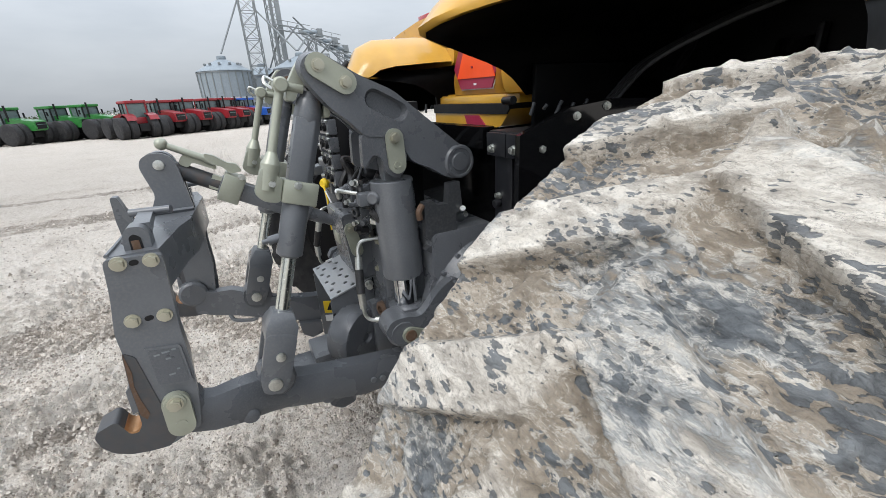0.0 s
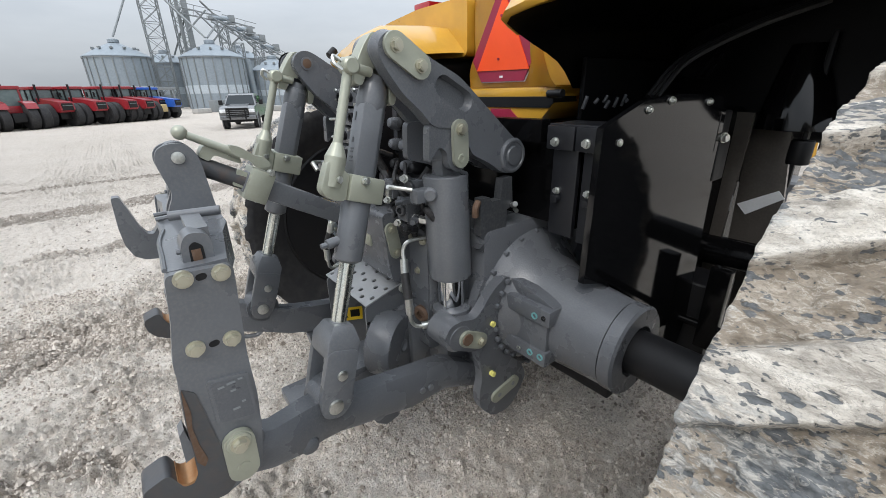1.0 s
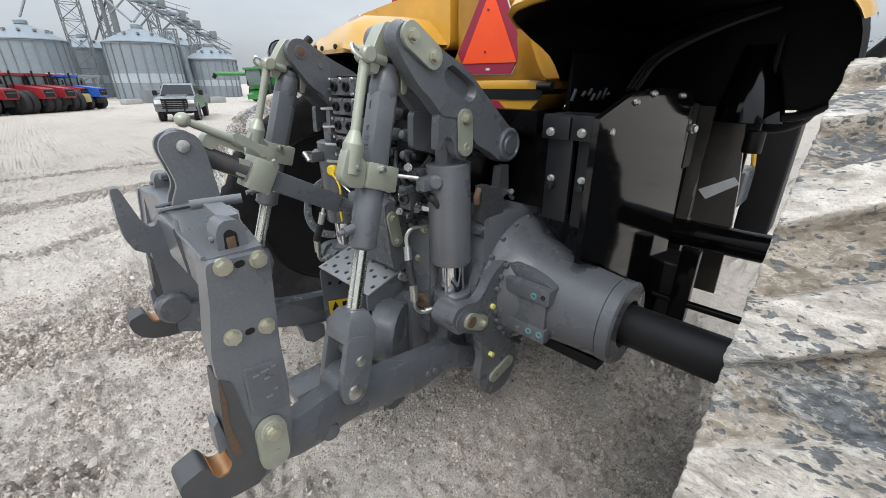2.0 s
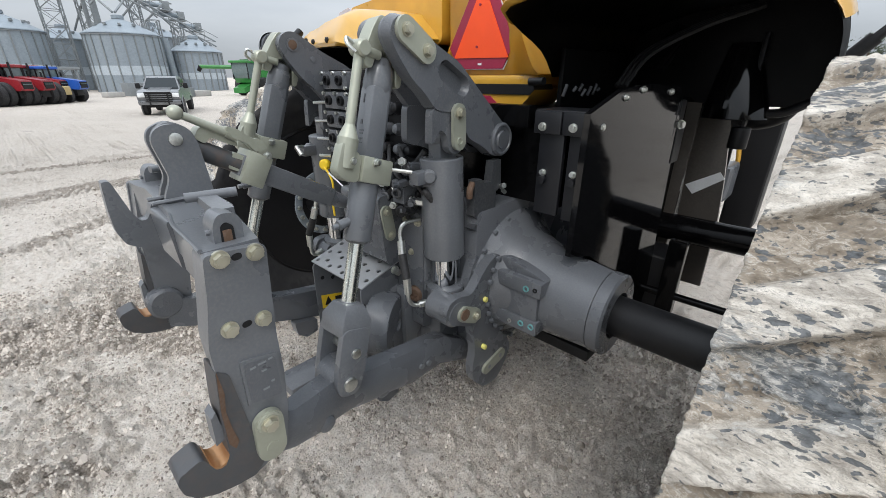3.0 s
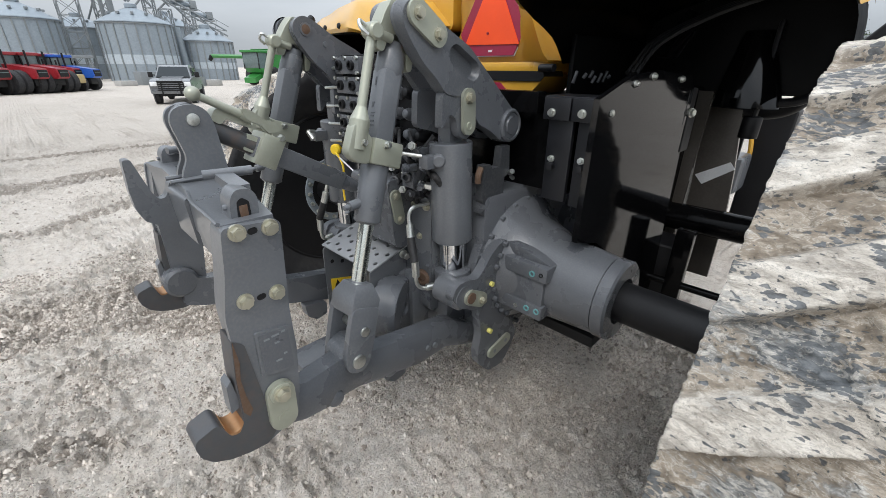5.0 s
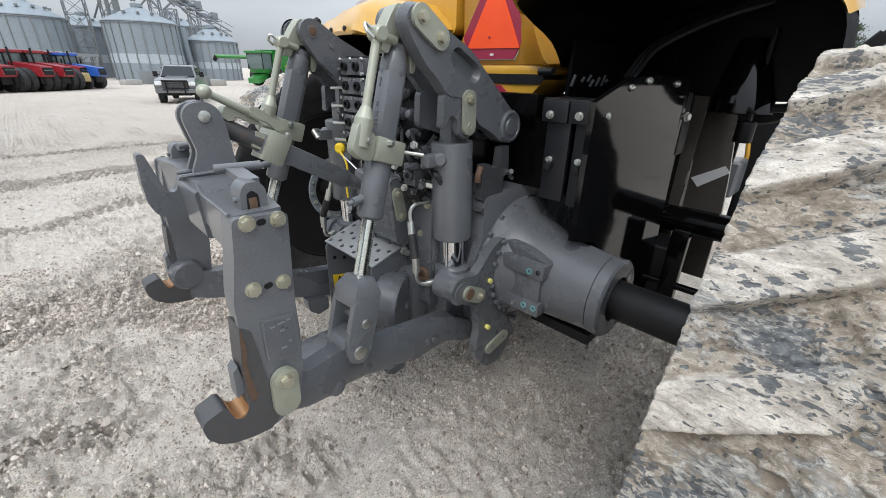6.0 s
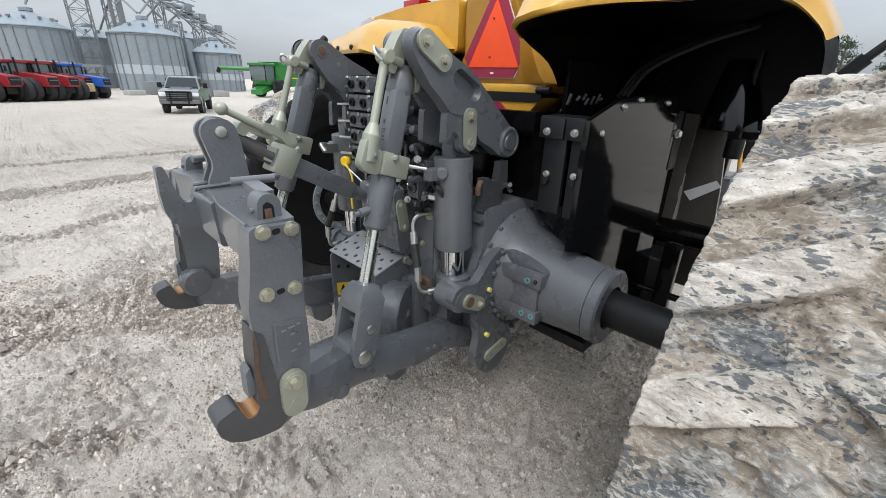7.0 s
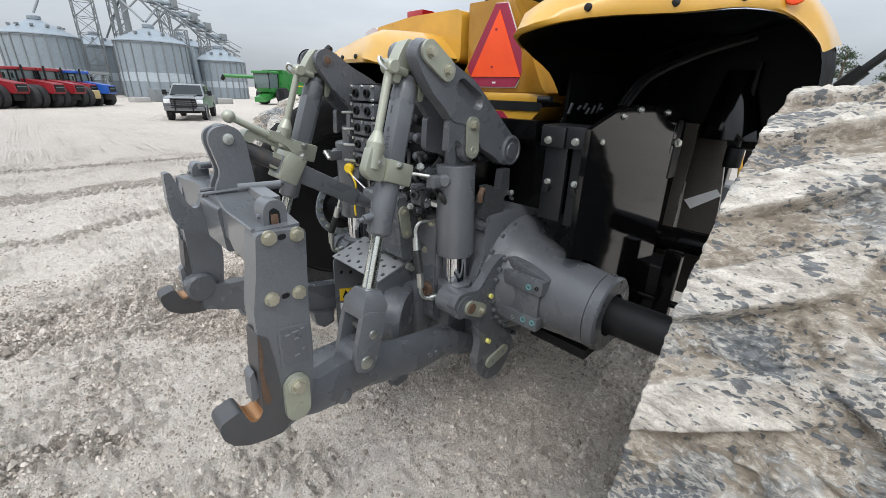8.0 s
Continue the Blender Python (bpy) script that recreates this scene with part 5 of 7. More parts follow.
def stabiliser(s):
    pr_ = rounded([(-0.600, 0.985), (-0.570, 1.035), (-0.510, 1.040), (-0.437, 1.020), (-0.399, 1.047), (-0.362, 1.093), (-0.322, 1.128), (-0.256, 1.162), (-0.178, 1.112), (-0.205, 1.045), (-0.245, 0.995), (-0.275, 0.950), (-0.300, 0.885), (-0.375, 0.850), (-0.458, 0.868), (-0.560, 0.925)], 0.022)
    st = part("stabiliser_bracket", prism(BM(), pr_, "x", s * 0.415, s * 0.463), GREY_CAST, tractor, "dark grey cast bracket with a bolted pin", 0.012, 3)
    part("bracket_boss", lathe(BM(), (s * 0.325, -0.520, 0.962), (s, 0, 0), [(0, 0.066), (0.126, 0.066), (0.140, 0.054)], 32), GREY_CAST, st)
    pl = part("pin_plate", prism(BM(), stadium((-0.492, 0.952), (-0.415, 0.912), 0.036), "x", s * 0.465, s * 0.478), ZINC, st, "olive zinc-plated locking plate", 0.003)
    part("plate_pin", tube(BM(), (s * 0.468, -0.492, 0.952), (s * 0.484, -0.492, 0.952), 0.026, n=20), RUST, pl)
    part("plate_bolt", bolt(BM(), (s * 0.478, -0.415, 0.912), (s, 0, 0), 0.016, 0.014), BOLT, pl)
    dr = rounded([(-0.43, 0.90), (-0.30, 0.93), (-0.265, 0.84), (-0.22, 0.74), (-0.12, 0.64), (-0.085, 0.56), (-0.145, 0.455), (-0.20, 0.41), (-0.31, 0.425), (-0.395, 0.52), (-0.405, 0.60), (-0.385, 0.69)], 0.036)
    dp = part("drop_bracket", prism(BM(), dr, "x", s * 0.415, s * 0.460), GREY_CAST, tractor, "", 0.012, 3)
    part("drop_plate", prism(BM(), stadium((-0.300, 0.545), (-0.185, 0.572), 0.032), "x", s * 0.4615, s * 0.475), ZINC, dp, "pale zinc plate", 0.003)
    for y, z in ((-0.285, 0.549), (-0.195, 0.570)):
        part("plate_hole", tube(BM(), (s * 0.474, y, z), (s * 0.4765, y, z), 0.011, n=14), GALV_DARK, dp)
    for i in range(9):
        a = math.radians(-58 + 12.5 * i)
        if abs(i - 5) > 0:
            part("flange_bolt", bolt(BM(), (s * 0.455, AX_Y - 0.262 * math.cos(a), AX_Z + 0.262 * math.sin(a)), (s, 0, 0), 0.0135, 0.020), GREY_CAST, dp)
    for x, y, z in ((0.472, -0.338, 0.960), (0.478, -0.335, 0.697), (0.455, -0.150, 0.640)):
        part("paint_mark", tube(BM(), (s * (x - 0.016), y, z), (s * (x + 0.004), y, z), 0.0125, n=14), YELLOW_DOT, dp)
    return st


for s in (1, -1):
    for ob in (lift_arm(s), lift_rod(s), lift_cylinder(s), lower_link(s), stabiliser(s)):
        if s < 0:
            ob.location.x = MIRROR
        if s < 0 and ob.name.startswith("lift_cylinder"):
            ob.location = (MIRROR - 0.06, -0.04, 0.02)
            off = Vector(ob.location)

            def run(*pts):
                return [Vector(p) - off for p in pts]
            part("yellow_cap", lathe(BM(), run((-0.385, -0.575, 1.497))[0], (0.5, -0.85, 0), [(0, 0.026), (0.022, 0.028), (0.034, 0.020)], 18), WARN, ob, "yellow cap")
            part("cap_stem", tube(BM(), run((-0.43, -0.50, 1.50))[0], run((-0.385, -0.575, 1.497))[0], 0.016, n=12), GREY_CAST, ob)
            part("yellow_cable", hose(BM(), run((-0.372, -0.60, 1.49), (-0.328, -0.60, 1.46), (-0.302, -0.60, 1.41), (-0.321, -0.60, 1.317), (-0.317, -0.60, 1.246)), 0.0055, 6), WARN, ob, "yellow cable")
            part("pale_cable", hose(BM(), run((-0.358, -0.60, 1.475), (-0.251, -0.60, 1.433), (-0.195, -0.60, 1.41)), 0.004, 6), WHITE, ob, "pale thin cable")

# top link
TLX = -0.135
tl_a, tl_b = Vector((TLX, -1.277, 1.712)), Vector((TLX + 0.02, -0.60, 1.338))
td = (tl_b - tl_a).normalized()
tq = Matrix.Translation(tl_a) @ td.to_track_quat("Z", "Y").to_matrix().to_4x4()
top_link = part("top_link", tube(BM(), tl_a + td * 0.03, tl_a + td * 0.27, 0.034, n=24), GREY_WORN, tractor, "dark grey top link with olive clamp and lever")
b = BM()
box(b, (-0.040, -0.040, 0.22), (0.040, 0.040, 0.62), tq)
part("link_tube", b, GREY, top_link, "", 0.008)
b = BM()
box(b, (-0.062, -0.058, 0.225), (0.062, 0.062, 0.310), tq)
tl_clamp = part("link_clamp", b, ZINC, top_link, "olive zinc-plated clamp", 0.007)
part("clamp_bolt", bolt(BM(), Vector((TLX + 0.063, -0.995, 1.630)), (1, 0, 0), 0.012, 0.012), STEEL, tl_clamp)
# lever hinged on the clamp, with a ball knob, and its worn saddle
knob, bend, foot = Vector((TLX + 0.035, -1.253, 1.795)), Vector((TLX + 0.035, -1.115, 1.722)), Vector((TLX + 0.040, -1.020, 1.668))
b = BM()
tube(b, knob, bend, 0.0125, 0.015, n=16)
tube(b, bend, bend.lerp(foot, 0.35), 0.019, n=16)
bmesh.ops.create_uvsphere(b, u_segments=20, v_segments=14, radius=0.024, matrix=Matrix.Translation(knob))
lever = part("lever", b, ZINC, top_link, "pale lever with a ball knob")
b = prism(BM(), rounded([(-1.118, 1.745), (-1.085, 1.735), (-1.035, 1.695), (-1.005, 1.690), (-0.985, 1.655), (-1.035, 1.650), (-1.055, 1.680), (-1.105, 1.705)], 0.012), "x", TLX + 0.018, TLX + 0.056)
part("lever_foot", b, ZINC, lever, "", 0.005)
b = prism(BM(), rounded([(-1.215, 1.712), (-1.195, 1.745), (-1.150, 1.748), (-1.085, 1.700), (-1.080, 1.668), (-1.125, 1.690), (-1.165, 1.712), (-1.185, 1.690)], 0.012), "x", TLX - 0.03, TLX + 0.03)
part("saddle", b, ZINC, top_link, "pale bent saddle plate", 0.004)
b = prism(BM(), rounded([(-1.13, 1.60), (-1.10, 1.655), (-1.06, 1.63), (-1.08, 1.575)], 0.01), "x", TLX + 0.005, TLX + 0.035)
part("catch_plate", b, ZINC, top_link, "", 0.004)
part("link_neck", tube(BM(), tl_a + td * 0.61, tl_a + td * 0.70, 0.036, 0.030, n=20), GREY_CAST, top_link, "", 0.004)
part("link_stub", tube(BM(), tl_a + td * 0.69, tl_a + td * 0.80, 0.026, n=16), GREY_CAST, top_link)
part("link_eye", lathe(BM(), tl_a - Vector((0.04, 0, 0)), (1, 0, 0), [(0, 0.045), (0.01, 0.055), (0.07, 0.055), (0.08, 0.045)], 24), GREY_CAST, top_link)
for z in (1.395, 1.275):
    b = BM()
    box(b, (TLX + 0.00, -0.63, z - 0.028), (TLX + 0.10, -0.585, z + 0.028))
    part("latch_block", b, ZINC, top_link, "bright square catch", 0.006)
b = prism(BM(), rounded([(-0.635, 1.43), (-0.45, 1.43), (-0.42, 1.10), (-0.60, 1.10), (-0.615, 1.20)], 0.03), "x", TLX - 0.05, 0.098)
part("top_link_bracket", b, GREY_CAST, top_link, "", 0.01)

# stacked remote valves with plugs and levers
valves = part("valve_block", box(BM(), (-0.325, -0.545, 1.49), (-0.145, -0.40, 1.93)), BLACK_MATT, tractor, "dark stacked hydraulic valve block with ports", 0.004)
rs_v = random.Random(8)
for i in range(5):
    z = 1.885 - i * 0.083
    sec = part("valve_section", box(BM(), (-0.33, -0.58, z - 0.036), (-0.14, -0.535, z + 0.036)), GREY_CAST, valves, "", 0.006)
    for x in (-0.285, -0.19):
        part("valve_port", lathe(BM(), (x, -0.58, z), (0, -1, 0), [(0, 0.021), (0.014, 0.020), (0.014, 0.012), (0.004, 0.012)], 18), BLACK_MATT, sec)
    part("valve_lever", tube(BM(), (-0.32, -0.565, z - 0.01), (-0.42, -0.585, z - 0.015), 0.007, n=8), STEEL, sec)
    for x, dz in ((-0.325, 0.03), (-0.235, 0.03), (-0.145, 0.03), (-0.145, -0.03)):
        part("valve_screw", tube(BM(), (x, -0.58, z + dz), (x, -0.59, z + dz), 0.008, n=8), STEEL, sec)
b = BM()
box(b, (-0.43, -0.57, 1.445), (-0.31, -0.50, 1.50))
part("valve_bracket", b, GREY_CAST, valves, "", 0.006)
# second stack, nearer the middle
valves2 = part("valve_block", box(BM(), (-0.02, -0.46, 1.36), (0.17, -0.24, 1.90)), BLACK_MATT, tractor, "black hydraulic valve bank behind the lift rod", 0.006)
for i in range(6):
    z = 1.86 - i * 0.085
    for x in (0.0, 0.08, 0.15):
        part("valve_port", lathe(BM(), (x, -0.46, z), (0, -1, 0.2), [(0, 0.028), (0.03, 0.026), (0.05, 0.018), (0.055, 0.010)], 14), GREY_CAST if (i + int(x * 100)) % 3 else BLACK_MATT, valves2)
for i in range(16):
    p0 = Vector((rs_v.uniform(-0.15, 0.24), -0.47 - rs_v.uniform(0, 0.05), rs_v.uniform(1.42, 1.66)))
    p1 = p0 + Vector((rs_v.uniform(-0.12, 0.12), rs_v.uniform(-0.09, -0.02), rs_v.uniform(-0.12, 0.05)))
    p2 = p1 + Vector((rs_v.uniform(-0.08, 0.08), rs_v.uniform(0.02, 0.12), rs_v.uniform(-0.15, -0.05)))
    part("hydraulic_hose", hose(BM(), [p0, p1, p2], rs_v.choice((0.009, 0.012, 0.015)), 8), RUBBER_HOSE, valves2)
for i in range(22):
    p0 = Vector((rs_v.uniform(0.02, 0.25), -0.50 - rs_v.uniform(0, 0.06), rs_v.uniform(1.36, 1.58)))
    dd = Vector((rs_v.uniform(-1, 1), -1, rs_v.uniform(-0.5, 0.5))).normalized()
    c = BM()
    tube(c, p0, p0 + dd * 0.035, 0.018, n=6)
    tube(c, p0 + dd * 0.03, p0 + dd * 0.06, 0.012, n=10)
    part("hose_fitting", c, rs_v.choice((STEEL, GREY_CAST, BLACK_MATT)), valves2)
for x, y, z, dx, dy, dz in ((0.05, -0.50, 1.52, 0.085, 0.07, 0.075), (0.15, -0.505, 1.45, 0.075, 0.06, 0.10), (0.07, -0.515, 1.42, 0.06, 0.05, 0.06), (0.19, -0.495, 1.55, 0.06, 0.05, 0.05)):
    blk = part("coupler_block", box(BM(), (x - dx / 2, y - dy, z - dz / 2), (x + dx / 2, y + 0.05, z + dz / 2)), GREY_CAST, valves2, "", 0.008)
    part("coupler_ring", lathe(BM(), (x + 0.006, y - dy, z), (0.3, -1, 0), [(0, 0.024), (0.018, 0.024), (0.022, 0.019), (0.022, 0.013), (0.006, 0.012)], 16), DARK_GREY, blk)
for x, y, z in ((0.115, -0.56, 1.385), (0.19, -0.545, 1.375), (0.06, -0.57, 1.475), (0.205, -0.53, 1.42)):
    part("hose_fitting", lathe(BM(), (x, y, z), (0.6, -1, 0.2), [(0, 0.017), (0.014, 0.017), (0.014, 0.012), (0.034, 0.011)], 6), STEEL, valves2)
part("coupler_sleeve", lathe(BM(), (0.155, -0.53, 1.372), (0.5, -1, 0), [(0, 0.026), (0.05, 0.026), (0.056, 0.018)], 18), BLACK_MATT, valves2)
b = prism(BM(), [(-0.345, 1.470), (-0.345, 1.500), (-0.300, 1.500), (-0.285, 1.480), (-0.235, 1.480), (-0.225, 1.565), (-0.172, 1.568), (-0.160, 1.440), (-0.195, 1.430), (-0.195, 1.300), (-0.235, 1.300), (-0.235, 1.245), (-0.300, 1.250), (-0.355, 1.290), (-0.310, 1.310), (-0.345, 1.345), (-0.345, 1.420)], "x", 0.352, 0.392)
sens = part("sensor_bracket", b, DARK_GREY, tractor, "dark grey notched bracket", 0.004)
part("sensor_plug", hose(BM(), [(0.38, -0.35, 1.49), (0.385, -0.37, 1.465), (0.38, -0.365, 1.43)], 0.014, 8), RUST, sens, "reddish brown plug")
b = BM()
tube(b, (0.395, -0.165, 1.445), (0.42, -0.175, 1.455), 0.012, n=10)
tube(b, (0.395, -0.150, 1.425), (0.415, -0.158, 1.420), 0.009, n=10)
part("sensor_fitting", b, STEEL, sens, "bright fitting")
b = prism(BM(), stadium((-0.60, 1.36), (-0.58, 1.25), 0.028), "x", 0.10, 0.112)
lp = part("link_plate", b, ZINC, tractor, "olive zinc-plated lock plate", 0.003)
for y, z in ((-0.60, 1.36), (-0.58, 1.25)):
    part("plate_bolt", bolt(BM(), (0.112, y, z), (1, 0, 0), 0.013, 0.010), BOLT, lp)

# perforated step over the drawbar, sloping down to the rear
SX0, SX1, SY1, SZ, STEP_L = -0.372, 0.068, -0.512, 1.086, 0.232
STEP = Matrix.Translation((0, SY1, SZ)) @ Matrix.Rotation(radians(17), 4, "X")


def perforated(nx, ny):
    """A sheet of square cells, each with a round hole, the holes staggered."""
    bm = BM()
    cx, cy = (SX1 - SX0) / nx, STEP_L / ny
    for i in range(nx):
        for j in range(ny):
            x, y = SX0 + (i + 0.5) * cx, -STEP_L + (j + 0.5) * cy
            hy = y + (0.012 if i % 2 else -0.012)
            rim, ring = [], []
            for k in range(8):
                a = math.pi / 4 * k
                u, v = math.cos(a), math.sin(a)
                grow = 1 / max(abs(u), abs(v))
                rim.append(bm.verts.new((x + u * grow * cx / 2, y + v * grow * cy / 2, 0)))
                ring.append(bm.verts.new((x + u * 0.0125, hy + v * 0.0125, 0)))
            for k in range(8):
                bm.faces.new((rim[k], rim[(k + 1) % 8], ring[(k + 1) % 8], ring[k]))
    bmesh.ops.remove_doubles(bm, verts=bm.verts[:], dist=0.0005)
    bmesh.ops.solidify(bm, geom=bm.faces[:], thickness=0.007)
    bmesh.ops.transform(bm, matrix=STEP, verts=bm.verts[:])
    return bm


step = part("step_plate", perforated(8, 3), painted("galvanised_step", (0.30, 0.31, 0.32), 0.4, amount=0.3, metal=0.2), tractor, "perforated grey steel step plate", smooth=20)
b = prism(BM(), rounded([(-0.735, 1.006), (-0.514, 1.074), (-0.514, 0.80), (-0.60, 0.58), (-0.735, 0.62)], 0.012), "x", SX1 - 0.014, SX1 - 0.006)
part("step_side", b, GREY, step, "", 0.002)
b = prism(BM(), rounded([(-0.735, 0.990), (-0.715, 1.008), (-0.514, 1.070), (-0.514, 0.50), (-0.735, 0.50)], 0.012), "x", SX0 + 0.004, SX0 + 0.012)
part("step_side", b, GREY, step, "", 0.002)
for y, z in ((-0.69, 0.908), (-0.629, 0.890)):
    part("side_hole", tube(BM(), (SX0 + 0.010, y, z), (SX0 + 0.0135, y, z), 0.011, n=14), BLACK_MATT, step)
for y, z in ((-0.725, 0.925), (-0.667, 0.909)):
    part("side_hole", tube(BM(), (SX1 - 0.008, y, z), (SX1 - 0.0045, y, z), 0.008, n=14), BLACK_MATT, step)
part("step_back", box(BM(), (SX0 + 0.016, -0.522, 0.60), (SX1 - 0.018, -0.516, 1.06)), GREY_CAST, step, "", 0.002)
part("warning_decal", prism(BM(), [(-0.711, 0.807), (-0.555, 0.770), (-0.560, 0.690), (-0.711, 0.727)], "x", SX0 + 0.0125, SX0 + 0.0145), WARN, step, "yellow warning decal")
part("decal_triangle", prism(BM(), [(-0.695, 0.742), (-0.645, 0.730), (-0.672, 0.790)], "x", SX0 + 0.0146, SX0 + 0.0156), BLACK_MATT, step)
part("decal_mark", prism(BM(), [(-0.630, 0.728), (-0.575, 0.714), (-0.575, 0.760), (-0.630, 0.772)], "x", SX0 + 0.0146, SX0 + 0.0156), BLACK_MATT, step)
part("decal_text", prism(BM(), [(-0.711, 0.712), (-0.640, 0.696), (-0.640, 0.655), (-0.711, 0.670)], "x", SX0 + 0.0125, SX0 + 0.0145), WHITE, step)
part("step_bolt", bolt(BM(), (SX1 - 0.004, SY1 - 0.022, SZ - 0.042), (1, -0.2, 0), 0.018, 0.032), STEEL, step)
# round guard and drawbar under the step
b = lathe(BM(), (0.045, -0.66, 0.80), (0.88, 0.47, 0), [(0, 0.150), (0.006, 0.158), (0.105, 0.158), (0.125, 0.145), (0.125, 0.03), (0.112, 0.02)], 44)
part("drawbar_drum", b, GREY_CAST, tractor, "round dark grey cast drum beside the drawbar", 0.0)
b = BM()
box(b, (-0.10, -0.86, 0.60), (0.10, -0.30, 0.74))
box(b, (-0.07, -1.12, 0.64), (0.07, -0.80, 0.69))
part("drawbar", b, GREY_CAST, tractor, "dark grey drawbar", 0.012)
part("drawbar_hanger", box(BM(), (0.10, -0.56, 0.66), (0.16, -0.42, 0.98)), GREY, tractor, "", 0.012)
# ---- quick hitch: a frame with two legs, hooks and a centre claw ----
HC = -0.12              # middle of the hitch frame
hitch = thing("quick_hitch", "dark grey quick-hitch frame carried on the lower links", "hitch", (HC, -1.36, 0.86))
LEG = [(-1.412, 1.526), (-1.268, 1.516), (-1.276, 1.384), (-1.284, 1.251), (-1.282, 1.125), (-1.292, 0.995), (-1.312, 0.870), (-1.415, 0.832), (-1.455, 0.87), (-1.452, 1.00), (-1.447, 1.203), (-1.448, 1.290), (-1.425, 1.411)]
BODY = [(-1.406, 1.520), (-1.274, 1.510), (-1.284, 1.38), (-1.292, 1.25), (-1.290, 1.12), (-1.32, 0.90), (-1.44, 0.90), (-1.438, 1.20), (-1.440, 1.29), (-1.420, 1.41)]
HOOK = [(-1.449, 1.225), (-1.461, 1.10), (-1.463, 1.02), (-1.467, 0.952), (-1.483, 0.925), (-1.505, 0.931), (-1.515, 0.958), (-1.524, 0.984), (-1.536, 0.990), (-1.584, 0.974), (-1.592, 0.955), (-1.586, 0.915), (-1.562, 0.878), (-1.520, 0.852), (-1.470, 0.838), (-1.415, 0.832), (-1.38, 0.87), (-1.40, 1.0), (-1.42, 1.2)]
for s in (1, -1):
    leg = part("hitch_leg", prism(BM(), rounded(LEG, 0.018), "x", s * 0.450, s * 0.474), GREY, hitch, "dark grey leg plate", 0.006)
    part("leg_body", prism(BM(), rounded(BODY, 0.02), "x", s * 0.372, s * 0.4505), GREY, leg, "", 0.010)
    hk = part("hook", prism(BM(), rounded(HOOK, 0.009, 4), "x", s * 0.392, s * 0.4775), GREY_WORN, leg, "grey lower hook with rust and a bare worn throat", 0.007)
    b = BM()
    n = 9
    arc = [(-1.4905 + 0.0285 * math.cos(t), 0.956 + 0.0285 * math.sin(t)) for t in (math.pi + math.pi * i / (n - 1) for i in range(n))]
    arc2 = [(-1.4905 + 0.0225 * math.cos(t), 0.958 + 0.0225 * math.sin(t)) for t in (2 * math.pi - math.pi * i / (n - 1) for i in range(n))]
    prism(b, arc + arc2, "x", s * 0.393, s * 0.477)
    part("worn_throat", b, COPPER, hk, "coppery bare metal throat")
    b = prism(BM(), rounded([(-1.447, 1.225), (-1.459, 1.10), (-1.461, 0.99), (-1.448, 0.965), (-1.436, 0.985), (-1.445, 1.04), (-1.449, 1.10), (-1.441, 1.15)], 0.004), "x", s * 0.4765, s * 0.4795)
    part("rust_streak", b, RUST, hk, "brown rust on the hook edge")
    b = prism(BM(), [(-1.482, 1.075), (-1.468, 1.090), (-1.458, 0.995), (-1.486, 0.985)], "x", s * 0.405, s * 0.455)
    part("latch_tongue", b, GREY, hk, "", 0.003)
    # raised pocket with cast marks
    rim = rounded([(-1.392, 1.222), (-1.295, 1.204), (-1.293, 1.055), (-1.394, 1.075)], 0.010)
    pk = part("leg_pocket", prism(BM(), rim, "x", s * 0.4735, s * 0.4815), GREY, leg, "", 0.004)
    part("pocket_floor", prism(BM(), rounded([(-1.384, 1.212), (-1.303, 1.197), (-1.301, 1.066), (-1.386, 1.083)], 0.008), "x", s * 0.481, s * 0.4835), GREY_CAST, pk)
    for y, w, z in ((-1.372, 0.016, 1.187), (-1.350, 0.022, 1.190), (-1.322, 0.012, 1.193), (-1.345, 0.014, 1.165), (-1.350, 0.018, 1.105), (-1.325, 0.010, 1.12)):
        part("cast_mark", box(BM(), (s * 0.4834, y, z), (s * 0.4845, y + w, z + 0.006)), GALV_DARK, pk)
    pl = part("pin_plate", prism(BM(), stadium((-1.358, 1.000), (-1.361, 0.908), 0.041), "x", s * 0.478, s * 0.496), ZINC, leg, "olive zinc-plated locking plate", 0.004)
    part("plate_boss", tube(BM(), (s * 0.494, -1.358, 1.006), (s * 0.503, -1.358, 1.006), 0.033, n=24), ZINC, pl, "", 0.003)
    part("plate_bolt", bolt(BM(), (s * 0.502, -1.358, 1.006), (s, 0, 0), 0.0205, 0.016), BOLT, pl)
    part("plate_pin", tube(BM(), (s * 0.494, -1.361, 0.915), (s * 0.4985, -1.361, 0.915), 0.018, n=18), ZINC, pl)
    for y, z in ((-1.378, 1.508), (-1.298, 1.502), (-1.393, 1.322), (-1.310, 1.317)):
        part("leg_bolt", bolt(BM(), (s * 0.474, y, z), (s, 0, 0), 0.018, 0.015), BOLT, leg, "yellow-zinc hex bolt")
    for y, z in ((-1.341, 1.503), (-1.351, 1.318)):
        part("leg_slot", prism(BM(), stadium((y - 0.004, z), (y + 0.004, z + 0.001), 0.0085, 6), "x", s * 0.4738, s * 0.4752), BLACK_MATT, leg)
    # spring latch on the beam: a housing, a sloping arm and a short grip
    b = BM()
    prism(b, rounded([(-1.366, 1.515), (-1.362, 1.572), (-1.345, 1.597), (-1.308, 1.594), (-1.293, 1.572), (-1.296, 1.510)], 0.014), "x", s * 0.345, s * 0.415)
    lt = part("latch", b, GREY, leg, "", 0.008, 3)
    b = prism(BM(), [(s * 0.37, 1.594), (s * 0.37, 1.560), (s * 0.235, 1.586), (s * 0.235, 1.606)], "y", -1.335, -1.290)
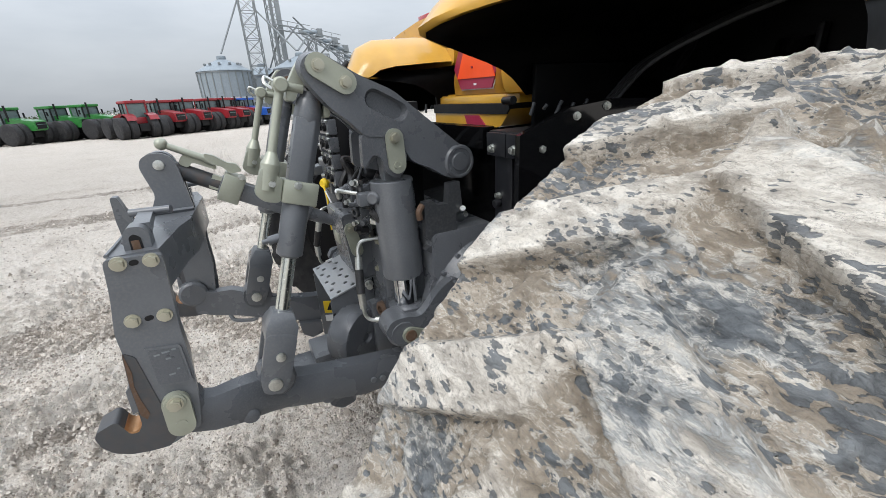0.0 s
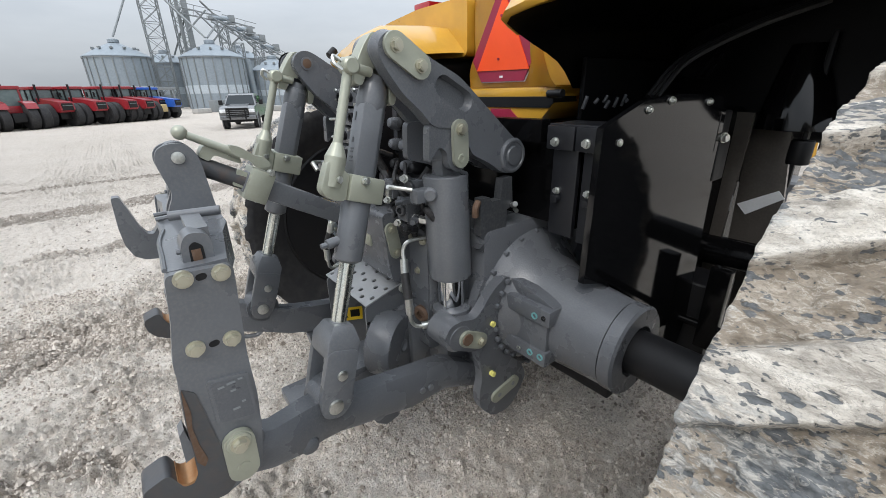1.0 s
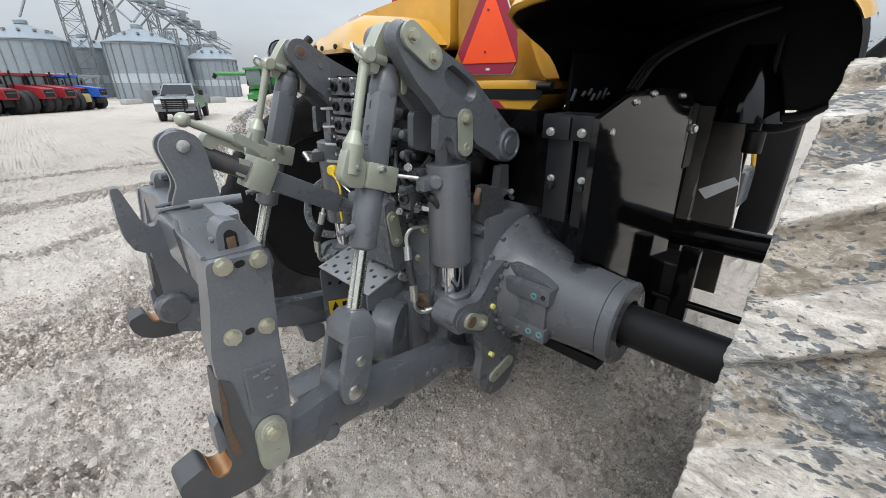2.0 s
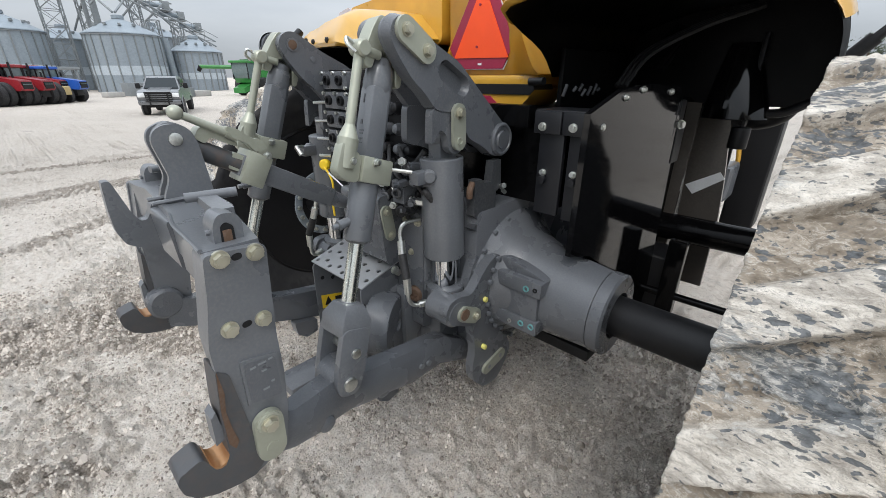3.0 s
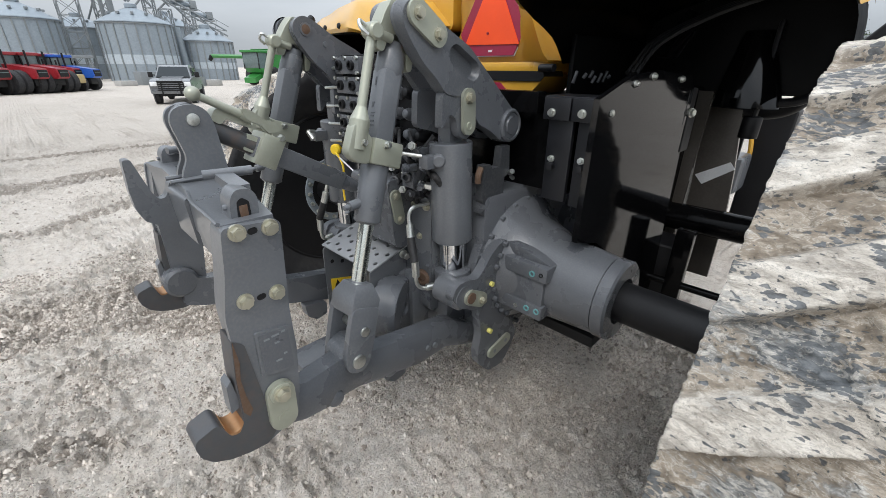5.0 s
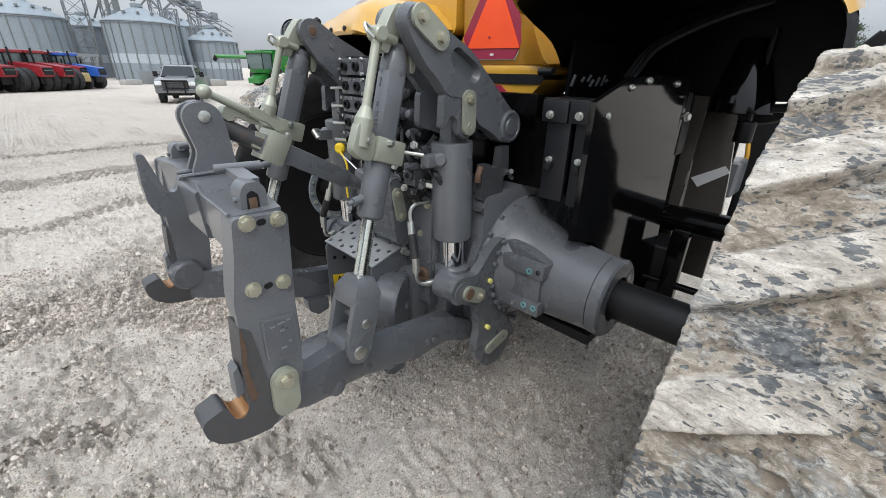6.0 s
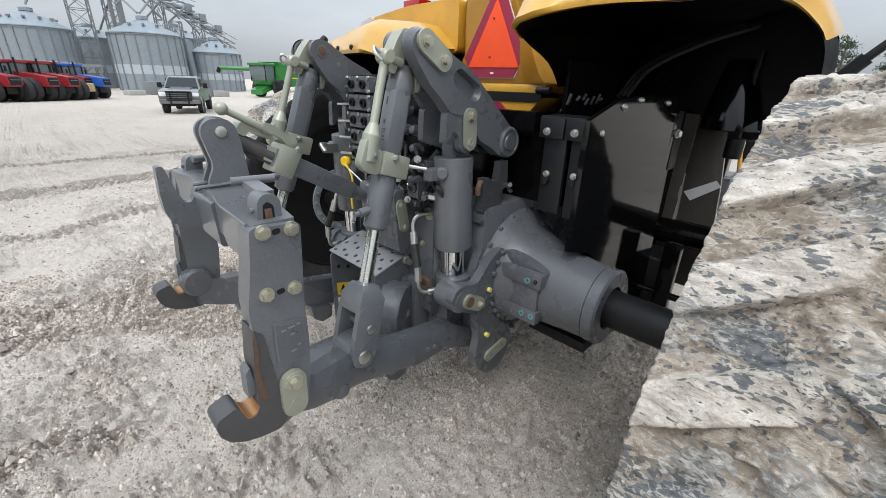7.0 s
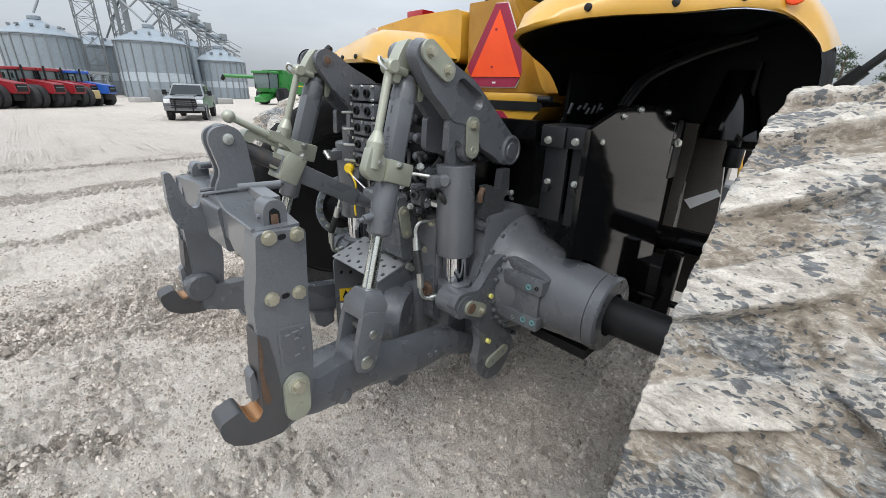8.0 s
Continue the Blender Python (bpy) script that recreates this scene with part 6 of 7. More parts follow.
    part("latch_arm", b, GREY, lt, "", 0.006)
    part("latch_window", prism(BM(), rounded([(-1.349, 1.522), (-1.346, 1.566), (-1.332, 1.575), (-1.316, 1.562), (-1.316, 1.520)], 0.006), "x", s * 0.4145, s * 0.4165), BLACK_MATT, lt)
    part("latch_pawl", box(BM(), (s * 0.4150, -1.343, 1.524), (s * 0.4185, -1.322, 1.555)), RUST, lt, "", 0.002)
    part("latch_bar", tube(BM(), (s * 0.225, -1.360, 1.602), (s * 0.258, -1.238, 1.604), 0.0135, n=16), GREY, lt)
    part("latch_screw", tube(BM(), (s * 0.385, -1.372, 1.548), (s * 0.388, -1.352, 1.548), 0.008, n=8), GREY, lt)
    if s < 0:
        leg.location = (2 * HC + 0.03, 0.060, -0.030)

b = prism(BM(), [(-0.66, -1.347), (-0.50, -1.350), (-0.40, -1.340), (0.10, -1.375), (0.20, -1.395), (0.450, -1.405), (0.450, -1.275), (0.20, -1.235), (0.10, -1.205), (-0.40, -1.180), (-0.50, -1.195), (-0.66, -1.215)], "z", 1.395, 1.526)
for v in b.verts:
    v.co.z -= 0.028 * max(0.0, -v.co.x - 0.2) / 0.46
beam = part("hitch_beam", b, GREY, hitch, "dark grey folded top beam", 0.010)
MAST = [(-1.345, 1.715), (-1.333, 1.748), (-1.302, 1.764), (-1.258, 1.764), (-1.228, 1.742), (-1.215, 1.700), (-1.200, 1.535), (-1.195, 1.45), (-1.36, 1.45), (-1.345, 1.545), (-1.318, 1.60)]
for x in (-0.075, -0.140):
    br = part("mast_plate", prism(BM(), rounded(MAST, 0.022), "x", x - 0.014, x + 0.006), GREY, beam, "grey mast plate with a pin", 0.004)
    part("mast_pin", tube(BM(), (x, -1.277, 1.718), (x + 0.014, -1.277, 1.718), 0.020, n=24), STEEL, br, "", 0.003)
    b = hose(BM(), [(x + 0.008, -1.385, 1.530), (x + 0.008, -1.30, 1.532), (x + 0.008, -1.20, 1.532)], 0.007, 6)
    part("weld_bead", b, GREY, br)
CLAW = [(-1.484, 1.602), (-1.462, 1.602), (-1.446, 1.545), (-1.430, 1.488), (-1.414, 1.462), (-1.396, 1.463), (-1.384, 1.482), (-1.376, 1.509), (-1.358, 1.522), (-1.340, 1.508), (-1.350, 1.40), (-1.365, 1.365), (-1.440, 1.375), (-1.470, 1.395), (-1.486, 1.440), (-1.489, 1.50)]
part("claw", prism(BM(), rounded(CLAW, 0.008), "x", -0.195, -0.150), GREY, beam, "dark grey centre claw hook", 0.004)
part("claw_rust", prism(BM(), [(-1.352, 1.508), (-1.343, 1.508), (-1.340, 1.42), (-1.348, 1.42)], "x", -0.1495, -0.147), RUST, beam, "brown rust along the claw's edge")
b = prism(BM(), rounded([(-1.385, 1.500), (-1.270, 1.500), (-1.262, 1.325), (-1.375, 1.335)], 0.014), "x", -0.150, 0.050)
part("claw_mount", b, GREY, beam, "", 0.010)
b = hose(BM(), [(0.08, -1.377, 1.528), (0.20, -1.397, 1.528), (0.33, -1.402, 1.528), (0.445, -1.407, 1.528)], 0.006, 6)
part("weld_bead", b, GREY, beam)


# ---- distance: grain bins, elevator legs, parked machines ----
def grain_bin(at, dia, eave, peak):
    x, y = at
    r = dia / 2
    ob = thing("grain_bin", "corrugated galvanised grain bin with a conical roof", "grain bin", (x, y, 0), "grain bins")
    b = BM()
    prof = []
    n = int(eave / 0.16)
    for i in range(n + 1):
        z = eave * i / n
        prof.append((z, r + (0.02 if i % 2 else -0.02)))
    lathe(b, (x, y, 0), (0, 0, 1), prof, 56)
    part("bin_wall", b, GALV, ob, "", smooth=60)
    b = lathe(BM(), (x, y, 0), (0, 0, 1), [(eave * 0.30, r - 0.1), (eave * 0.30, r + 0.026), (eave * 0.46, r + 0.026), (eave * 0.46, r - 0.1)], 56)
    part("bin_band", b, GALV_NEW, ob, "newer paler wall sheets")
    b = lathe(BM(), (x, y, 0), (0, 0, 1), [(eave - 0.05, r + 0.16), (eave + 0.05, r + 0.14), (eave + (peak - eave) * 0.5, r * 0.52), (peak - 0.5, 0.55), (peak - 0.5, 0.7), (peak - 0.1, 0.7), (peak, 0.45)], 56)
    roof = part("bin_roof", b, GALV, ob, "pale sheet-metal cone roof")
    k = 22
    for i in range(k):
        a = 2 * math.pi * (i + 0.3) / k
        c, s_ = math.cos(a), math.sin(a)
        m = Matrix.Translation((x, y, 0)) @ Matrix.Rotation(a, 4, "Z")
        part("stiffener", box(BM(), (r - 0.02, -0.08, 0.05), (r + 0.10, 0.08, eave), m), GALV_DARK, ob)
        if i % 2:
            b = BM()
            box(b, (r * 0.62, -0.16, 0), (r * 0.62 + 0.34, 0.16, 0.26), Matrix.Translation((0, 0, eave + (peak - eave) * 0.40)) @ m)
            part("roof_vent", b, GALV_DARK, roof)
    part("roof_ring", lathe(BM(), (x, y, 0), (0, 0, 1), [(eave - 0.22, r + 0.10), (eave - 0.22, r + 0.16), (eave - 0.12, r + 0.16), (eave - 0.12, r + 0.10)], 56), GALV_DARK, roof)
    return ob


EYE_AT = (1.55, -1.75)


def afar(az, dist):
    a = radians(az)
    return (EYE_AT[0] + dist * math.cos(a), EYE_AT[1] + dist * math.sin(a))


for az, dist, dia, eave, peak in ((168.9, 75, 8.6, 7.1, 9.5), (177.7, 80, 8.1, 7.3, 9.7), (162.6, 78, 6.9, 5.4, 7.7), (173.6, 92, 8.2, 7.2, 9.4), (166.2, 96, 9.0, 8.3, 10.8)):
    grain_bin(afar(az, dist), dia, eave, peak)


def lattice_tower(at, width, height, bays, label):
    x, y = at
    h = width / 2
    ob = thing("lattice_tower", label, "tower", (x, y, 0), "elevator towers")
    for sx in (-h, h):
        for sy in (-h, h):
            part("tower_leg", tube(BM(), (x + sx, y + sy, 0), (x + sx, y + sy, height), 0.09, n=6), GALV_DARK, ob)
    step_ = height / bays
    for i in range(bays):
        z0, z1 = i * step_, (i + 1) * step_
        b = BM()
        for (ax, ay), (bx, by) in (((-h, -h), (h, -h)), ((h, -h), (h, h)), ((h, h), (-h, h)), ((-h, h), (-h, -h))):
            tube(b, (x + ax, y + ay, z1), (x + bx, y + by, z1), 0.05, n=5)
            tube(b, (x + ax, y + ay, z0), (x + bx, y + by, z1), 0.045, n=5)
            tube(b, (x + bx, y + by, z0), (x + ax, y + ay, z1), 0.045, n=5)
        tagged(part("tower_bracing", b, GALV_DARK, ob), kind="stuff")
    return ob


t1 = lattice_tower(afar(173.9, 84), 2.4, 23, 11, "galvanised lattice tower of the grain elevator")
lattice_tower(afar(171.2, 86), 2.0, 22, 10, "galvanised lattice tower beside the elevator leg")
for az, d, w in ((170.6, 83, 0.45), (171.3, 84, 0.30)):
    x, y = afar(az, d)
    leg_thing = thing("elevator_leg", "tall enclosed steel elevator leg", "elevator", (x, y, 0), "elevator legs")
    part("leg_trunk", box(BM(), (x - w, y - w * 0.8, 0), (x + w, y + w * 0.8, 22)), GALV_DARK, leg_thing, "", 0.03)
    part("leg_head", box(BM(), (x - w * 1.6, y - w * 1.2, 22), (x + w * 1.6, y + w * 1.2, 24)), GALV_DARK, leg_thing, "", 0.1)


def conveyor(a, b_, size, label):
    """An enclosed conveyor on a truss, with walkway rails."""
    a, b_ = Vector(a), Vector(b_)
    ob = thing("conveyor", label, "conveyor", (a.x, a.y, 0), "conveyors")
    d = b_ - a
    for off in (Vector((0, 0, 0)), Vector((0, 0, size)), Vector((0.3, 0.3, size * 1.8))):
        part("conveyor_rail", tube(BM(), a + off, b_ + off, 0.11 if off.z < size * 1.5 else 0.05, n=6), GALV_DARK, ob)
    n = max(3, int(d.length / 1.6))
    bm = BM()
    for i in range(n):
        p, q = a + d * (i / n), a + d * ((i + 1) / n)
        tube(bm, p, q + Vector((0, 0, size)), 0.045, n=5)
        tube(bm, p, p + Vector((0.3, 0.3, size * 1.8)), 0.04, n=5)
    tagged(part("conveyor_bracing", bm, GALV_DARK, ob), kind="stuff")
    bm = BM()
    box(bm, (-0.35, -0.3, 0), (0.35, 0.3, 0.5), Matrix.Translation(a + Vector((0, 0, size * 0.4))))
    part("conveyor_head", bm, GALV_DARK, ob, "", 0.05)
    return ob


def up(az, dist, el):
    x, y = afar(az, dist)
    return (x, y, 1.9 + dist * math.tan(radians(el)))


conveyor(up(168.3, 80, 7.6), up(160.4, 80, 3.2), 0.7, "sloping galvanised conveyor stepping down over the bins")
conveyor(up(167.3, 88, 7.4), up(163.9, 88, 6.6), 0.8, "short high conveyor over the bins")
conveyor(up(171.2, 82, 8.3), up(167.4, 82, 7.6), 0.8, "high conveyor leaving the elevator head")
for k, (p, q) in enumerate(((up(174.6, 83, 11.5), up(177.6, 80, 5.8)), (up(173.3, 84, 10.5), up(169.2, 76, 6.0)), (up(170.4, 83, 8.6), up(172.6, 90, 4.2)), (up(167.4, 82, 7.8), up(169.0, 76, 6.0)), (up(169.0, 83, 9.5), up(165.5, 92, 5.8)))):
    sp = part("grain_spout", tube(BM(), p, q, 0.14, n=10), GALV_DARK, None, "")
    tagged(sp, "thin round steel grain spout sloping to a bin", "spout", "grain spouts")
# stepped conveyor runs with round casings, and braces crossing below them
for a0, z0, a1, z1 in ((168.4, 13.4, 166.2, 13.3), (166.5, 11.9, 164.5, 11.85), (165.3, 10.7, 163.3, 10.6), (163.6, 9.3, 161.9, 9.2)):
    p, q = (*afar(a0, 82), z0), (*afar(a1, 82), z1)
    run = thing("conveyor", "short enclosed conveyor run with a round casing and a drive head", "conveyor", p, "conveyors")
    part("casing", tube(BM(), p, q, 0.34, n=16), GALV, run, "", 0.04)
    h = Vector(q)
    part("drive_head", box(BM(), h - Vector((0.45, 0.45, 0.5)), h + Vector((0.45, 0.45, 0.55))), GALV_DARK, run, "", 0.08)
    part("walkway", box(BM(), h - Vector((0.9, 1.6, 0.75)), h + Vector((0.9, 0.5, -0.62))), GALV_DARK, run, "", 0.02)
for a0, z0, a1, z1 in ((170.88, 11.1, 168.6, 14.3), (168.64, 9.7, 166.5, 12.9), (169.7, 14.2, 167.1, 9.9), (166.2, 12.0, 163.8, 8.2), (166.6, 9.5, 164.7, 11.9), (163.4, 9.7, 160.6, 5.5)):
    sp = part("brace_pipe", tube(BM(), (*afar(a0, 81), z0), (*afar(a1, 81), z1), 0.13, n=10), GALV_DARK, None, "")
    tagged(sp, "slanting steel brace pipe of the elevator", "pipe", "elevator braces")
for az, d, z in ((167.3, 88, 13.0), (163.9, 88, 11.8), (166.0, 80, 9.6), (163.4, 80, 7.6)):
    lattice_tower(afar(az, d), 1.4, z, 5, "small galvanised lattice support under a conveyor")
x, y = afar(165.0, 76)
pipe = part("downpipe", tube(BM(), (x, y, 0), (x + 0.4, y - 0.6, 7.0), 0.5, n=16), GALV, None)
tagged(pipe, "pale round steel drying column beside the bins", "pipe")


def wheel_parts(ob, x, y, r, w, rim_mat, dual=0.0):
    for s in (1, -1):
        for off in ((0, dual) if dual else (0,)):
            xx = s * (x + off)
            t = part("tyre", lathe(BM(), (xx, y, r), (s, 0, 0), [(-w / 2, r * 0.6), (-w / 2, r * 0.9), (-w * 0.4, r), (w * 0.4, r), (w / 2, r * 0.9), (w / 2, r * 0.6)], 32), TYRE_DARK, ob, "dusty black tyre")
            part("rim", lathe(BM(), (xx, y, r), (s, 0, 0), [(-w * 0.3, r * 0.6), (w * 0.42, r * 0.6), (w * 0.30, r * 0.5), (w * 0.12, r * 0.2), (w * 0.25, r * 0.16)], 28), rim_mat, t)


def farm_tractor(paint, label, big=True):
    """A large four-wheel tractor heading along plus y from its own origin."""
    ob = thing("farm_tractor", label, "tractor", (0, 0, 0), "parked tractors")
    rim = {"green": WARN, "red": CONCRETE, "blue": WHITE}[label.split()[0]]
    rr, fr = (0.92, 0.92) if big else (0.95, 0.72)
    wheel_parts(ob, 0.85, -1.45, rr, 0.62, rim, 0.72)
    wheel_parts(ob, 0.85, 1.55, fr, 0.58, rim, 0.68 if big else 0.0)
    part("chassis", box(BM(), (-0.4, -2.1, 0.6), (0.4, 2.4, 1.25)), BLACK_MATT, ob, "", 0.05)
    b = prism(BM(), [(0.1, 1.25), (2.75, 1.15), (2.95, 1.35), (2.85, 1.95), (0.1, 2.30)], "x", -0.52, 0.52)
    hood = part("hood", b, paint, ob, "painted sloping engine hood", 0.12, 3)
    part("grille", box(BM(), (-0.40, 2.90, 1.30), (0.40, 2.975, 1.85)), BLACK_MATT, hood)
    part("head_lamp", box(BM(), (-0.36, 2.955, 1.64), (0.36, 2.985, 1.69)), CAB_GLASS, hood)
    part("exhaust", tube(BM(), (0.5, 0.45, 2.0), (0.5, 0.45, 3.35), 0.08, n=12), BLACK_MATT, ob)
    part("cab_glass", box(BM(), (-0.72, -1.35, 1.75), (0.72, 0.1, 2.95)), CAB_GLASS, ob, "pale cab window", 0.05)
    for sx in (-0.73, 0.73):
        for y in (-1.36, -0.6, 0.11):
            part("cab_pillar", box(BM(), (sx - 0.04, y - 0.05, 1.5), (sx + 0.04, y + 0.05, 3.0)), paint if y < -1 else BLACK_MATT, ob)
    part("cab_roof", box(BM(), (-0.84, -1.52, 2.95), (0.84, 0.26, 3.20)), paint, ob, "", 0.07, 3)
    part("cab_base", box(BM(), (-0.75, -1.45, 1.25), (0.75, 0.1, 1.78)), paint, ob, "", 0.05)
    for s in (1, -1):
        b = prism(BM(), [(-2.3, 1.55), (-2.1, 1.95), (-1.45, 2.12), (-0.8, 1.95), (-0.55, 1.5), (-0.62, 1.48), (-0.86, 1.88), (-1.45, 2.04), (-2.05, 1.88), (-2.22, 1.53)], "x", s * 0.5, s * 1.25)
        part("fender", b, paint, ob, "", 0.02)
        part("mirror", box(BM(), (s * 1.05, 0.1, 2.3), (s * 1.15, 0.2, 2.7)), BLACK_MATT, ob)
        part("step", box(BM(), (s * 0.78, -0.45, 0.6), (s * 1.0, 0.15, 1.2)), BLACK_MATT, ob, "", 0.03)
    return ob


def place(ob, x, y, turn, scale=1.0):
    ob.matrix_basis = Matrix.Translation((x, y, 0)) @ Matrix.Rotation(radians(turn), 4, "Z") @ Matrix.Scale(scale, 4)


red_tractor = farm_tractor(RED, "red four-wheel farm tractor with dual wheels")
place(red_tractor, -38.6, -6.9, 118, 0.86)
for x, y, t in ((-41.5, -3.3, -52), (-42.6, -1.4, -50), (-43.5, -0.2, -50), (-40.9, -5.0, -58), (-46.5, 0.9, -48)):
    copy_thing(red_tractor, Matrix.Translation((x, y, 0)) @ Matrix.Rotation(radians(t), 4, "Z"))
green_tractor = farm_tractor(GREEN, "green four-wheel farm tractor with dual wheels")
place(green_tractor, -42.0, -15.0, -35, 0.86)
for x, y, t in ((-44.0, -12.6, -38), (-43.5, -10.4, -40), (-45.4, -18.4, -35)):
    copy_thing(green_tractor, Matrix.Translation((x, y, 0)) @ Matrix.Rotation(radians(t), 4, "Z"))
blue_tractor = farm_tractor(BLUE, "blue farm tractor with white rims and no duals", False)
place(blue_tractor, -46.2, 2.0, -45, 0.84)


def tan_machine():
    ob = thing("compact_loader", "tan compact loader parked in the row", "loader", (-45.0, 0.9, 0))
    m = Matrix.Translation((-45.0, 0.9, 0)) @ Matrix.Rotation(radians(-45), 4, "Z")
    part("body", box(BM(), (-0.7, -1.2, 0.5), (0.7, 1.2, 1.5), m), TAN, ob, "", 0.15, 3)
    part("hood", box(BM(), (-0.5, 0.9, 0.6), (0.5, 2.2, 1.25), m), TAN, ob, "", 0.1, 3)
    for s in (1, -1):
        for y in (-0.8, 1.5):
            p = m @ Vector((s * 0.8, y, 0.45))
            a = (m.to_3x3() @ Vector((s, 0, 0)))
            part("tyre", tube(BM(), p - a * 0.15, p + a * 0.15, 0.45, n=24), TYRE_DARK, ob, "", 0.04)


tan_machine()


def pickup():
    """A silver crew-cab pickup facing the yard."""
    ob = thing("pickup_truck", "silver crew-cab pickup truck parked facing the yard", "truck", (0, 0, 0))
    wheel_parts(ob, 0.86, 0.0, 0.43, 0.29, GALV)
    wheel_parts(ob, 0.86, 3.7, 0.43, 0.29, GALV)

    def narrowed(bm, low, high, by):
        """Draws the sides in towards the top."""
        for v in bm.verts:
            v.co.x *= 1 - by * min(1.0, max(0.0, (v.co.z - low) / (high - low)))
        return bm
    b = narrowed(prism(BM(), [(-0.90, 0.74), (-0.97, 0.95), (-0.93, 1.14), (-0.78, 1.23), (0.50, 1.33), (4.62, 1.33), (4.70, 0.62), (0.55, 0.62), (0.48, 0.90), (-0.45, 0.90), (-0.52, 0.74)], "x", -0.98, 0.98), 0.95, 1.33, 0.07)
    body = part("body", b, SILVER, ob, "silver painted body", 0.09, 4)
    part("bonnet_bulge", prism(BM(), [(-0.80, 1.20), (-0.70, 1.29), (0.48, 1.385), (0.52, 1.30)], "x", -0.52, 0.52), SILVER, body, "", 0.05, 3)
    cab_ = part("cab", narrowed(prism(BM(), [(0.42, 1.30), (1.12, 1.88), (1.40, 1.95), (2.75, 1.94), (3.05, 1.30)], "x", -0.90, 0.90), 1.30, 1.95, 0.20), SILVER, ob, "", 0.07, 3)
    part("windscreen", narrowed(prism(BM(), [(0.40, 1.34), (1.04, 1.865), (1.12, 1.845), (0.48, 1.31)], "x", -0.82, 0.82), 1.30, 1.95, 0.20), DARK_GLASS, cab_)
    part("wiper_cowl", box(BM(), (-0.80, 0.30, 1.325), (0.80, 0.44, 1.365)), BLACK_MATT, cab_, "", 0.012)
    for s in (1, -1):
        part("side_window", prism(BM(), [(1.0, 1.38), (1.3, 1.82), (2.6, 1.82), (2.85, 1.38)], "x", s * 0.80, s * 0.872), DARK_GLASS, cab_)
        part("head_lamp", box(BM(), (s * 0.62, -0.985, 0.92), (s * 0.94, -0.88, 1.12)), WHITE, body, "", 0.04, 3)
        mir = part("mirror", box(BM(), (s * 1.02, 0.75, 1.32), (s * 1.25, 0.85, 1.60)), BLACK_MATT, cab_, "", 0.04, 3)
        part("mirror_stay", tube(BM(), (s * 0.86, 0.82, 1.42), (s * 1.05, 0.80, 1.45), 0.025, n=8), BLACK_MATT, mir)
        part("wheel_arch", lathe(BM(), (s * 0.955, 0.0, 0.45), (s, 0, 0), [(0, 0.52), (0.045, 0.51), (0.045, 0.455), (0.0, 0.45)], 28), SILVER, body)
    gr = part("grille", box(BM(), (-0.60, -1.0, 0.78), (0.60, -0.94, 1.14)), BLACK_MATT, body, "dark grille", 0.02)
    for k in range(3):
        part("grille_bar", box(BM(), (-0.57, -1.025, 0.83 + 0.1 * k), (0.57, -0.995, 0.87 + 0.1 * k)), SILVER, gr, "chrome bar")
    b = BM()
    for x in (-0.42, 0.42):
        tube(b, (x, -1.10, 0.50), (x, -1.10, 1.16), 0.035, n=10)
    for z in (0.72, 1.16):
        tube(b, (-0.60, -1.10, z), (0.60, -1.10, z), 0.035, n=10)
    part("brush_guard", b, BLACK_MATT, ob, "black front brush guard")
    part("bumper", box(BM(), (-0.96, -1.07, 0.54), (0.96, -0.88, 0.76)), SILVER, ob, "chrome bumper", 0.05, 3)
    part("underbody", box(BM(), (-0.66, -0.7, 0.40), (0.66, 4.4, 0.74)), BLACK_MATT, ob)
    ob.matrix_basis = Matrix.Translation((-26.0, 4.75, 0)) @ Matrix.Rotation(radians(68), 4, "Z")
    return ob


pickup()


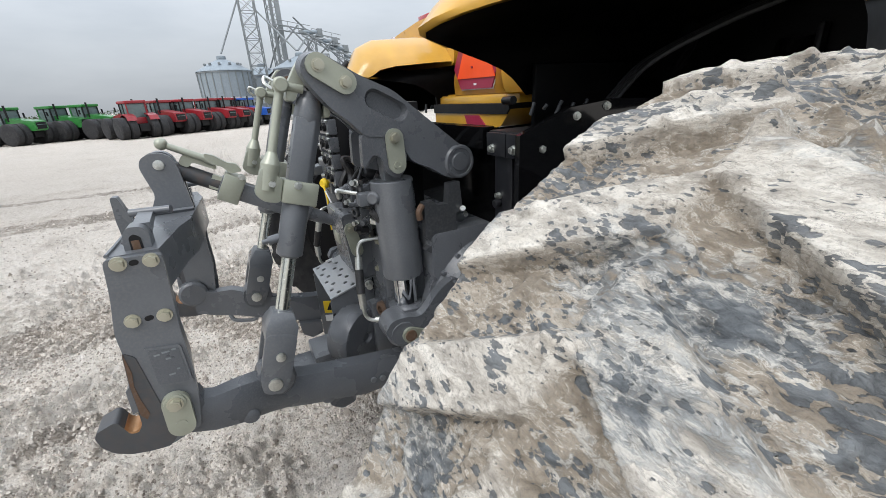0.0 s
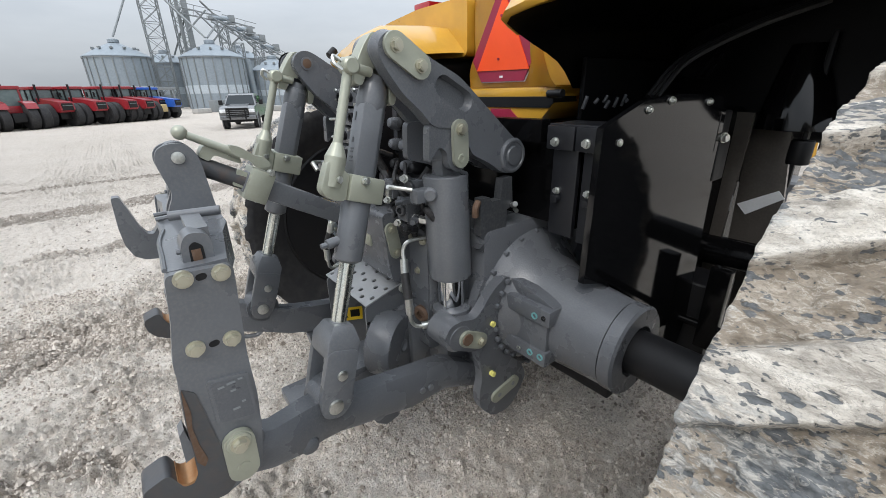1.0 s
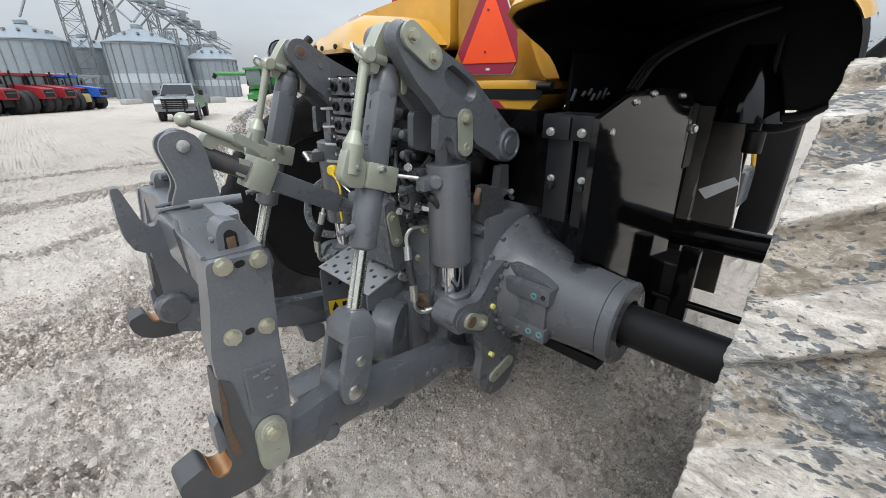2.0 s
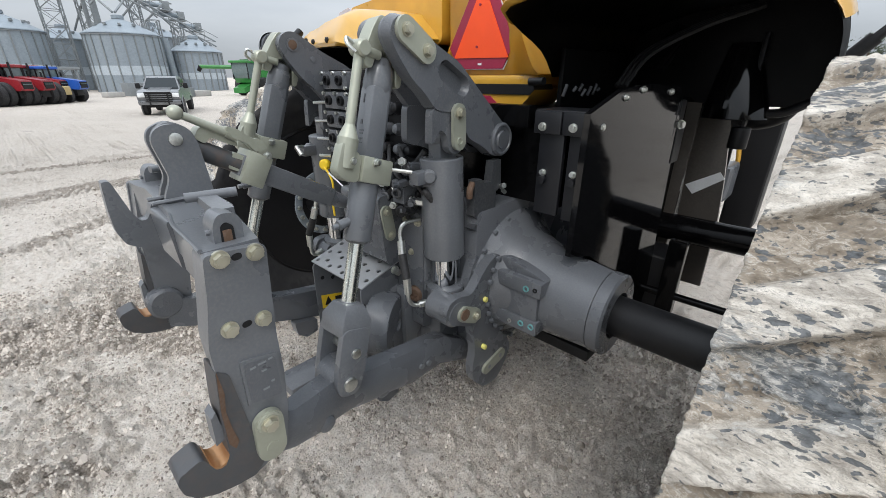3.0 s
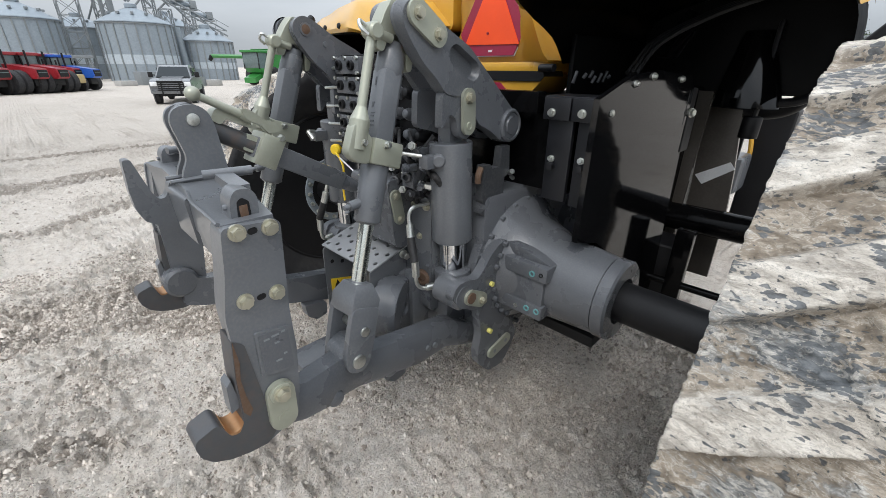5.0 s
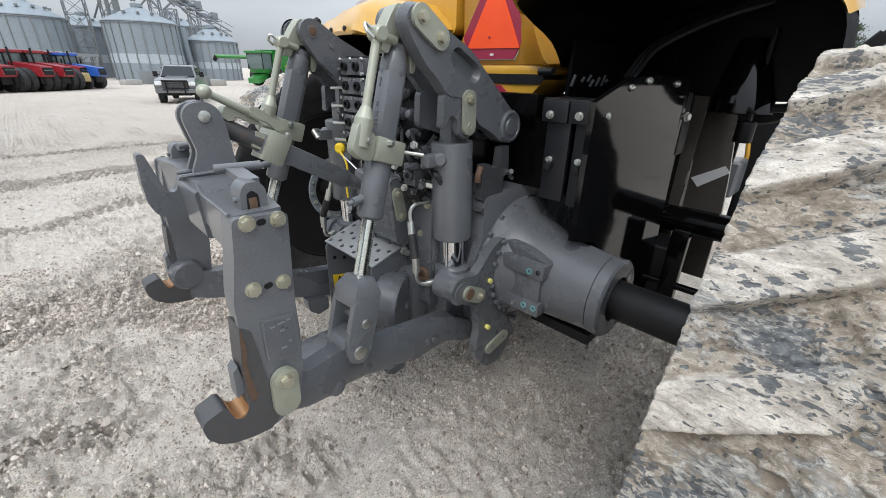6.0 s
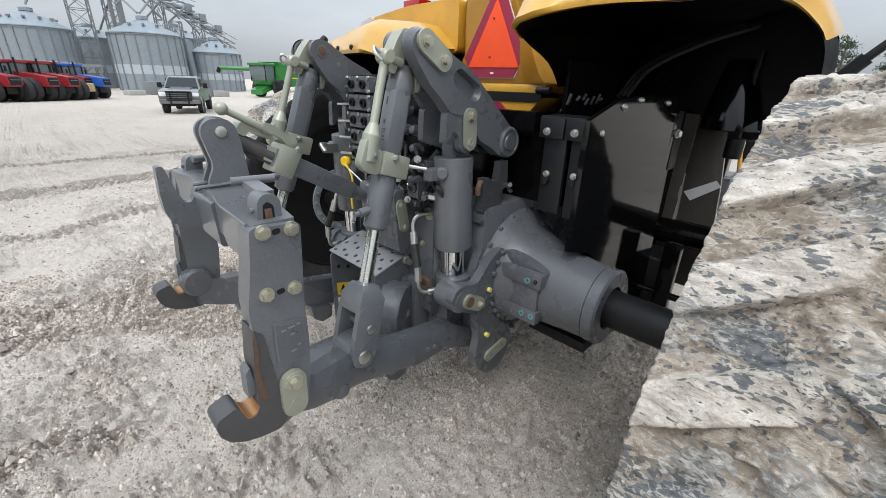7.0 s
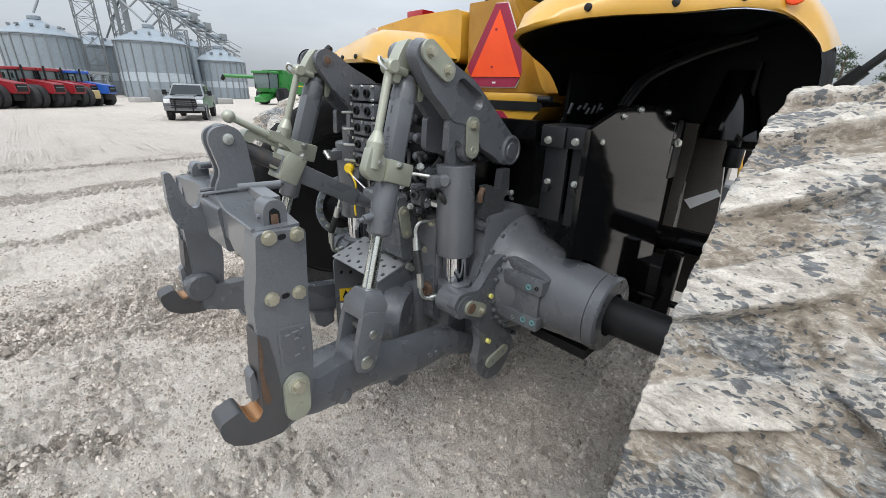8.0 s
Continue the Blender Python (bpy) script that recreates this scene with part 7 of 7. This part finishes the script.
def combine():
    ob = thing("combine_harvester", "green combine harvester with its unloading auger swung out", "combine", (0, 0, 0))
    wheel_parts(ob, 1.35, 1.2, 0.95, 0.7, WARN)
    wheel_parts(ob, 1.2, -2.6, 0.6, 0.45, WARN)
    part("body", prism(BM(), [(-4.0, 1.2), (-4.3, 2.2), (-3.8, 3.1), (1.2, 3.3), (1.4, 1.1)], "x", -1.5, 1.5), GREEN, ob, "", 0.12, 3)
    part("grain_tank", prism(BM(), [(-2.2, 3.2), (-2.5, 3.75), (1.0, 3.75), (0.8, 3.2)], "x", -1.35, 1.35), GREEN, ob, "", 0.05)
    part("stripe", box(BM(), (-1.57, -3.4, 2.02), (1.57, -0.1, 2.16)), WARN, ob)
    part("cab_glass", prism(BM(), [(1.3, 1.75), (2.75, 1.75), (3.05, 2.5), (2.9, 3.35), (1.3, 3.35)], "x", -0.95, 0.95), CAB_GLASS, ob, "", 0.12, 3)
    part("cab_base", prism(BM(), [(1.2, 1.25), (2.55, 1.35), (2.80, 1.78), (1.2, 1.78)], "x", -1.0, 1.0), GREEN, ob, "", 0.06, 3)
    part("side_shield", prism(BM(), [(-3.6, 1.3), (-3.8, 2.0), (-3.2, 2.85), (-0.4, 2.9), (0.3, 2.2), (0.1, 1.35)], "x", -1.56, 1.56), GREEN, ob, "", 0.06, 3)
    part("engine_screen", box(BM(), (-1.53, -2.9, 2.95), (1.53, -1.7, 3.12)), BLACK_MATT, ob, "", 0.03)
    part("cab_roof", box(BM(), (-1.1, 1.2, 3.33), (1.1, 3.2, 3.58)), GREEN, ob, "", 0.08, 3)
    for s in (1, -1):
        part("cab_pillar", box(BM(), (s * 0.97, 1.28, 1.7), (s * 0.9, 1.4, 3.4)), BLACK_MATT, ob)
        part("cab_pillar", box(BM(), (s * 0.97, 2.85, 1.7), (s * 0.9, 2.97, 3.4)), BLACK_MATT, ob)
    part("feeder_house", prism(BM(), [(1.3, 1.6), (3.6, 0.8), (3.6, 0.3), (1.3, 0.9)], "x", -0.7, 0.7), GREEN, ob, "", 0.05)
    b = BM()
    tube(b, (1.4, 0.8, 2.95), (5.6, 2.3, 3.0), 0.21, n=18)
    aug = part("auger_tube", b, GREEN, ob, "green unloading auger")
    part("auger_spout", tube(BM(), (5.55, 2.28, 3.05), (5.85, 2.38, 2.55), 0.24, 0.20, n=14), BLACK_MATT, aug)
    part("ladder", box(BM(), (-1.75, 1.5, 0.8), (-1.5, 2.2, 1.7)), BLACK_MATT, ob)
    return ob


cm = combine()
place(cm, -49.0, 20.2, -150)
copy_thing(cm, Matrix.Translation((*afar(146.0, 57), 0)) @ Matrix.Rotation(radians(-160), 4, "Z"))


def block(name, at, size, turn, mat, label, category):
    x, y = at
    ob = part(name, box(BM(), (-size[0] / 2, -size[1] / 2, 0), (size[0] / 2, size[1] / 2, size[2]), Matrix.Translation((x, y, 0)) @ Matrix.Rotation(radians(turn), 4, "Z")), mat, None, "", 0.06)
    return tagged(ob, label, category, "loose goods by the bins")


block("steel_skip", (-55.5, 9.6), (1.6, 2.6, 1.35), 14, GALV_DARK, "dark steel skip standing by the grain bins", "skip")
block("steel_skip", (-55.0, 12.0), (1.6, 1.9, 1.5), 10, BLACK_MATT, "black steel skip standing by the grain bins", "skip")
block("concrete_block", (-53.5, 6.9), (1.2, 1.6, 0.5), 20, CONCRETE, "pale concrete block on the yard", "block")
block("concrete_block", (-50.0, 14.0), (1.2, 1.8, 0.6), 20, CONCRETE, "pale concrete block beside the combine", "block")
block("seed_box", (-49.5, 12.0), (1.4, 2.2, 0.9), 25, GALV_DARK, "dark covered pallet near the pickup", "pallet")
b = box(BM(), (-58.5, 2.5, 2.6), (-56.0, 5.2, 2.85))
for px_, py_ in ((-58.3, 2.8), (-56.2, 2.8), (-58.3, 4.9), (-56.2, 4.9)):
    tube(b, (px_, py_, 0), (px_, py_, 2.6), 0.08, n=8)
tagged(part("loading_platform", b, GALV_DARK, None, "", 0.02), "grey steel platform on posts behind the blue tractor", "platform")


# ---- trees beyond the yard ----
def pine(at, height, spread_, seed):
    rs = random.Random(seed)
    x, y = at
    ob = thing("pine_tree", "dark green pine with an uneven open crown", "tree", (x, y, 0), "trees past the yard")
    b = BM()
    tube(b, (x, y, -0.2), (x + 0.1, y, height * 0.55), 0.22, 0.13, n=10)
    tube(b, (x + 0.1, y, height * 0.54), (x + 0.05, y, height * 0.97), 0.13, 0.03, n=8)
    ends = []
    for i in range(26):
        h = height * (0.22 + 0.74 * i / 26)
        a = rs.uniform(0, 6.28)
        ln = spread_ * (1.0 - 0.75 * (i / 26) ** 1.3) * rs.uniform(0.55, 1.1)
        e = Vector((x + ln * math.cos(a), y + ln * math.sin(a), h + ln * rs.uniform(0.1, 0.35)))
        tube(b, (x + 0.05, y, h), e, 0.045, 0.012, n=5)
        ends.append((Vector((x, y, h)), e))
    part("trunk", b, BARK, ob, "brown trunk with limbs")
    verts, faces = [], []
    for p, e in ends:
        for _ in range(150):
            t = rs.uniform(0.25, 1.08)
            c = p.lerp(e, t) + Vector((rs.gauss(0, 0.24), rs.gauss(0, 0.24), rs.gauss(0.05, 0.14)))
            d = Vector((rs.gauss(0, 1), rs.gauss(0, 1), rs.gauss(0.5, 0.7))).normalized() * rs.uniform(0.12, 0.26)
            w = d.cross(Vector((rs.gauss(0, 1), rs.gauss(0, 1), rs.gauss(0, 1)))).normalized() * rs.uniform(0.03, 0.06)
            k = len(verts)
            verts += [tuple(c - w), tuple(c + w), tuple(c + d)]
            faces.append((k, k + 1, k + 2))
    me = bpy.data.meshes.new("crown")
    me.from_pydata(verts, [], faces)
    me.materials.append(LEAF)
    cr = new("crown", me)
    cr.parent = ob
    cr.matrix_parent_inverse = Matrix.Translation((-x, -y, 0))
    tagged(cr, "tufted dark green needles")
    return ob


pine(afar(93.6, 58), 7.1, 2.9, 4)
pine(afar(90.2, 66), 6.2, 2.6, 5)
pine(afar(86.5, 62), 6.6, 2.8, 6)


def hedge(az0, az1, dist, height, seed):
    """A far wood on the skyline, one ragged mass of leaves."""
    rs = random.Random(seed)
    verts, faces = [], []
    for i in range(5200):
        u = rs.random()
        x, y = afar(az0 + (az1 - az0) * u, dist + rs.uniform(0, 14))
        top = height * (0.55 + 0.45 * noise.noise(Vector((u * 23, seed, 0.3))) + 0.2 * rs.random())
        z = rs.uniform(0, max(0.4, top))
        s_ = rs.uniform(0.5, 1.2)
        k = len(verts)
        d = Vector((rs.gauss(0, 1), rs.gauss(0, 1), rs.gauss(0, 1))).normalized() * s_
        w = d.cross(Vector((rs.gauss(0, 1), rs.gauss(0, 1), rs.gauss(0, 1)))).normalized() * s_ * 0.6
        verts += [(x - w.x, y - w.y, z - w.z), (x + w.x, y + w.y, z + w.z), (x + d.x, y + d.y, z + abs(d.z))]
        faces.append((k, k + 1, k + 2))
    me = bpy.data.meshes.new("far_wood")
    me.from_pydata(verts, [], faces)
    me.materials.append(LEAF)
    return tagged(new("far_wood", me), "low dark green wood on the skyline", "wood", kind="stuff")


hedge(176, 215, 420, 5.0, 11)
hedge(60, 110, 300, 6.0, 12)
